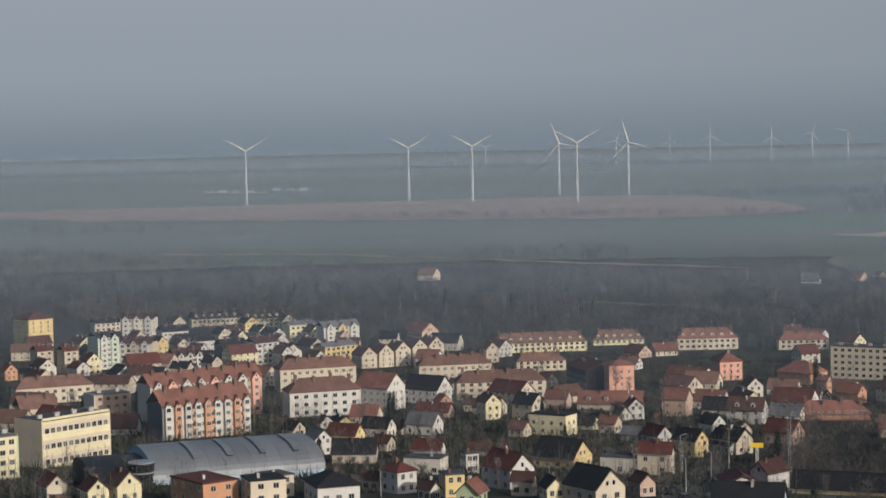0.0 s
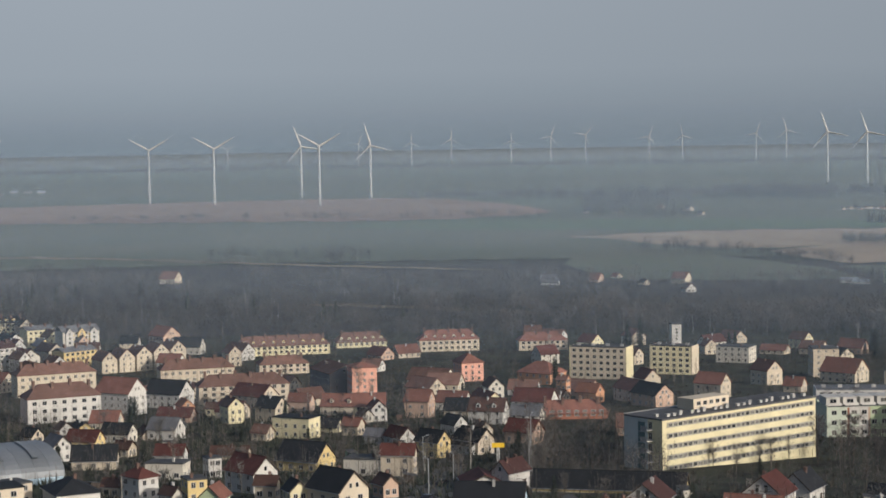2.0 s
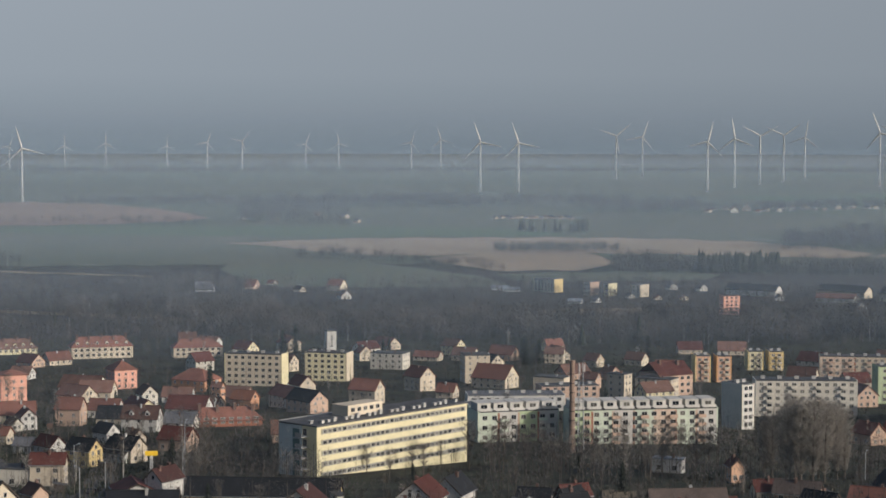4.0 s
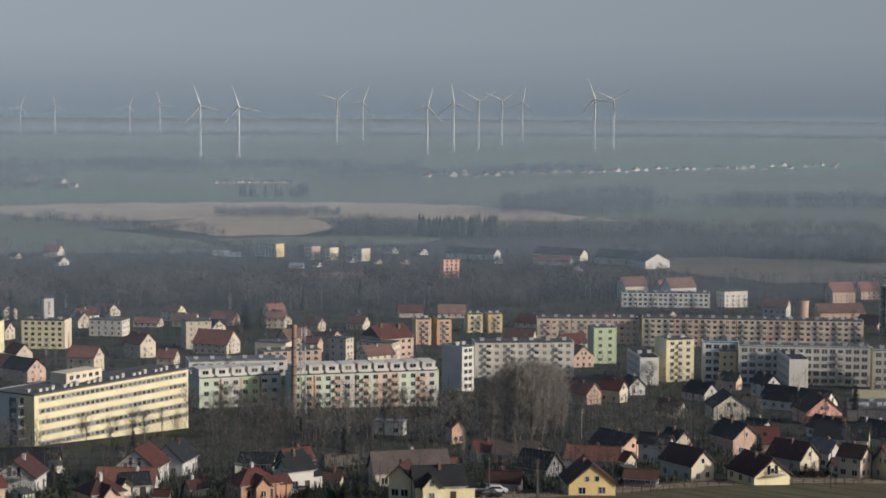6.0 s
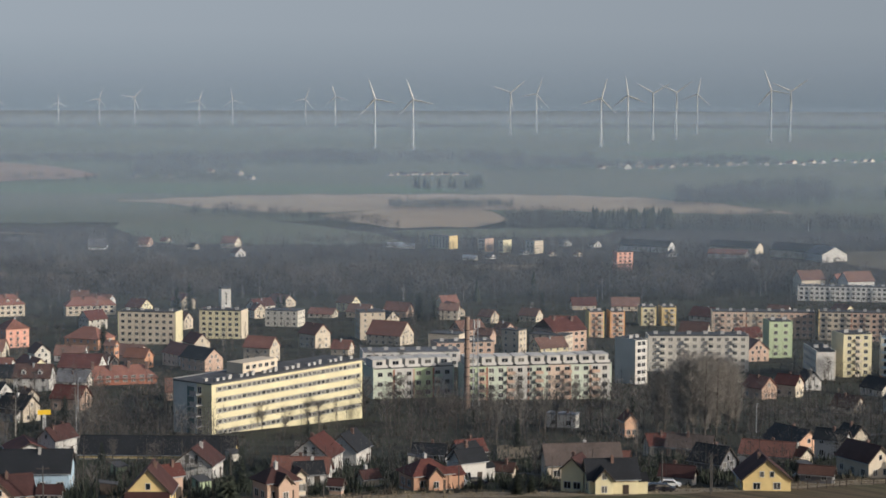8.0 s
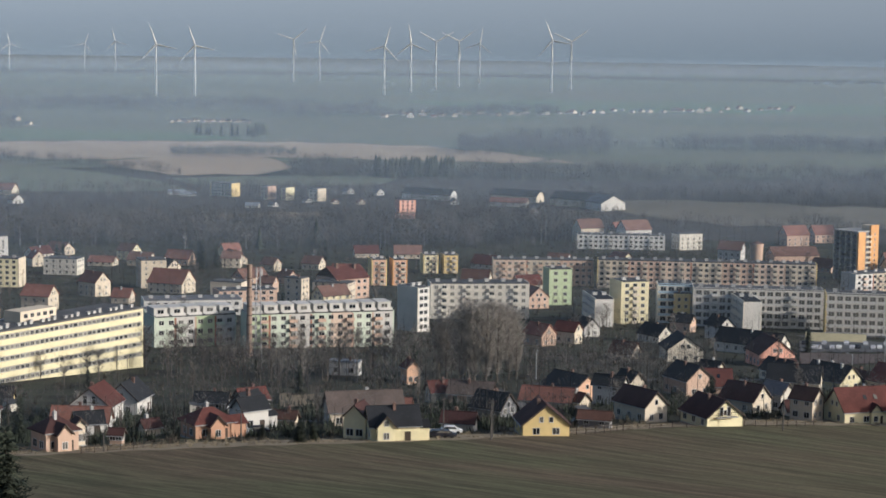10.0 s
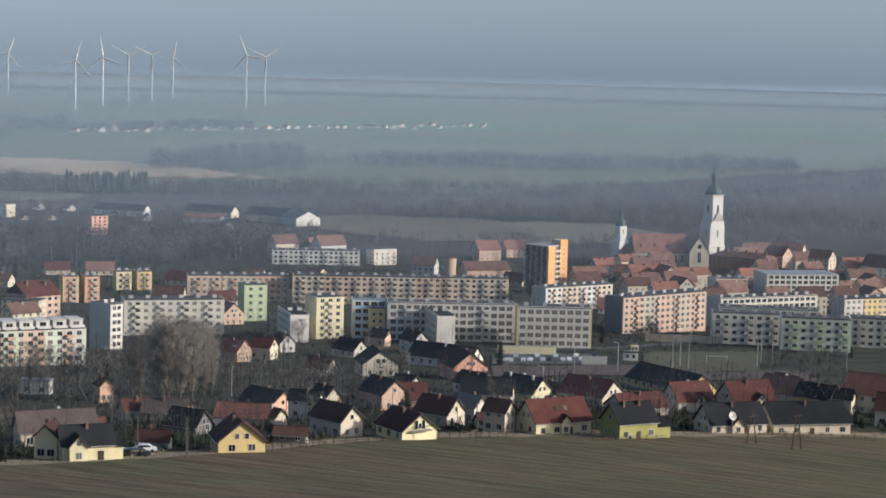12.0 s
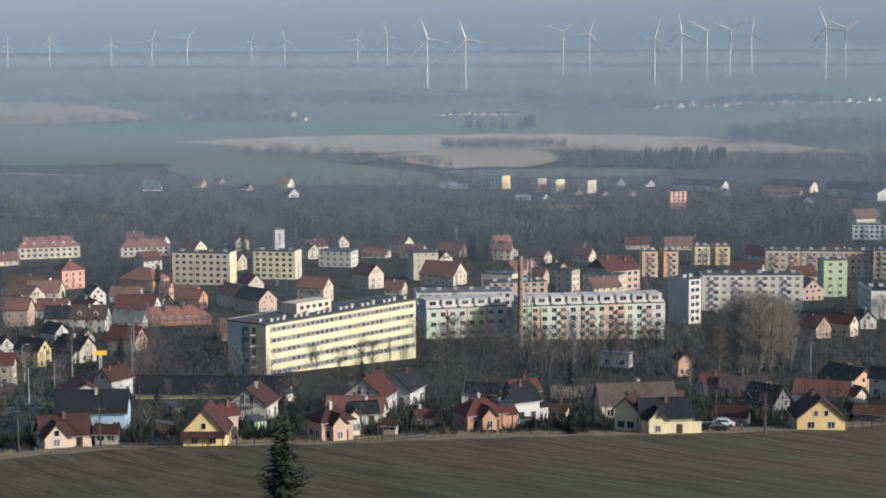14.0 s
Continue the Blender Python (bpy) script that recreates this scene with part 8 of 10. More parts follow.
house(58.9, 1060.7, 75.9, 6.8, 10.1, 5.58, 3.19, 'cream', 'old_red', style='gable', seed=186)
house(78.3, 1040.4, 45.7, 6.7, 8.7, 3.87, 3.16, 'beige', 'old_red', style='gable', seed=187)
house(81.2, 969.8, 35.2, 6.7, 8.0, 3.42, 3.13, 'salmon', 'old_red', style='gable', seed=188)
house(101.7, 1048.9, 54.5, 7.5, 10.5, 3.56, 3.52, 'cream', 'old_red', style='gable', seed=189)
house(-44.9, 1074.3, 22.4, 7.2, 8.6, 4.82, 3.37, 'cream', 'red', style='gable', seed=190)
house(-29.0, 1027.9, 71.6, 11.2, 17.9, 8.44, 0.10, 'grey', 'felt', style='flat', seed=191)
house(111.0, 994.0, 76.0, 7.0, 9.7, 4.37, 3.31, 'salmon', 'red', style='gable', seed=192)
block(27.7, 788.5, 4.0, 38.9, 14.0, 2, 'white', 'white', sh=2.87, roof='grey')
block(23.4, 725.3, 8.1, 31.6, 10.0, 2, 'mint', 'mint', sh=3.10, roof='grey')
house(138.5, 642.8, 32.8, 6.8, 8.9, 4.23, 3.20, 'salmon', 'red', seed=193)
house(150.3, 651.4, 47.0, 5.7, 8.0, 4.77, 2.69, 'cream', 'dark_red', seed=194)
house(164.7, 683.2, 11.4, 6.0, 7.8, 3.81, 2.84, 'white', 'black', seed=195)
house(81.8, 457.1, 59.9, 6.0, 9.1, 2.28, 2.67, 'beige', 'brown', seed=196)
house(80.2, 418.5, 43.9, 6.2, 8.0, 2.40, 3.0, 'darkgrey', 'black', seed=197)
house(25.1, 393.1, -38.7, 4.8, 6.2, 4.71, 2.26, 'white', 'black', seed=198)
house(206.7, 706.4, 49.9, 5.2, 8.3, 4.19, 2.43, 'salmon', 'black', seed=199)
house(211.8, 677.3, 17.6, 6.2, 9.3, 5.13, 2.92, 'white', 'black', seed=200)
house(204.8, 618.9, 39.8, 8.4, 24.1, 3.62, 3.94, 'grey', 'black', seed=201)
house(143.2, 483.2, 18.0, 8.0, 10.5, 4.7, 3.4, 'salmon', 'black', seed=202)
house(151.2, 484.8, -102.0, 8.6, 7.2, 3.0, 3.6, 'salmon', 'dark_red', skylights=1, seed=203)
house(143.7, 437.8, 36.0, 7.2, 9.5, 3.5, 3.3, 'cream', 'maroon', seed=204)
house(174.3, 490.6, 63.5, 7.8, 13.4, 3.98, 3.66, 'cream', 'black', seed=205)
house(189.5, 503.6, 30.0, 8.8, 13.0, 3.4, 3.7, 'pale_yellow', 'black', chim=3, seed=206)
house(206.0, 495.4, 32.4, 10.6, 14.8, 3.40, 3.99, 'cream', 'dark_red', seed=207)
house(206.7, 465.7, -81.9, 9.5, 13.3, 2.66, 3.12, 'cream', 'dark_red', seed=208)
house(268.5, 500.3, 16.8, 7.5, 9.0, 4.75, 3.51, 'beige', 'brown', seed=209)
house(153.6, 444.1, 30.9, 4.9, 6.4, 4.34, 2.31, 'grey', 'grey', seed=210)
house(151.1, 416.9, 40.1, 4.7, 5.7, 5.33, 2.22, 'beige', 'brown', seed=211)
house(115.0, 452.9, 54.6, 4.2, 7.3, 5.08, 1.98, 'white', 'black', seed=212)
house(104.2, 441.5, 31.7, 3.6, 5.4, 2.20, 1.6, 'cream', 'dark_red', seed=213)
house(128.3, 485.1, 25.2, 4.4, 6.2, 3.77, 2.08, 'cream', 'black', seed=214)
house(183.2, 659.5, 24.5, 6.9, 11.1, 3.08, 3.25, 'grey', 'black', seed=215)
house(155.2, 592.7, 45.3, 6.2, 8.1, 2.49, 2.92, 'beige', 'brown', seed=216)
house(163.3, 528.7, 42.8, 4.3, 6.0, 3.26, 2.01, 'cream', 'black', seed=217)
house(198.7, 506.3, 28.6, 4.9, 6.4, 2.82, 2.31, 'cream', 'brown', seed=218)
house(183.0, 526.5, 25.0, 7.0, 10.0, 3.3, 2.9, 'ivory', 'black', chim=2, seed=219)
house(209.8, 505.8, 27.5, 4.4, 5.7, 2.81, 2.07, 'beige', 'black', seed=220)
house(232.2, 423.9, -96.7, 12.2, 19.5, 3.44, 4.04, 'beige', 'black', seed=221)
house(267.2, 480.2, 33.2, 7.1, 10.6, 4.22, 3.32, 'yellow', 'black', seed=222)
house(283.7, 475.1, 42.7, 10.4, 16.7, 5.99, 4.88, 'grey', 'red', seed=223)
house(263.7, 493.0, 26.9, 8.5, 12.7, 4.50, 3.99, 'beige', 'old_red', seed=224)
house(271.5, 475.1, 46.5, 4.8, 7.2, 4.52, 2.25, 'beige', 'black', seed=225)
house(269.4, 440.9, 49.1, 7.6, 11.4, 4.86, 3.59, 'cream', 'brown', seed=226)
block(369.5, 725.8, -23.0, 28.2, 11.0, 4, 'grey', 'grey', sh=3.06, balconies=3)
block(386.4, 698.7, -24.9, 27.6, 11.0, 4, 'mint', 'mint', sh=3.10, balconies=3, accent='green')
block(426.8, 712.5, -26.9, 29.9, 11.0, 4, 'grey', 'grey', sh=2.89, balconies=3)
block(501.5, 847.6, 6.0, 44.8, 11.0, 4, 'pale_yellow', 'grey', sh=2.77, sections=('white', 'yellow', 'pale_yellow', 'yellow'))
block(502.7, 932.2, -8.3, 39.5, 22.0, 6, 'grey', 'grey', sh=2.64, roof='metal', vents=False, bands=0.6)
house(572.3, 1084.5, 26.4, 10.2, 14.0, 14.83, 4.78, 'salmon', 'red', seed=227)
house(596.3, 1098.4, -90.5, 10.1, 14.2, 10.30, 4.76, 'beige', 'old_red', seed=228)
house(594.2, 1069.5, 32.4, 9.4, 14.1, 14.14, 4.44, 'beige', 'old_red', seed=229)
house(590.9, 1021.3, -90.1, 15.7, 20.4, 10.80, 7.39, 'beige', 'red', seed=230)
house(597.2, 1004.8, 24.5, 13.1, 19.5, 14.60, 6.14, 'grey', 'old_red', seed=231)
house(581.4, 1143.8, -88.9, 14.4, 20.2, 7.57, 6.19, 'beige', 'old_red', seed=232)
house(437.2, 987.3, -83.9, 14.2, 22.7, 6.26, 5.12, 'salmon', 'old_red', seed=233)
house(467.0, 1000.6, -95.0, 11.1, 17.7, 6.23, 5.10, 'salmon', 'old_red', seed=234)
house(464.7, 1066.6, 55.7, 8.6, 12.8, 5.51, 4.04, 'salmon', 'red', seed=235)
house(473.7, 1050.2, -84.3, 10.3, 14.5, 6.01, 4.86, 'beige', 'red', seed=236)
house(525.4, 924.7, -91.6, 10.1, 13.1, 5.52, 4.52, 'salmon', 'old_red', seed=237)
house(606.5, 1035.8, -90.3, 10.9, 14.2, 7.93, 5.12, 'cream', 'old_red', seed=238)
house(424.8, 1206.4, -79.4, 11.5, 16.1, 7.38, 5.41, 'salmon', 'red', style='gable', seed=239)
house(449.8, 1224.3, -82.2, 11.2, 14.5, 6.02, 5.25, 'salmon', 'red', style='gable', seed=240)
house(350.0, 1100.1, 55.3, 9.2, 13.8, 7.34, 4.35, 'white', 'old_red', style='gable', seed=241)
house(385.4, 1096.0, -89.4, 15.1, 27.2, 4.70, 4.34, 'salmon', 'old_red', style='gable', seed=242)
house(429.5, 1042.1, -92.4, 12.3, 19.6, 5.48, 5.06, 'beige', 'old_red', style='gable', seed=243)
house(469.8, 1115.6, -82.8, 10.9, 15.2, 5.05, 4.66, 'salmon', 'red', style='gable', seed=244)
house(466.4, 1044.6, -94.1, 13.4, 21.5, 4.69, 4.33, 'salmon', 'old_red', style='gable', seed=245)
house(492.4, 1047.1, -85.2, 13.3, 21.3, 5.05, 4.66, 'salmon', 'red', style='gable', seed=246)
house(437.9, 1003.1, 16.4, 10.9, 13.1, 4.85, 4.48, 'salmon', 'red', style='gable', seed=247)
house(600.1, 1170.4, -89.1, 15.1, 19.6, 7.34, 6.77, 'beige', 'old_red', style='gable', seed=248)
house(615.2, 1152.3, 44.8, 15.1, 20.8, 8.87, 7.08, 'salmon', 'red', style='gable', seed=249)
house(346.6, 1180.5, -76.4, 10.1, 16.1, 10.17, 0.10, 'grey', 'felt', style='flat', seed=250)
block(305.0, 1183.0, -12.5, 54.0, 11.0, 3, 'white', 'white', sh=2.75, balconies=4, accent='white')
house(322.0, 1216.0, -75.2, 12.9, 18.3, 9.9, 5.46, 'white', 'old_red', style='gable', seed=252)
house(294.0, 1224.0, -75.2, 11.9, 16.3, 10.2, 5.2, 'cream', 'old_red', style='gable', seed=251)
house(327.8, 1263.5, -76.5, 12.5, 16.2, 5.05, 4.66, 'beige', 'red', style='gable', seed=253)
round_tower(358.5, 1080.0, 3.6, 12.4)
tree(-242.2, 697.1, 'conifer', 1.04, 254)
tree(-199.3, 512.6, 'conifer', 0.86, 255)
tree(-145.3, 580.1, 'conifer', 0.70, 256)
tree(-92.6, 1120.2, 'conifer', 1.23, 257)
tree(-85.5, 1120.7, 'conifer', 1.49, 258)
tree(41.9, 1073.2, 'conifer', 1.45, 259)
tree(50.2, 1056.8, 'conifer', 1.35, 260)
tree(-35.6, 1121.4, 'conifer', 0.82, 261)
tree(-32.1, 1121.5, 'conifer', 0.82, 262)
tree(42.0, 1041.2, 'conifer', 1.57, 263)
tree(112.9, 1098.2, 'conifer', 1.15, 264)
tree(-18.6, 367.5, 'conifer', 0.72, 265)
tree(-1.1, 424.0, 'conifer', 0.33, 266)
tree(179.0, 509.5, 'conifer', 0.63, 267)
tree(225.4, 622.4, 'conifer', 0.86, 268)
tree(-184.8, 704.1, 'conifer', 0.76, 269)
tree(-104.1, 867.8, 'conifer', 1.36, 270)
tree(86.2, 529.0, 'poplar', 0.61, 271)
tree(106.9, 525.2, 'poplar', 0.68, 272)
tree(87.7, 526.8, 'poplar', 0.76, 273)
tree(88.4, 508.4, 'poplar', 0.86, 274)
tree(91.7, 505.8, 'poplar', 0.89, 275)
tree(94.6, 505.2, 'poplar', 0.90, 276)
tree(98.6, 510.6, 'poplar', 0.85, 277)
tree(104.1, 521.7, 'poplar', 0.77, 278)
tree(93.7, 525.7, 'poplar', 0.81, 279)
tree(99.7, 524.6, 'poplar', 0.83, 280)
tree(-204.4, 853.9, 'slender', 1.16, 281)
tree(-183.1, 821.8, 'bare', 1.31, 282)
tree(-86.3, 524.9, 'birch', 1.08, 283)
tree(-71.9, 535.2, 'birch', 1.09, 284)
tree(-68.0, 511.5, 'slender', 0.84, 285)
tree(-29.9, 535.2, 'slender', 0.71, 286)
tree(-21.4, 533.6, 'bare', 0.76, 287)
tree(-9.2, 541.9, 'bare', 0.70, 288)
tree(-1.4, 558.0, 'slender', 0.57, 289)
tree(6.5, 540.0, 'bare', 1.26, 290)
tree(13.2, 557.8, 'bare', 1.01, 291)
tree(15.9, 539.8, 'bare', 1.26, 292)
tree(21.7, 529.6, 'bare', 1.10, 293)
tree(26.8, 539.3, 'slender', 0.99, 294)
tree(39.4, 520.5, 'bare', 1.22, 295)
tree(43.9, 486.0, 'slender', 1.20, 296)
tree(45.9, 499.9, 'slender', 0.99, 297)
tree(53.1, 521.3, 'slender', 0.86, 298)
tree(58.5, 528.8, 'bare', 1.31, 299)
tree(64.3, 538.2, 'slender', 0.88, 300)
tree(66.6, 519.8, 'bare', 1.22, 301)
tree(72.0, 537.2, 'bare', 1.27, 302)
tree(-14.6, 511.8, 'bare', 0.77, 303)
tree(-5.7, 514.0, 'bare', 0.87, 304)
tree(-8.06, 139.77, 'conifer', 1.05, 8, group='trees of the hillside', wide=1.0)
house(-49.8, 337.8, 83.4, 2.0, 3.7, 2.63, 0.96, 'beige', 'maroon', chim=0, seed=305)
house(-0.8, 349.1, 70.1, 1.5, 2.2, 2.31, 0.69, 'salmon', 'maroon', chim=0, seed=306)
house(95.2, 386.4, 64.2, 2.5, 6.4, 2.40, 1.20, 'darkgrey', 'brown', chim=0, seed=307)
house(19.8, 434.1, 75.4, 3.6, 7.2, 2.58, 1.69, 'darkgrey', 'black', seed=308)
house(5.2, 369.8, -60.8, 2.4, 3.3, 2.13, 1.11, 'cream', 'maroon', seed=309)
house(32.5, 390.6, 67.2, 2.6, 4.4, 2.00, 1.21, 'beige', 'brown', seed=311)
house(65.8, 378.8, 66.1, 3.5, 6.4, 2.09, 1.66, 'grey', 'maroon', seed=312)
house(153.4, 428.8, -84.7, 4.4, 6.6, 1.64, 2.00, 'grey', 'maroon', seed=313)
road('road', 'grey asphalt street between the houses', ((-74.9, 370.5), (-80.0, 420.5), (-84.6, 466.4), (-86.2, 492.5), (-91.2, 526.2)), 7.0)
road('road', 'grey asphalt street between the houses', ((-96.0, 476.4), (-83.7, 454.3), (-73.5, 439.9)), 6.0)
road('road', 'grey asphalt street between the houses', ((-80.4, 408.2), (-85.8, 460.1), (-88.5, 498.2), (-96.0, 549.7), (-102.6, 595.2)), 7.0)
road('road', 'grey asphalt street behind the first houses', ((21.3, 405.4), (43.5, 399.6), (70.8, 409.9), (98.5, 435.0)), 5.0)
road('road', 'grey asphalt street through the estate', ((108.9, 508.5), (151.0, 524.7), (202.2, 526.5), (231.0, 512.3), (278.2, 511.2)), 5.0)
road('road', 'asphalt road beside the apartment blocks', ((246.1, 689.4), (288.9, 694.3), (360.3, 734.4), (395.8, 729.6)), 8.0)
road('road', 'winding farm track on the plain', ((-226.2, 2190.3), (-187.3, 2155.9), (-142.8, 2029.0), (-87.7, 1928.0), (-37.8, 1851.6), (8.7, 1788.0), (52.2, 1721.2)), 9.0)
field('car_park', 'grey asphalt car park before the apartment blocks', ASPHALT, 19.66, 22.76, (660, 662, 665, 667, 670, 672, 675, 677, 680), (706, 709, 711, 714, 716, 719, 721, 724, 726), 0.35, taper=False)
field('pitch', 'worn green football pitch', PITCH, 24.08, 27.42, (652, 655, 659, 662, 666, 669, 673, 676, 680), (742, 746, 750, 753, 757, 761, 765, 768, 772), 0.35, taper=False)
field('yard', 'bare reddish cinder yard beside the sports ground', CINDER, 19.67, 24.07, (612, 616, 619, 623, 627, 631, 634, 638, 642), (654, 658, 661, 665, 668, 672, 675, 679, 682), 0.35, taper=False)
field('yard', 'bare brownish ground along the sports field', CINDER, 24.09, 29.02, (624, 627, 631, 634, 638, 641, 645, 648, 652), (650, 655, 661, 666, 671, 676, 682, 687, 692), 0.35, taper=False)
house(61.1, 537.5, 68.5, 3.8, 8.4, 4.00, 0.10, 'white', 'metal', style='flat', seed=314)
field('yard', 'pale gravel yard between the gardens', FALLOW, 4.57, 5.59, (442, 442, 442, 441, 441, 441, 441, 440, 440), (482, 481, 481, 480, 480, 479, 479, 478, 478), 0.35, taper=False)
goal(311.6, 633.5, -21)
house(283.8, 646.5, -23.7, 5.2, 3.4, 3.0, 0.1, 'white', 'felt', style='flat', chim=0, seed=401)
house(300.4, 681.6, -10.0, 2.8, 3.0, 3.1, 0.1, 'pale_yellow', 'felt', style='flat', chim=0, seed=402)
long_wall(342.5, 727.4, -25.2, 31.0, 3.0, 'stone')
long_wall(252.1, 668.0, -20.7, 21.4, 3.2, 'pale_yellow')
long_wall(261.1, 625.7, -22.7, 8.7, 3.0, 'white')
long_wall(57.2, 365.5, -8.9, 6.3, 1.2, 'grey')
car(235.0, 653.0, 71, 'dark')
car(232.5, 636.9, 70, 'silver')
car(234.2, 636.3, 75, 'silver')
car(242.9, 654.4, 66, 'silver')
car(239.1, 636.6, 70, 'silver')
car(242.0, 637.6, 65, 'white')
car(251.4, 655.4, 69, 'silver')
car(246.9, 637.9, 64, 'silver')
car(249.3, 639.1, 63, 'dark')
car(258.2, 655.0, 71, 'silver')
car(254.7, 639.1, 73, 'silver')
car(257.6, 640.1, 69, 'white')
car(266.6, 655.9, 63, 'white')
car(262.3, 640.4, 65, 'silver')
car(264.7, 639.4, 72, 'silver')
car(274.1, 657.1, 66, 'dark')
car(58.4, 359.3, -8, 'dark')
car(59.7, 359.1, -6, 'dark')
car(22.5, 369.3, 4, 'silver')
car(25.7, 371.1, 10, 'dark')
car(175.3, 401.4, -17, 'silver')
car(93.8, 392.9, -5, 'dark')
car(-79.3, 410.4, 71, 'dark')
car(-80.6, 430.5, 71, 'dark')
car(-85.4, 474.4, 70, 'dark')
car(-33.7, 332.3, 66, 'silver')
car(62.6, 369.4, -8, 'white')
satellite_dish(208.4, 414.3, 4.5, 1.1)
pole(284.8, 613.1, 11.2, 'lamp')
pole(289.7, 617.4, 10.1, 'lamp')
pole(256.7, 595.0, 10.2, 'lamp')
pole(288.9, 608.9, 12.3, 'lamp')
pole(221.0, 544.9, 11.8, 'lamp')
pole(319.7, 618.2, 10.3, 'lamp')
pole(135.3, 387.0, 9.1, 'utility')
pole(67.4, 353.6, 7.7, 'utility')
pole(61.0, 369.0, 7.5, 'utility')
pole(-63.6, 329.9, 6.2, 'utility')
pole(-50.5, 334.2, 7.4, 'utility')
pole(-3.0, 334.0, 3.6, 'utility')
pole(21.8, 361.3, 5.7, 'utility')
pole(68.8, 359.5, 7.8, 'utility')
pole(-82.6, 442.4, 9.0, 'lamp')
pole(-84.8, 488.7, 7.1, 'lamp')
pole(-64.8, 483.7, 9.8, 'lamp')
pole(-99.0, 522.7, 9.1, 'lamp')
pole(-65.6, 493.7, 16.4, 'lamp')
pole(112.2, 524.1, 7.7, 'lamp')
pole(203.7, 525.9, 8.1, 'lamp')
pole(349.7, 608.7, 12.0, 'lamp')
pole(325.4, 626.5, 13.1, 'lamp')
pole(329.9, 626.5, 10.1, 'lamp')
truss_pylon(201.6, 391.1, 7.4)
truss_pylon(205.6, 377.7, 8.7)
fence(((212.5, 414.7), (223.9, 411.0), (234.0, 407.6), (238.7, 400.2)), 'dark wooden paddock fence along the field')
fence(((103.6, 384.3), (112.0, 388.2), (118.7, 390.3)), 'dark wooden garden fence')
fence(((129.7, 395.3), (140.2, 398.0), (149.8, 403.1)), 'dark wooden garden fence', height=1.5)
fence(((-26.2, 322.9), (-20.7, 325.3), (-15.3, 329.6)), 'dark wooden garden fence', height=1.6)
fence(((-49.7, 330.3), (-42.6, 327.2), (-36.8, 325.9)), 'dark wooden garden fence', height=1.4)
fence(((-6.7, 329.9), (2.0, 338.0), (10.2, 349.9)), 'dark wooden garden fence')
fence(((84.7, 366.3), (93.6, 372.4), (100.9, 380.8)), 'dark wooden garden fence', height=1.8)
fence(((165.1, 394.9), (173.4, 395.7), (183.8, 397.6)), 'low dark garden fence')
tree(31.5, 348.6, 'conifer', 0.44, 315, wide=1.6)
tree(34.4, 352.3, 'conifer', 0.37, 316, wide=1.6)
tree(25.9, 363.1, 'conifer', 0.24, 317, wide=1.6)
tree(-26.4, 397.1, 'conifer', 0.41, 318)
tree(-59.7, 413.7, 'conifer', 0.49, 319)
tree(-31.9, 344.5, 'conifer', 0.36, 320)
tree(-45.9, 361.1, 'bare', 0.47, 321)
tree(-5.9, 343.9, 'bare', 0.36, 322)
footprint(309.0, 640.4, -25.8, 40.0, 90.0)
footprint(250.4, 623.6, -21.9, 48.1, 96.0)
house(-64.8, 1031.7, 79.3, 9.3, 13.1, 5.40, 3.91, 'grey', 'red', seed=323)
house(-245.3, 679.7, 92.9, 8.7, 10.1, 3.00, 3.64, 'cream', 'red', seed=324)
house(-117.5, 755.1, 32.8, 9.8, 15.6, 3.40, 4.13, 'pale_yellow', 'dark_red', seed=325)
house(-113.4, 833.9, 84.0, 8.4, 12.4, 3.00, 3.53, 'white', 'old_red', seed=326)
house(-385.4, 841.9, 84.9, 8.3, 12.6, 5.40, 3.47, 'white', 'black', seed=327)
house(-147.4, 777.4, 34.4, 9.4, 11.3, 3.00, 3.93, 'pale_yellow', 'old_red', seed=328)
house(-90.2, 1132.5, 31.4, 9.2, 12.6, 5.40, 3.86, 'beige', 'red', seed=329)
house(-322.9, 634.2, 105.5, 10.4, 14.1, 3.00, 4.37, 'white', 'old_red', seed=330)
house(-111.0, 1091.9, 51.2, 9.7, 11.1, 5.40, 4.08, 'pale_yellow', 'dark_red', seed=331)
house(139.0, 1123.1, 91.3, 9.4, 13.7, 3.00, 3.96, 'beige', 'dark_red', seed=332)
house(-50.6, 641.2, -86.1, 8.5, 12.0, 3.40, 3.57, 'salmon', 'old_red', seed=333)
house(-34.6, 1149.2, 41.9, 9.6, 14.5, 3.00, 4.03, 'beige', 'old_red', seed=334)
house(-329.8, 741.6, 54.4, 10.3, 14.5, 5.40, 4.34, 'grey', 'dark_red', seed=335)
house(-215.8, 773.2, 62.3, 10.1, 17.0, 5.40, 4.24, 'beige', 'dark_red', seed=336)
house(-209.7, 974.8, 75.7, 8.1, 10.2, 3.00, 3.41, 'white', 'old_red', seed=337)
house(-258.9, 828.9, 47.3, 9.4, 10.5, 3.00, 3.93, 'beige', 'old_red', seed=338)
house(-95.8, 734.4, 77.8, 10.0, 15.0, 5.40, 4.18, 'white', 'dark_red', seed=339)
house(-87.7, 830.8, 64.6, 9.0, 11.4, 3.00, 3.77, 'salmon', 'old_red', seed=340)
house(-89.0, 963.9, 44.4, 8.6, 11.8, 3.40, 3.60, 'salmon', 'red', seed=341)
house(-152.9, 1165.8, 101.2, 8.0, 10.0, 5.40, 3.36, 'salmon', 'brown', seed=342)
house(-275.8, 768.1, 72.1, 10.0, 11.9, 5.40, 4.20, 'grey', 'old_red', seed=343)
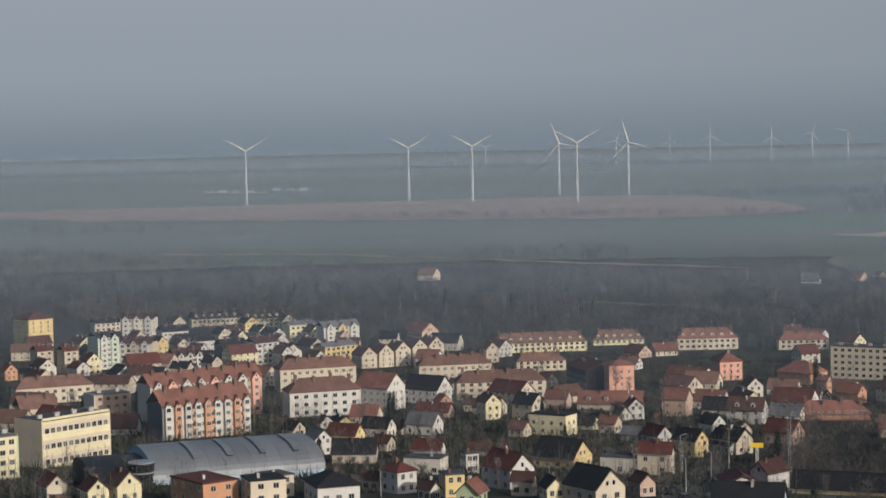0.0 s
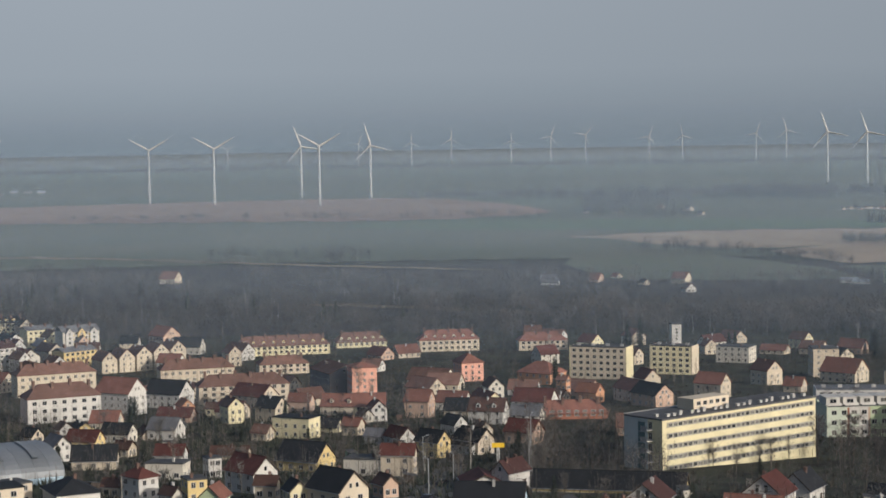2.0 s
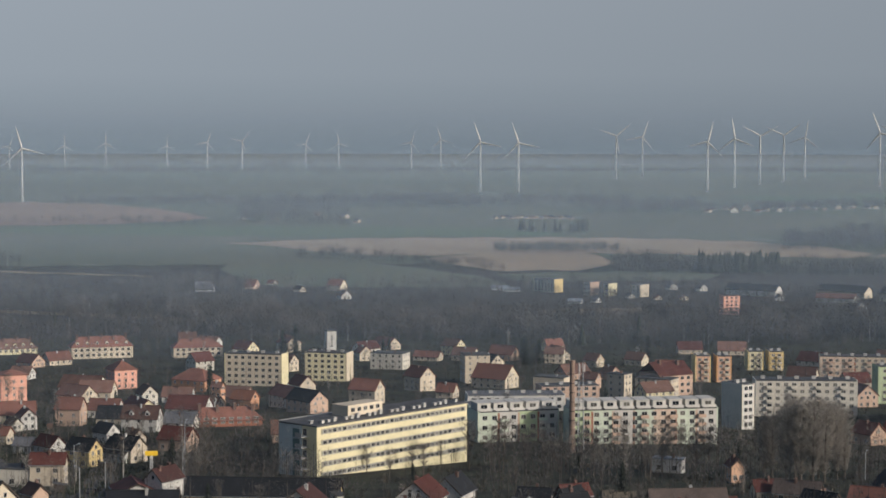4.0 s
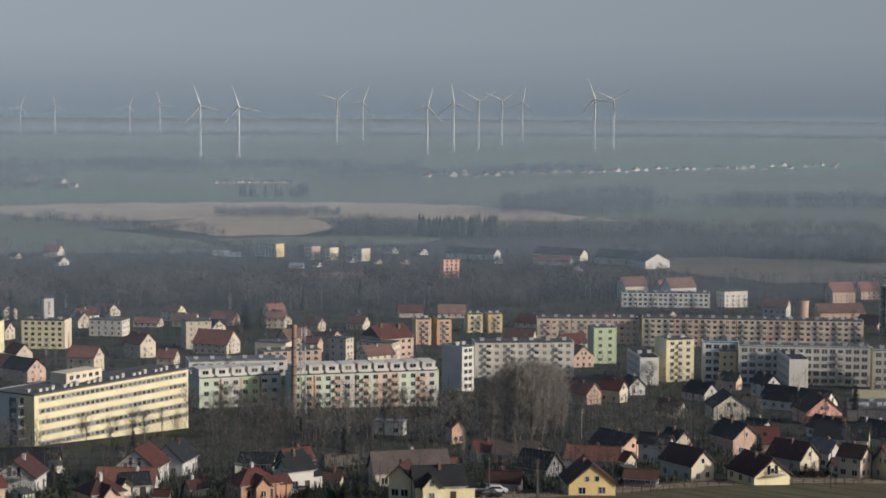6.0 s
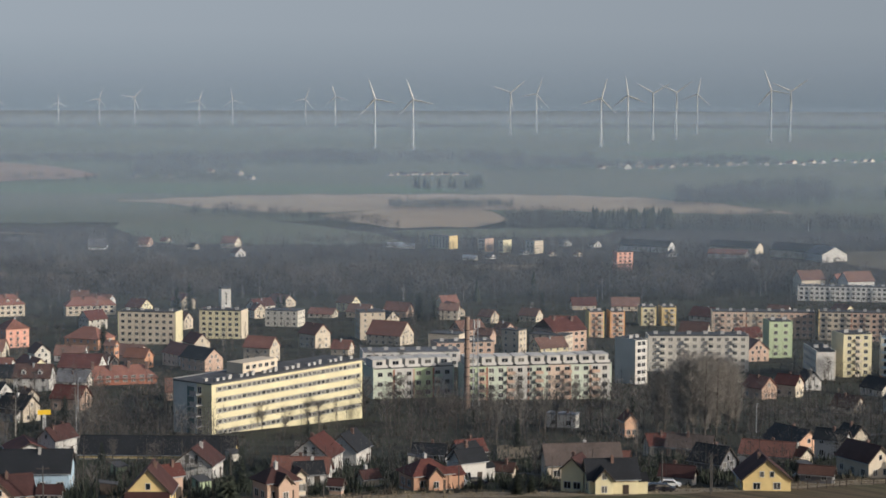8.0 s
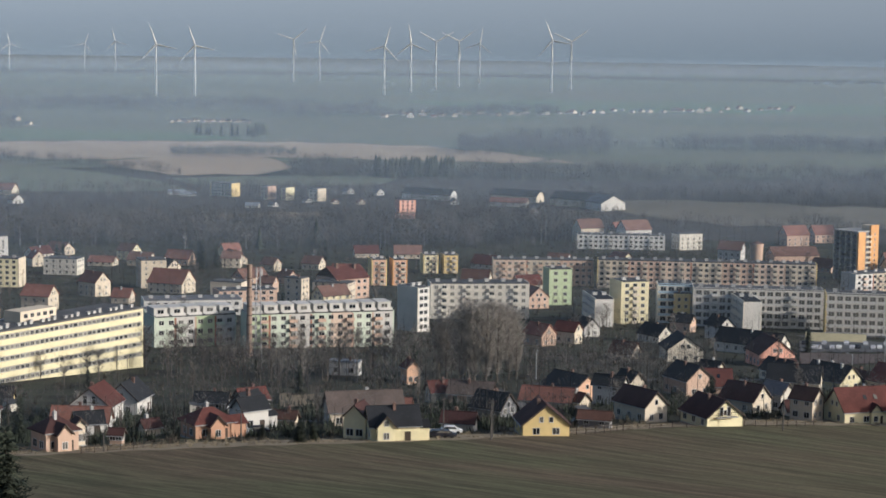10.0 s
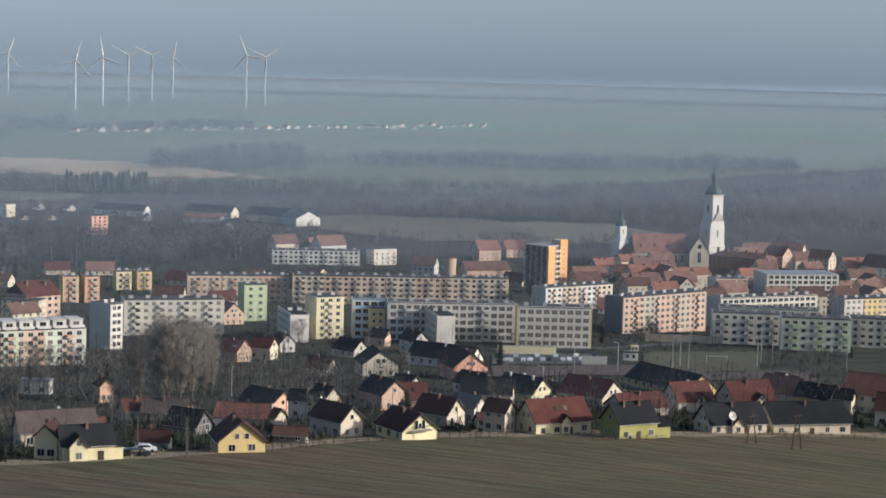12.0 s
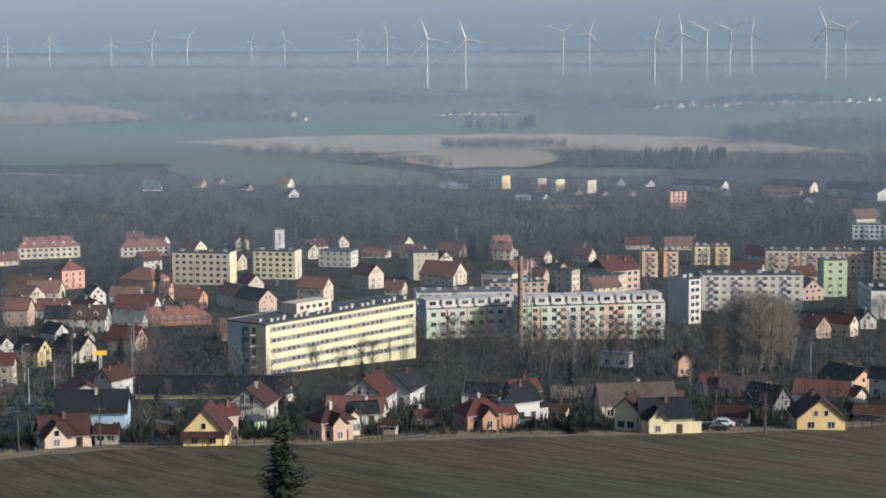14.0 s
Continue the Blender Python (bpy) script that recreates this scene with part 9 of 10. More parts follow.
house(-316.5, 976.3, 82.8, 9.4, 12.0, 5.40, 3.93, 'white', 'red', seed=344)
house(-332.8, 762.1, 83.1, 10.3, 13.8, 5.40, 4.31, 'cream', 'dark_red', seed=346)
house(-569.8, 1006.4, -69.3, 9.7, 15.6, 5.40, 4.08, 'beige', 'old_red', seed=347)
house(-64.9, 801.0, 35.8, 8.6, 14.1, 5.40, 3.63, 'grey', 'red', seed=348)
house(-208.1, 1053.8, -53.5, 9.4, 13.3, 3.00, 3.93, 'cream', 'red', seed=349)
house(-139.6, 1160.0, 64.3, 8.1, 13.7, 3.40, 3.40, 'white', 'old_red', seed=350)
house(162.6, 1118.1, 83.6, 10.4, 15.6, 3.00, 4.35, 'beige', 'old_red', seed=351)
house(-121.4, 722.1, 85.7, 9.2, 12.2, 3.00, 3.87, 'beige', 'black', seed=352)
house(-208.8, 717.5, 74.9, 8.5, 10.1, 3.40, 3.57, 'cream', 'dark_red', seed=353)
house(-249.9, 858.5, 87.3, 8.1, 11.1, 3.40, 3.40, 'beige', 'dark_red', seed=354)
house(-157.6, 840.1, 52.6, 9.5, 15.3, 3.40, 4.01, 'beige', 'old_red', seed=355)
house(62.8, 972.3, -57.0, 9.3, 14.9, 3.40, 3.92, 'salmon', 'old_red', seed=356)
house(-380.1, 1096.8, 96.4, 9.5, 10.5, 5.40, 4.01, 'cream', 'black', seed=357)
house(-355.8, 649.9, 75.0, 9.5, 14.4, 5.40, 3.97, 'salmon', 'dark_red', seed=358)
house(22.9, 1036.3, 37.7, 9.0, 14.3, 3.40, 3.80, 'beige', 'black', seed=359)
house(-298.0, 1040.5, 59.9, 9.7, 13.3, 5.40, 4.08, 'white', 'brown', seed=360)
house(-57.4, 987.4, 36.9, 9.1, 10.9, 5.40, 3.82, 'cream', 'old_red', seed=361)
house(-445.7, 982.5, 96.3, 10.3, 14.7, 3.40, 4.34, 'white', 'brown', seed=362)
house(-83.3, 1014.8, 57.6, 8.0, 12.7, 5.40, 3.38, 'beige', 'brown', seed=363)
house(-152.9, 863.6, 83.2, 10.3, 14.8, 3.40, 4.34, 'cream', 'old_red', seed=364)
house(-54.5, 773.6, 41.6, 9.1, 15.5, 5.40, 3.82, 'salmon', 'black', seed=365)
house(-385.3, 1030.8, 95.2, 9.3, 13.9, 3.40, 3.91, 'salmon', 'dark_red', seed=366)
house(-45.2, 1118.0, -47.9, 8.7, 13.7, 3.40, 3.67, 'grey', 'dark_red', seed=367)
house(-368.2, 874.2, 66.5, 10.2, 13.4, 5.40, 4.27, 'beige', 'red', seed=369)
house(61.1, 1084.9, 21.0, 10.3, 14.0, 3.00, 4.31, 'beige', 'dark_red', seed=370)
house(-361.5, 757.1, 114.8, 9.4, 15.4, 3.00, 3.95, 'salmon', 'dark_red', seed=371)
house(-454.5, 945.1, 84.5, 9.9, 14.5, 5.40, 4.18, 'beige', 'red', seed=372)
house(-426.5, 756.8, 87.5, 8.4, 13.1, 3.40, 3.51, 'grey', 'old_red', seed=373)
house(-219.6, 1040.8, 57.0, 9.8, 11.3, 3.00, 4.11, 'salmon', 'dark_red', seed=374)
house(-380.5, 659.4, 85.9, 9.8, 14.3, 3.40, 4.12, 'cream', 'old_red', seed=375)
house(88.0, 830.1, -60.1, 8.8, 14.1, 5.40, 3.71, 'pale_yellow', 'old_red', seed=376)
house(101.8, 923.7, 20.7, 9.0, 11.2, 3.40, 3.78, 'white', 'black', seed=377)
house(4.3, 1113.6, 52.8, 8.4, 10.4, 5.40, 3.54, 'pale_yellow', 'brown', seed=378)
house(-127.2, 1018.6, -50.9, 9.8, 11.0, 5.40, 4.11, 'grey', 'dark_red', seed=379)
house(-271.9, 794.1, -63.8, 10.4, 16.0, 3.40, 4.35, 'beige', 'old_red', seed=380)
house(-402.2, 859.5, 69.0, 9.8, 15.1, 3.40, 4.13, 'grey', 'red', seed=381)
house(-357.7, 1020.7, 100.5, 10.0, 15.4, 3.00, 4.20, 'salmon', 'black', seed=382)
house(-155.1, 714.0, -81.4, 9.6, 11.6, 5.40, 4.03, 'pale_yellow', 'red', seed=383)
house(-399.7, 1080.5, 99.6, 8.0, 12.9, 3.40, 3.38, 'cream', 'brown', seed=384)
house(-227.1, 834.6, -40.5, 9.3, 11.5, 3.00, 3.92, 'cream', 'dark_red', seed=385)
house(-229.8, 873.6, 62.1, 8.5, 13.5, 3.00, 3.57, 'cream', 'old_red', seed=387)
house(-375.7, 945.3, 69.0, 9.9, 16.7, 3.40, 4.17, 'white', 'old_red', seed=388)
house(61.9, 1138.4, -66.9, 8.5, 10.4, 3.40, 3.57, 'pale_yellow', 'red', seed=389)
house(-409.4, 722.8, 91.2, 8.7, 11.7, 5.40, 3.66, 'white', 'brown', seed=390)
house(-194.9, 781.0, -45.6, 9.1, 11.0, 3.40, 3.84, 'cream', 'brown', seed=391)
house(-351.1, 726.9, -68.2, 10.1, 15.1, 3.00, 4.26, 'pale_yellow', 'brown', seed=392)
house(169.5, 933.9, 67.5, 10.1, 13.2, 5.40, 4.26, 'beige', 'brown', seed=393)
house(141.7, 853.5, 19.9, 10.2, 12.0, 3.40, 4.28, 'salmon', 'dark_red', seed=394)
house(454.3, 889.6, -104.0, 8.5, 10.2, 5.40, 3.58, 'white', 'red', seed=395)
house(384.2, 1037.8, 34.5, 10.1, 14.7, 3.00, 4.25, 'salmon', 'brown', seed=396)
house(197.4, 1052.1, 49.8, 10.1, 16.3, 3.00, 4.24, 'grey', 'dark_red', seed=397)
house(193.3, 928.6, -74.4, 9.7, 12.6, 3.40, 4.08, 'beige', 'dark_red', seed=398)
house(344.2, 995.5, 78.7, 10.4, 13.7, 3.40, 4.35, 'beige', 'brown', seed=399)
house(378.3, 885.8, -112.9, 10.4, 14.3, 3.00, 4.37, 'grey', 'red', seed=400)
house(297.9, 994.1, 51.3, 9.5, 11.2, 3.40, 4.01, 'grey', 'old_red', seed=401)
house(240.6, 1069.3, 56.6, 9.5, 11.7, 3.00, 3.99, 'white', 'old_red', seed=402)
house(264.9, 1024.6, 45.4, 8.4, 10.4, 3.40, 3.54, 'pale_yellow', 'old_red', seed=403)
house(173.2, 825.6, 19.7, 9.9, 15.2, 5.40, 4.17, 'salmon', 'old_red', seed=404)
house(317.9, 990.2, -102.0, 8.9, 13.9, 5.40, 3.75, 'beige', 'red', seed=405)
house(554.3, 1036.1, 21.9, 10.3, 14.6, 5.40, 4.31, 'salmon', 'black', seed=406)
house(271.4, 1051.2, 28.9, 8.9, 11.2, 5.40, 3.75, 'pale_yellow', 'old_red', seed=407)


def quarter(seed, count, az0, az1, near, far, walls, roofs, eave, turn):
    """Fills the gaps of a closely built quarter with gabled houses."""
    rnd = random.Random(seed)
    built = 0
    for i in range(count * 30):
        x, y = polar(rnd.uniform(az0, az1), rnd.uniform(near, far))
        if not free(x, y, 5.5):
            continue
        w = rnd.uniform(8.0, 11.0)
        house(x, y, turn + rnd.choice((0, 0, 90)) + rnd.uniform(-7, 7), w, w * rnd.uniform(1.15, 1.7), rnd.uniform(*eave), w * rnd.uniform(0.38, 0.48), rnd.choice(walls), rnd.choice(roofs), chim=2, seed=seed + i)
        built += 1
        if built == count:
            break


quarter(500, 20, -29.2, -20.8, 945, 1215, ("beige", "cream", "grey", "pale_yellow", "white"), ("black", "maroon", "dark_red", "brown"), (6.0, 8.5), 52)
quarter(900, 34, 22.2, 31.0, 985, 1225, ("beige", "salmon", "cream", "grey", "stone"), ("old_red", "red", "brown", "old_red"), (7.5, 11.0), -86)
garden_shed(87.3, 421.5, -72, 'grey')
garden_shed(107.9, 476.4, -13, 'wood')
garden_shed(-26.0, 366.7, -56, 'green')
garden_shed(-32.7, 428.3, -56, 'green')
garden_shed(89.1, 459.1, -71, 'wood')
garden_shed(166.0, 442.2, 69, 'green')
garden_shed(-71.4, 421.0, 10, 'grey')
garden_shed(19.8, 456.7, 38, 'wood')
garden_shed(-24.2, 443.0, -57, 'grey')
garden_shed(-42.7, 361.2, 7, 'wood')
garden_shed(98.9, 412.5, -73, 'wood')
garden_shed(-46.3, 410.7, -54, 'green')
garden_shed(16.1, 425.8, -2, 'grey')
garden_shed(-68.1, 372.9, 100, 'wood')
garden_shed(160.2, 509.0, 23, 'brick')
garden_shed(-94.9, 482.4, 11, 'wood')
garden_shed(-95.0, 547.1, 50, 'wood')
garden_shed(-120.0, 592.7, 11, 'wood')
garden_shed(-173.4, 469.2, 60, 'wood')
garden_shed(-147.7, 592.9, 54, 'wood')
garden_shed(-194.6, 594.5, 18, 'grey')
garden_shed(-101.1, 618.0, 99, 'wood')
garden_shed(-223.0, 607.6, 20, 'wood')
garden_shed(-225.3, 438.7, 117, 'grey')
garden_shed(-213.9, 671.4, -42, 'green')
garden_shed(-141.2, 701.3, 101, 'brick')
garden_shed(-240.8, 604.9, 112, 'grey')
garden_shed(-147.7, 569.3, 105, 'green')
garden_shed(-126.3, 555.5, -47, 'green')
garden_shed(-103.7, 626.7, 49, 'wood')
garden_shed(-230.5, 419.3, 69, 'brick')
garden_shed(-165.3, 652.3, 54, 'green')
tree(-51.4, 864.4, 'slender', 0.88, 1)
tree(-280.7, 595.0, 'slender', 0.65, 2)
tree(103.1, 1056.4, 'slender', 0.77, 3)
tree(-5.9, 655.8, 'slender', 0.73, 4)
tree(-128.2, 1112.2, 'conifer', 0.45, 5)
tree(-50.7, 536.9, 'bare', 0.61, 6)
tree(-375.1, 647.8, 'bare', 0.50, 7)
tree(-36.3, 560.9, 'slender', 0.64, 8)
tree(-54.2, 446.9, 'conifer', 0.46, 9)
tree(-417.6, 1174.4, 'bare', 0.52, 10)
tree(-51.4, 722.8, 'bare', 0.49, 11)
tree(-143.2, 433.9, 'bare', 0.68, 12)
tree(327.3, 628.5, 'bare', 0.53, 13)
tree(452.6, 997.2, 'bare', 0.76, 14)
tree(30.4, 624.0, 'slender', 0.66, 15)
tree(-124.5, 534.8, 'bare', 0.69, 16)
tree(142.3, 912.5, 'conifer', 0.55, 17)
tree(-314.3, 544.6, 'bare', 0.59, 18)
tree(29.8, 1226.7, 'conifer', 0.94, 19)
tree(155.7, 975.2, 'slender', 0.91, 20)
tree(-25.0, 703.4, 'bare', 0.77, 21)
tree(-384.4, 774.0, 'conifer', 0.91, 22)
tree(-141.7, 843.6, 'conifer', 0.47, 23)
tree(-6.6, 748.0, 'slender', 0.75, 24)
tree(-394.7, 805.5, 'birch', 0.64, 25)
tree(213.8, 867.9, 'slender', 0.71, 26)
tree(-99.3, 464.1, 'slender', 0.76, 27)
tree(-258.9, 632.3, 'slender', 0.67, 28)
tree(144.8, 1073.4, 'conifer', 0.64, 29)
tree(40.7, 509.7, 'bare', 0.90, 30)
tree(-217.1, 399.3, 'bare', 0.69, 31)
tree(143.9, 816.3, 'bare', 0.86, 32)
tree(-183.1, 732.7, 'slender', 0.60, 33)
tree(-350.3, 993.9, 'conifer', 0.94, 34)
tree(248.9, 478.9, 'bare', 0.81, 35)
tree(222.0, 825.3, 'bare', 0.62, 36)
tree(-130.7, 1065.2, 'slender', 0.90, 37)
tree(-99.9, 776.5, 'bare', 0.73, 38)
tree(336.8, 807.5, 'bare', 0.94, 39)
tree(-479.5, 1030.1, 'bare', 0.90, 40)
tree(333.3, 606.0, 'bare', 0.81, 41)
tree(-233.7, 404.0, 'slender', 0.83, 42)
tree(-9.4, 424.0, 'slender', 0.47, 43)
tree(22.9, 861.9, 'bare', 0.71, 44)
tree(172.8, 740.3, 'slender', 0.79, 45)
tree(10.9, 701.9, 'slender', 0.93, 46)
tree(345.0, 850.7, 'conifer', 0.71, 47)
tree(39.3, 569.5, 'slender', 0.46, 48)
tree(395.4, 739.5, 'slender', 0.80, 49)
tree(-288.6, 567.0, 'bare', 0.69, 50)
tree(-322.6, 750.7, 'slender', 0.50, 51)
tree(-40.1, 423.1, 'bare', 0.53, 52)
tree(-323.4, 554.0, 'slender', 0.50, 53)
tree(159.7, 660.7, 'birch', 0.80, 54)
tree(36.2, 1133.7, 'slender', 0.88, 55)
tree(61.0, 551.3, 'conifer', 0.61, 56)
tree(-241.9, 1159.4, 'conifer', 0.52, 57)
tree(-287.3, 976.2, 'slender', 0.92, 58)
tree(37.3, 998.4, 'bare', 0.73, 59)
tree(-97.8, 604.7, 'slender', 0.79, 60)
tree(-153.3, 433.7, 'birch', 0.76, 61)
tree(331.8, 737.9, 'bare', 0.87, 62)
tree(583.3, 1034.8, 'bare', 0.79, 63)
tree(-277.0, 561.3, 'slender', 0.67, 64)
tree(40.5, 409.3, 'bare', 0.68, 65)
tree(181.4, 722.1, 'bare', 0.85, 66)
tree(-161.8, 812.9, 'slender', 0.55, 67)
tree(64.5, 790.5, 'conifer', 0.82, 68)
tree(-52.4, 478.9, 'bare', 0.50, 69)
tree(488.7, 1141.8, 'bare', 0.92, 70)
tree(115.0, 677.5, 'slender', 0.64, 71)
tree(382.7, 663.0, 'conifer', 0.46, 72)
tree(64.4, 561.8, 'slender', 0.83, 73)
tree(84.0, 560.1, 'conifer', 0.73, 74)
tree(-0.5, 1222.1, 'slender', 0.85, 75)
tree(-403.0, 813.6, 'bare', 0.92, 76)
tree(-159.0, 1214.2, 'slender', 0.70, 77)
tree(-139.4, 573.9, 'slender', 0.58, 78)
tree(418.0, 868.7, 'bare', 0.57, 79)
tree(-375.4, 694.6, 'bare', 0.61, 80)
tree(-90.9, 770.0, 'bare', 0.90, 81)
tree(-385.3, 717.7, 'bare', 0.93, 82)
tree(-130.6, 454.3, 'slender', 0.55, 83)
tree(-236.2, 447.4, 'bare', 0.66, 84)
tree(74.7, 753.2, 'conifer', 0.72, 85)
tree(602.2, 1049.2, 'slender', 0.70, 86)
tree(-175.3, 812.3, 'bare', 0.79, 87)
tree(54.5, 901.3, 'bare', 0.57, 88)
tree(567.0, 1033.0, 'slender', 0.45, 89)
tree(16.4, 461.3, 'slender', 0.77, 90)
tree(-78.0, 539.2, 'slender', 0.52, 91)
tree(406.1, 1002.8, 'slender', 0.82, 92)
tree(-65.1, 515.0, 'bare', 0.83, 93)
tree(184.7, 524.7, 'slender', 0.61, 94)
tree(26.6, 705.1, 'bare', 0.84, 95)
tree(-258.1, 520.8, 'birch', 0.70, 96)
tree(-162.2, 1004.1, 'bare', 0.67, 97)
tree(69.9, 756.0, 'slender', 0.85, 98)
tree(-144.0, 654.3, 'bare', 0.86, 99)
tree(-480.8, 848.7, 'birch', 0.63, 100)
tree(-66.6, 527.4, 'bare', 0.83, 101)
tree(33.9, 884.2, 'bare', 0.72, 102)
tree(138.4, 450.7, 'conifer', 0.49, 103)
tree(105.0, 778.6, 'bare', 0.56, 104)
tree(214.7, 764.5, 'bare', 0.85, 105)
tree(-95.7, 507.3, 'birch', 0.91, 106)
tree(345.6, 1053.5, 'slender', 0.81, 107)
tree(-148.4, 517.0, 'bare', 0.64, 108)
tree(18.9, 848.5, 'bare', 0.51, 109)
tree(157.1, 1047.8, 'birch', 0.46, 110)
tree(-31.2, 1079.9, 'bare', 0.56, 111)
tree(-289.1, 967.4, 'slender', 0.90, 112)
tree(-97.9, 866.3, 'conifer', 0.69, 113)
tree(-136.0, 1204.7, 'slender', 0.56, 114)
tree(-380.2, 716.0, 'conifer', 0.85, 115)
tree(298.8, 1026.9, 'conifer', 0.89, 116)
tree(54.2, 517.8, 'bare', 0.90, 117)
tree(247.5, 743.6, 'slender', 0.48, 118)
tree(37.4, 550.3, 'conifer', 0.49, 119)
tree(-123.9, 477.9, 'birch', 0.49, 120)
tree(218.2, 833.8, 'conifer', 0.66, 121)
tree(201.1, 432.9, 'bare', 0.66, 122)
tree(-13.2, 883.7, 'bare', 0.49, 123)
tree(-165.1, 753.9, 'bare', 0.52, 124)
tree(164.6, 960.5, 'slender', 0.46, 125)
tree(-139.6, 993.8, 'slender', 0.46, 126)
tree(531.4, 939.7, 'bare', 0.64, 127)
tree(20.2, 601.5, 'slender', 0.49, 128)
tree(-166.6, 470.7, 'conifer', 0.73, 129)
tree(155.2, 664.0, 'bare', 0.76, 130)
tree(-365.4, 861.6, 'bare', 0.87, 131)
tree(42.8, 474.7, 'conifer', 0.67, 132)
tree(190.8, 663.5, 'slender', 0.83, 133)
tree(195.9, 566.2, 'slender', 0.81, 134)
tree(74.7, 665.9, 'slender', 0.75, 135)
tree(-300.8, 523.8, 'bare', 0.64, 136)
tree(1.3, 1070.3, 'bare', 0.72, 137)
tree(-132.6, 584.0, 'slender', 0.55, 138)
tree(546.3, 1122.8, 'slender', 0.46, 139)
tree(82.0, 504.7, 'slender', 0.80, 140)
tree(304.8, 722.8, 'conifer', 0.72, 141)
tree(31.8, 568.1, 'slender', 0.51, 142)
tree(186.5, 683.7, 'slender', 0.65, 143)
tree(343.0, 1139.9, 'bare', 0.79, 144)
tree(175.2, 702.9, 'bare', 0.66, 145)
tree(-243.8, 440.2, 'bare', 0.71, 146)
tree(-227.3, 853.1, 'birch', 0.84, 147)
tree(-55.4, 493.0, 'slender', 0.76, 148)
tree(338.3, 787.9, 'conifer', 0.51, 149)
tree(-243.6, 546.9, 'slender', 0.46, 150)
tree(186.1, 766.1, 'conifer', 0.89, 151)
tree(-155.0, 537.1, 'conifer', 0.69, 152)
tree(113.7, 749.8, 'bare', 0.85, 153)
tree(-341.0, 786.2, 'bare', 0.81, 154)
tree(-319.7, 564.1, 'conifer', 0.65, 155)
tree(-144.4, 886.0, 'slender', 0.61, 156)
tree(-155.5, 784.2, 'conifer', 0.55, 157)
tree(173.9, 443.7, 'conifer', 0.63, 158)
tree(15.9, 600.6, 'slender', 0.60, 159)
tree(185.5, 542.4, 'birch', 0.52, 160)
tree(237.7, 1173.3, 'bare', 0.88, 161)
tree(-396.0, 904.6, 'slender', 0.60, 162)
tree(-268.1, 1049.5, 'slender', 0.56, 163)
tree(-376.8, 891.3, 'slender', 0.71, 164)
tree(23.5, 759.6, 'bare', 0.83, 165)
tree(-175.6, 612.6, 'conifer', 0.53, 166)
tree(-593.5, 994.1, 'slender', 0.77, 167)
tree(-126.4, 792.3, 'slender', 0.87, 168)
tree(157.0, 827.7, 'slender', 0.84, 169)
tree(-307.3, 685.0, 'conifer', 0.85, 170)
tree(-157.1, 526.6, 'bare', 0.55, 171)
tree(-140.2, 710.1, 'slender', 0.81, 172)
tree(55.7, 860.0, 'slender', 0.48, 173)
tree(-72.1, 815.7, 'conifer', 0.70, 174)
tree(125.5, 824.5, 'bare', 0.80, 175)
tree(160.9, 449.6, 'slender', 0.80, 176)
tree(250.9, 1187.4, 'bare', 0.68, 177)
tree(108.1, 419.6, 'bare', 0.73, 178)
tree(-46.2, 1194.3, 'bare', 0.51, 179)
tree(-105.0, 678.4, 'bare', 0.65, 180)
tree(67.5, 444.6, 'slender', 0.65, 181)
tree(252.7, 678.4, 'slender', 0.57, 182)
tree(-181.2, 560.3, 'slender', 0.76, 183)
tree(-236.2, 651.7, 'bare', 0.80, 184)
tree(-97.6, 625.8, 'birch', 0.71, 185)
tree(59.9, 950.2, 'bare', 0.53, 186)
tree(-334.4, 584.9, 'conifer', 0.64, 187)
tree(-199.1, 724.3, 'bare', 0.57, 188)
tree(-252.1, 464.2, 'bare', 0.66, 189)
tree(-21.5, 682.3, 'bare', 0.68, 190)
tree(-114.9, 817.5, 'bare', 0.64, 191)
tree(216.2, 539.8, 'slender', 0.52, 192)
tree(366.5, 968.0, 'conifer', 0.94, 193)
tree(-215.2, 945.8, 'slender', 0.63, 194)
tree(-247.1, 566.9, 'bare', 0.66, 195)
tree(-76.5, 617.8, 'bare', 0.80, 196)
tree(-356.5, 1131.9, 'bare', 0.81, 197)
tree(13.4, 1031.3, 'slender', 0.58, 198)
tree(309.2, 804.2, 'bare', 0.90, 199)
tree(-28.3, 676.1, 'bare', 0.61, 200)
tree(-93.4, 646.0, 'slender', 0.64, 201)
tree(-205.4, 1144.8, 'conifer', 0.76, 202)
tree(76.2, 632.4, 'bare', 0.68, 203)
tree(-76.2, 1219.0, 'birch', 0.59, 204)
tree(-11.2, 802.0, 'bare', 0.58, 205)
tree(-442.7, 743.1, 'slender', 0.73, 206)
tree(-243.4, 625.1, 'bare', 0.59, 207)
tree(216.5, 826.0, 'bare', 0.80, 208)
tree(433.4, 931.0, 'conifer', 0.89, 209)
tree(-303.7, 558.5, 'bare', 0.58, 210)
tree(-0.5, 626.5, 'bare', 0.79, 211)
tree(-382.0, 1060.9, 'slender', 0.66, 212)
tree(195.2, 908.8, 'bare', 0.64, 213)
tree(101.8, 587.6, 'slender', 0.80, 214)
tree(169.1, 545.0, 'slender', 0.77, 215)
tree(-141.3, 1185.0, 'bare', 0.95, 216)
tree(212.6, 523.2, 'bare', 0.90, 217)
tree(381.8, 1060.6, 'bare', 0.85, 218)
tree(43.4, 1079.3, 'conifer', 0.73, 219)
tree(-81.3, 408.4, 'bare', 0.65, 220)
tree(-106.4, 529.9, 'slender', 0.53, 221)
tree(-532.2, 901.1, 'bare', 0.69, 222)
tree(417.9, 729.0, 'bare', 0.63, 223)
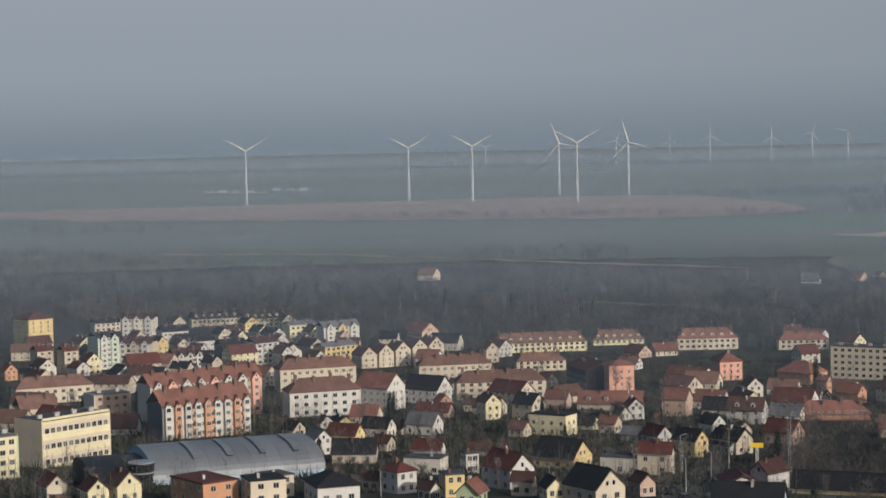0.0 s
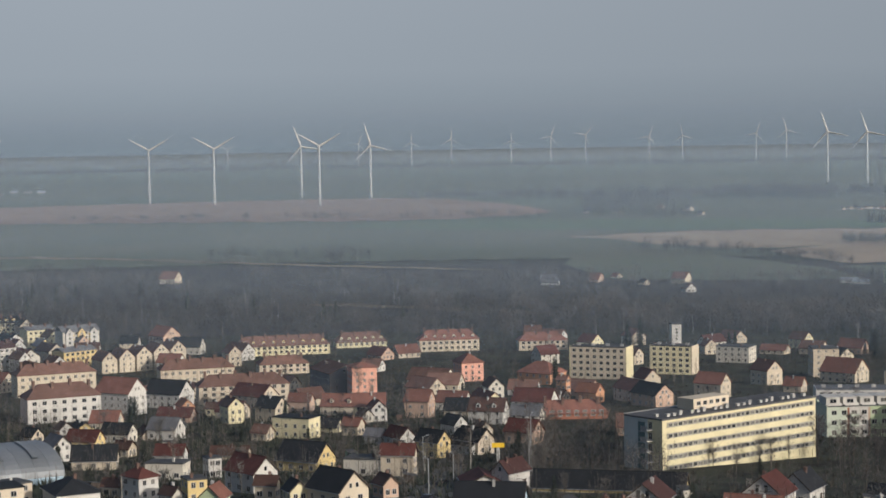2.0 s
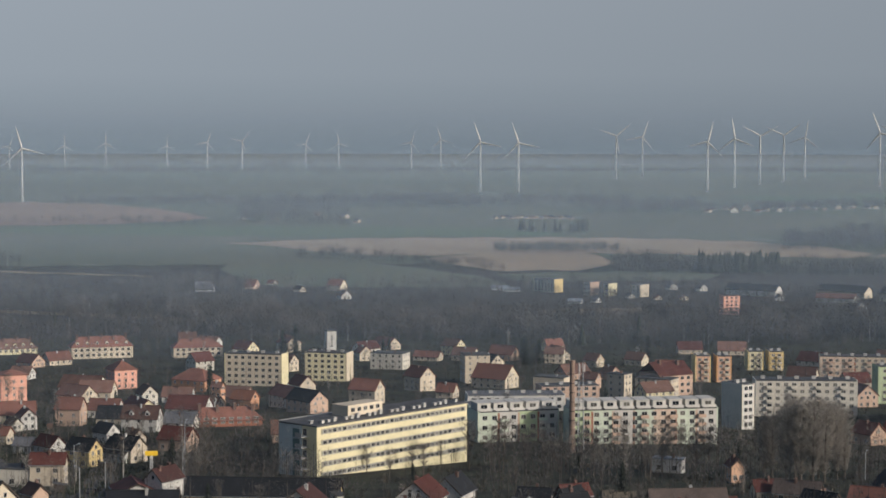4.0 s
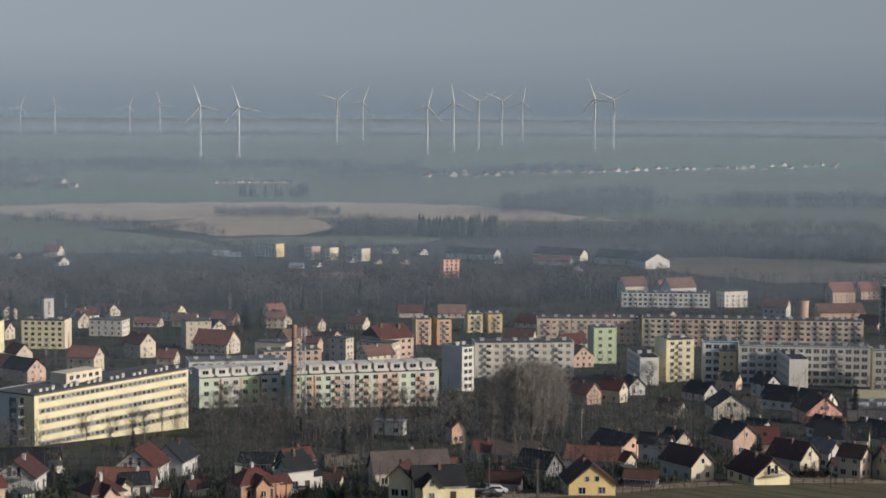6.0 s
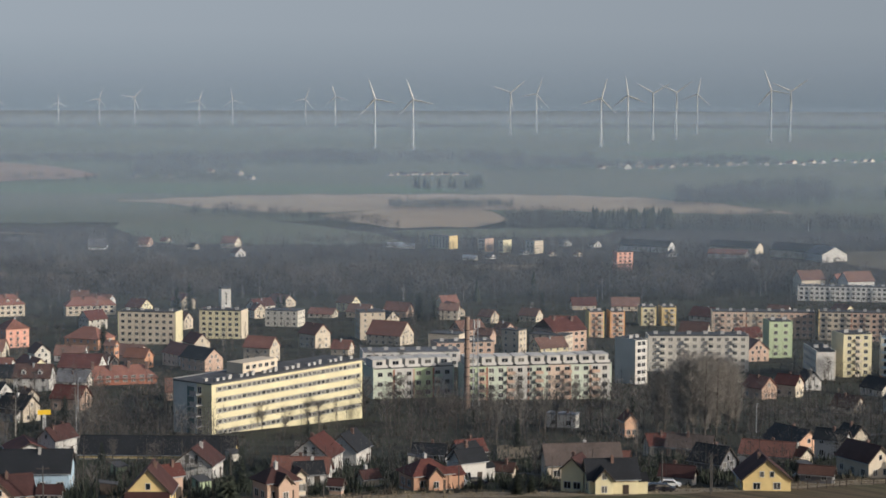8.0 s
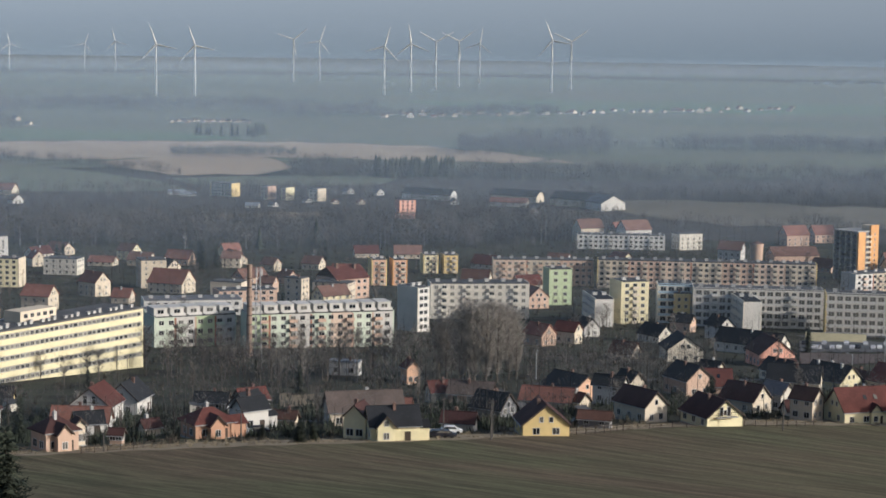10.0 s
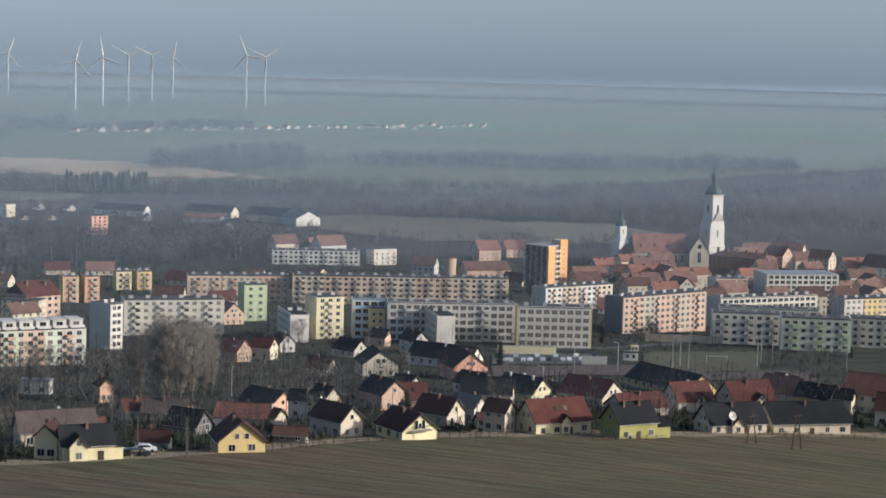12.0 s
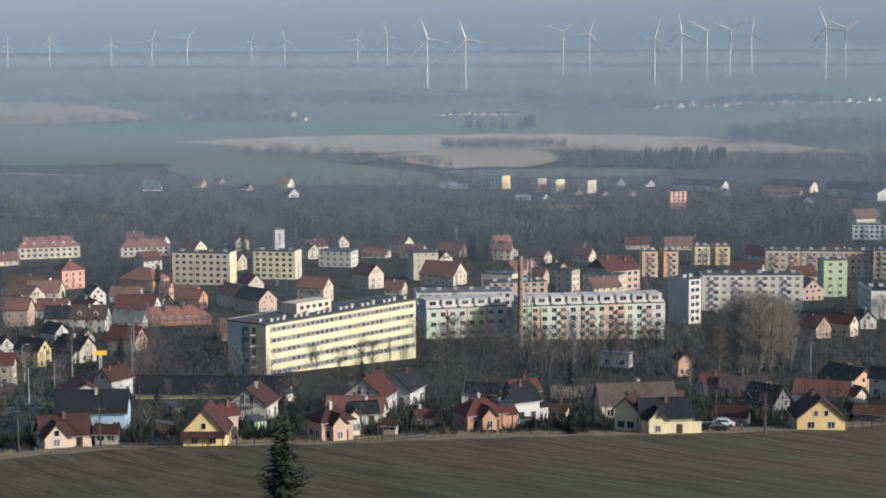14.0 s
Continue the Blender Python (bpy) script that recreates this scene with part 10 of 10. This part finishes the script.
tree(30.0, 545.9, 'bare', 0.92, 224)
tree(461.2, 1156.6, 'bare', 0.46, 225)
tree(-170.9, 452.4, 'bare', 0.73, 226)
tree(305.3, 978.6, 'conifer', 0.69, 227)
tree(258.5, 701.1, 'bare', 0.52, 228)
tree(-132.3, 664.7, 'conifer', 0.63, 229)
tree(79.3, 570.2, 'slender', 0.58, 230)
tree(-170.6, 526.1, 'slender', 0.79, 231)
tree(-177.5, 482.7, 'bare', 0.46, 232)
tree(-51.2, 441.4, 'bare', 0.54, 233)
tree(-45.6, 546.9, 'conifer', 0.89, 234)
tree(410.6, 978.3, 'bare', 0.77, 235)
tree(-75.3, 540.3, 'conifer', 0.88, 236)
tree(106.0, 822.3, 'bare', 0.82, 237)
tree(-5.1, 719.1, 'slender', 0.47, 238)
tree(98.6, 773.5, 'conifer', 0.53, 239)
tree(-32.9, 781.4, 'bare', 0.68, 240)
tree(-350.2, 686.0, 'slender', 0.62, 241)
tree(-202.1, 609.4, 'bare', 0.77, 242)
tree(-359.0, 719.6, 'conifer', 0.49, 243)
tree(-5.5, 447.5, 'conifer', 0.53, 244)
tree(265.7, 515.4, 'bare', 0.64, 245)
tree(328.3, 864.2, 'bare', 0.77, 246)
tree(17.1, 668.7, 'slender', 0.95, 247)
tree(-105.5, 757.6, 'slender', 0.55, 248)
tree(-270.1, 497.8, 'slender', 0.63, 249)
tree(-248.3, 719.6, 'conifer', 0.83, 250)
tree(-183.5, 539.3, 'conifer', 0.65, 251)
tree(-47.8, 872.4, 'slender', 0.66, 252)
tree(-8.4, 505.4, 'conifer', 0.49, 253)
tree(88.0, 585.2, 'birch', 0.75, 254)
tree(-40.6, 637.3, 'slender', 0.78, 255)
tree(-243.8, 931.1, 'bare', 0.64, 256)
tree(56.5, 622.1, 'bare', 0.86, 257)
tree(321.3, 842.9, 'slender', 0.55, 258)
tree(137.1, 442.9, 'conifer', 0.86, 259)
tree(366.6, 895.6, 'bare', 0.68, 260)
wood('garden_trees', 'leafless garden and street trees throughout the town', -31, -8, (470, 470, 440), (900, 900), 1300, 31, (4, 10), clear=True)
wood('garden_trees', 'leafless garden and street trees throughout the town', -8, 30, (347, 346, 353, 363, 382, 420, 448, 467, 491), (900, 900), 1750, 32, (4, 10), clear=True)
wood('garden_trees', 'leafless trees between the apartment blocks', -31, 30, (900, 900), (1300, 1300), 2500, 33, (6, 13), clear=True)
wood('street_trees', 'tall leafless trees between the hospital and the apartment blocks', 1.2, 10.2, (480, 485, 490), (600, 615, 620), 150, 41, (8, 14), clear=True, fine=80, thick=0.75)
wood('street_trees', 'leafless trees beside the hospital', -7.8, -3.6, (478, 480), (650, 640), 130, 42, (7, 13), clear=True, fine=80, thick=0.8)
wood('street_trees', 'leafless trees before the old apartment block', 12.6, 17.0, (1110, 1115), (1165, 1165), 60, 43, (8, 14), clear=True)
wood('street_trees', 'young trees beside the poplars', 11.6, 17.0, (500, 505), (640, 640), 170, 44, (5, 10), clear=True, fine=70, thick=0.8)
wood('street_trees', 'dark leafless trees along the main street', -11.5, -6.8, (480, 500), (680, 700), 130, 45, (6, 11), clear=True, fine=60)
shrubs('shrubs', 'bare garden shrubs and hedges between the houses', -31, -11, (470, 470, 470), (1250, 1250), 6000, 21, (0.8, 2.6))
shrubs('shrubs', 'bare garden shrubs and hedges between the houses', -11, 30, (337, 346, 345, 351, 360, 373, 400, 434, 452, 469, 490), (1250, 1250), 8500, 26, (0.8, 2.6))
shrubs('shrubs', 'dry weeds and brambles along the field edge', -13.8, 32.2, (319, 322, 327, 333, 334, 332, 332, 335, 339, 343, 347, 352, 359, 368, 382, 399, 416, 427, 435, 441, 450, 459, 468, 478, 486), (332, 335, 340, 346, 347, 345, 345, 348, 352, 356, 360, 365, 372, 381, 395, 412, 429, 440, 448, 454, 463, 472, 481, 491, 499), 1600, 22, (0.3, 1.1), mat=DRY)
shrubs('hedges', 'dark evergreen hedges and shrubs in the gardens', -13.8, 32.2, (336, 339, 344, 350, 351, 349, 349, 352, 356, 360, 364, 369, 376, 385, 399, 416, 433, 444, 452, 458, 467, 476, 485, 495, 503), (428, 431, 436, 442, 443, 441, 441, 444, 448, 452, 456, 461, 468, 477, 491, 508, 525, 536, 544, 550, 559, 568, 577, 587, 595), 2600, 24, (1.0, 3.2), mat=NEEDLE)
shrubs('hedges', 'dark evergreen hedges and shrubs in the gardens', -31, -8, (470, 470, 440), (820, 820), 3600, 25, (1.0, 3.4), mat=NEEDLE)
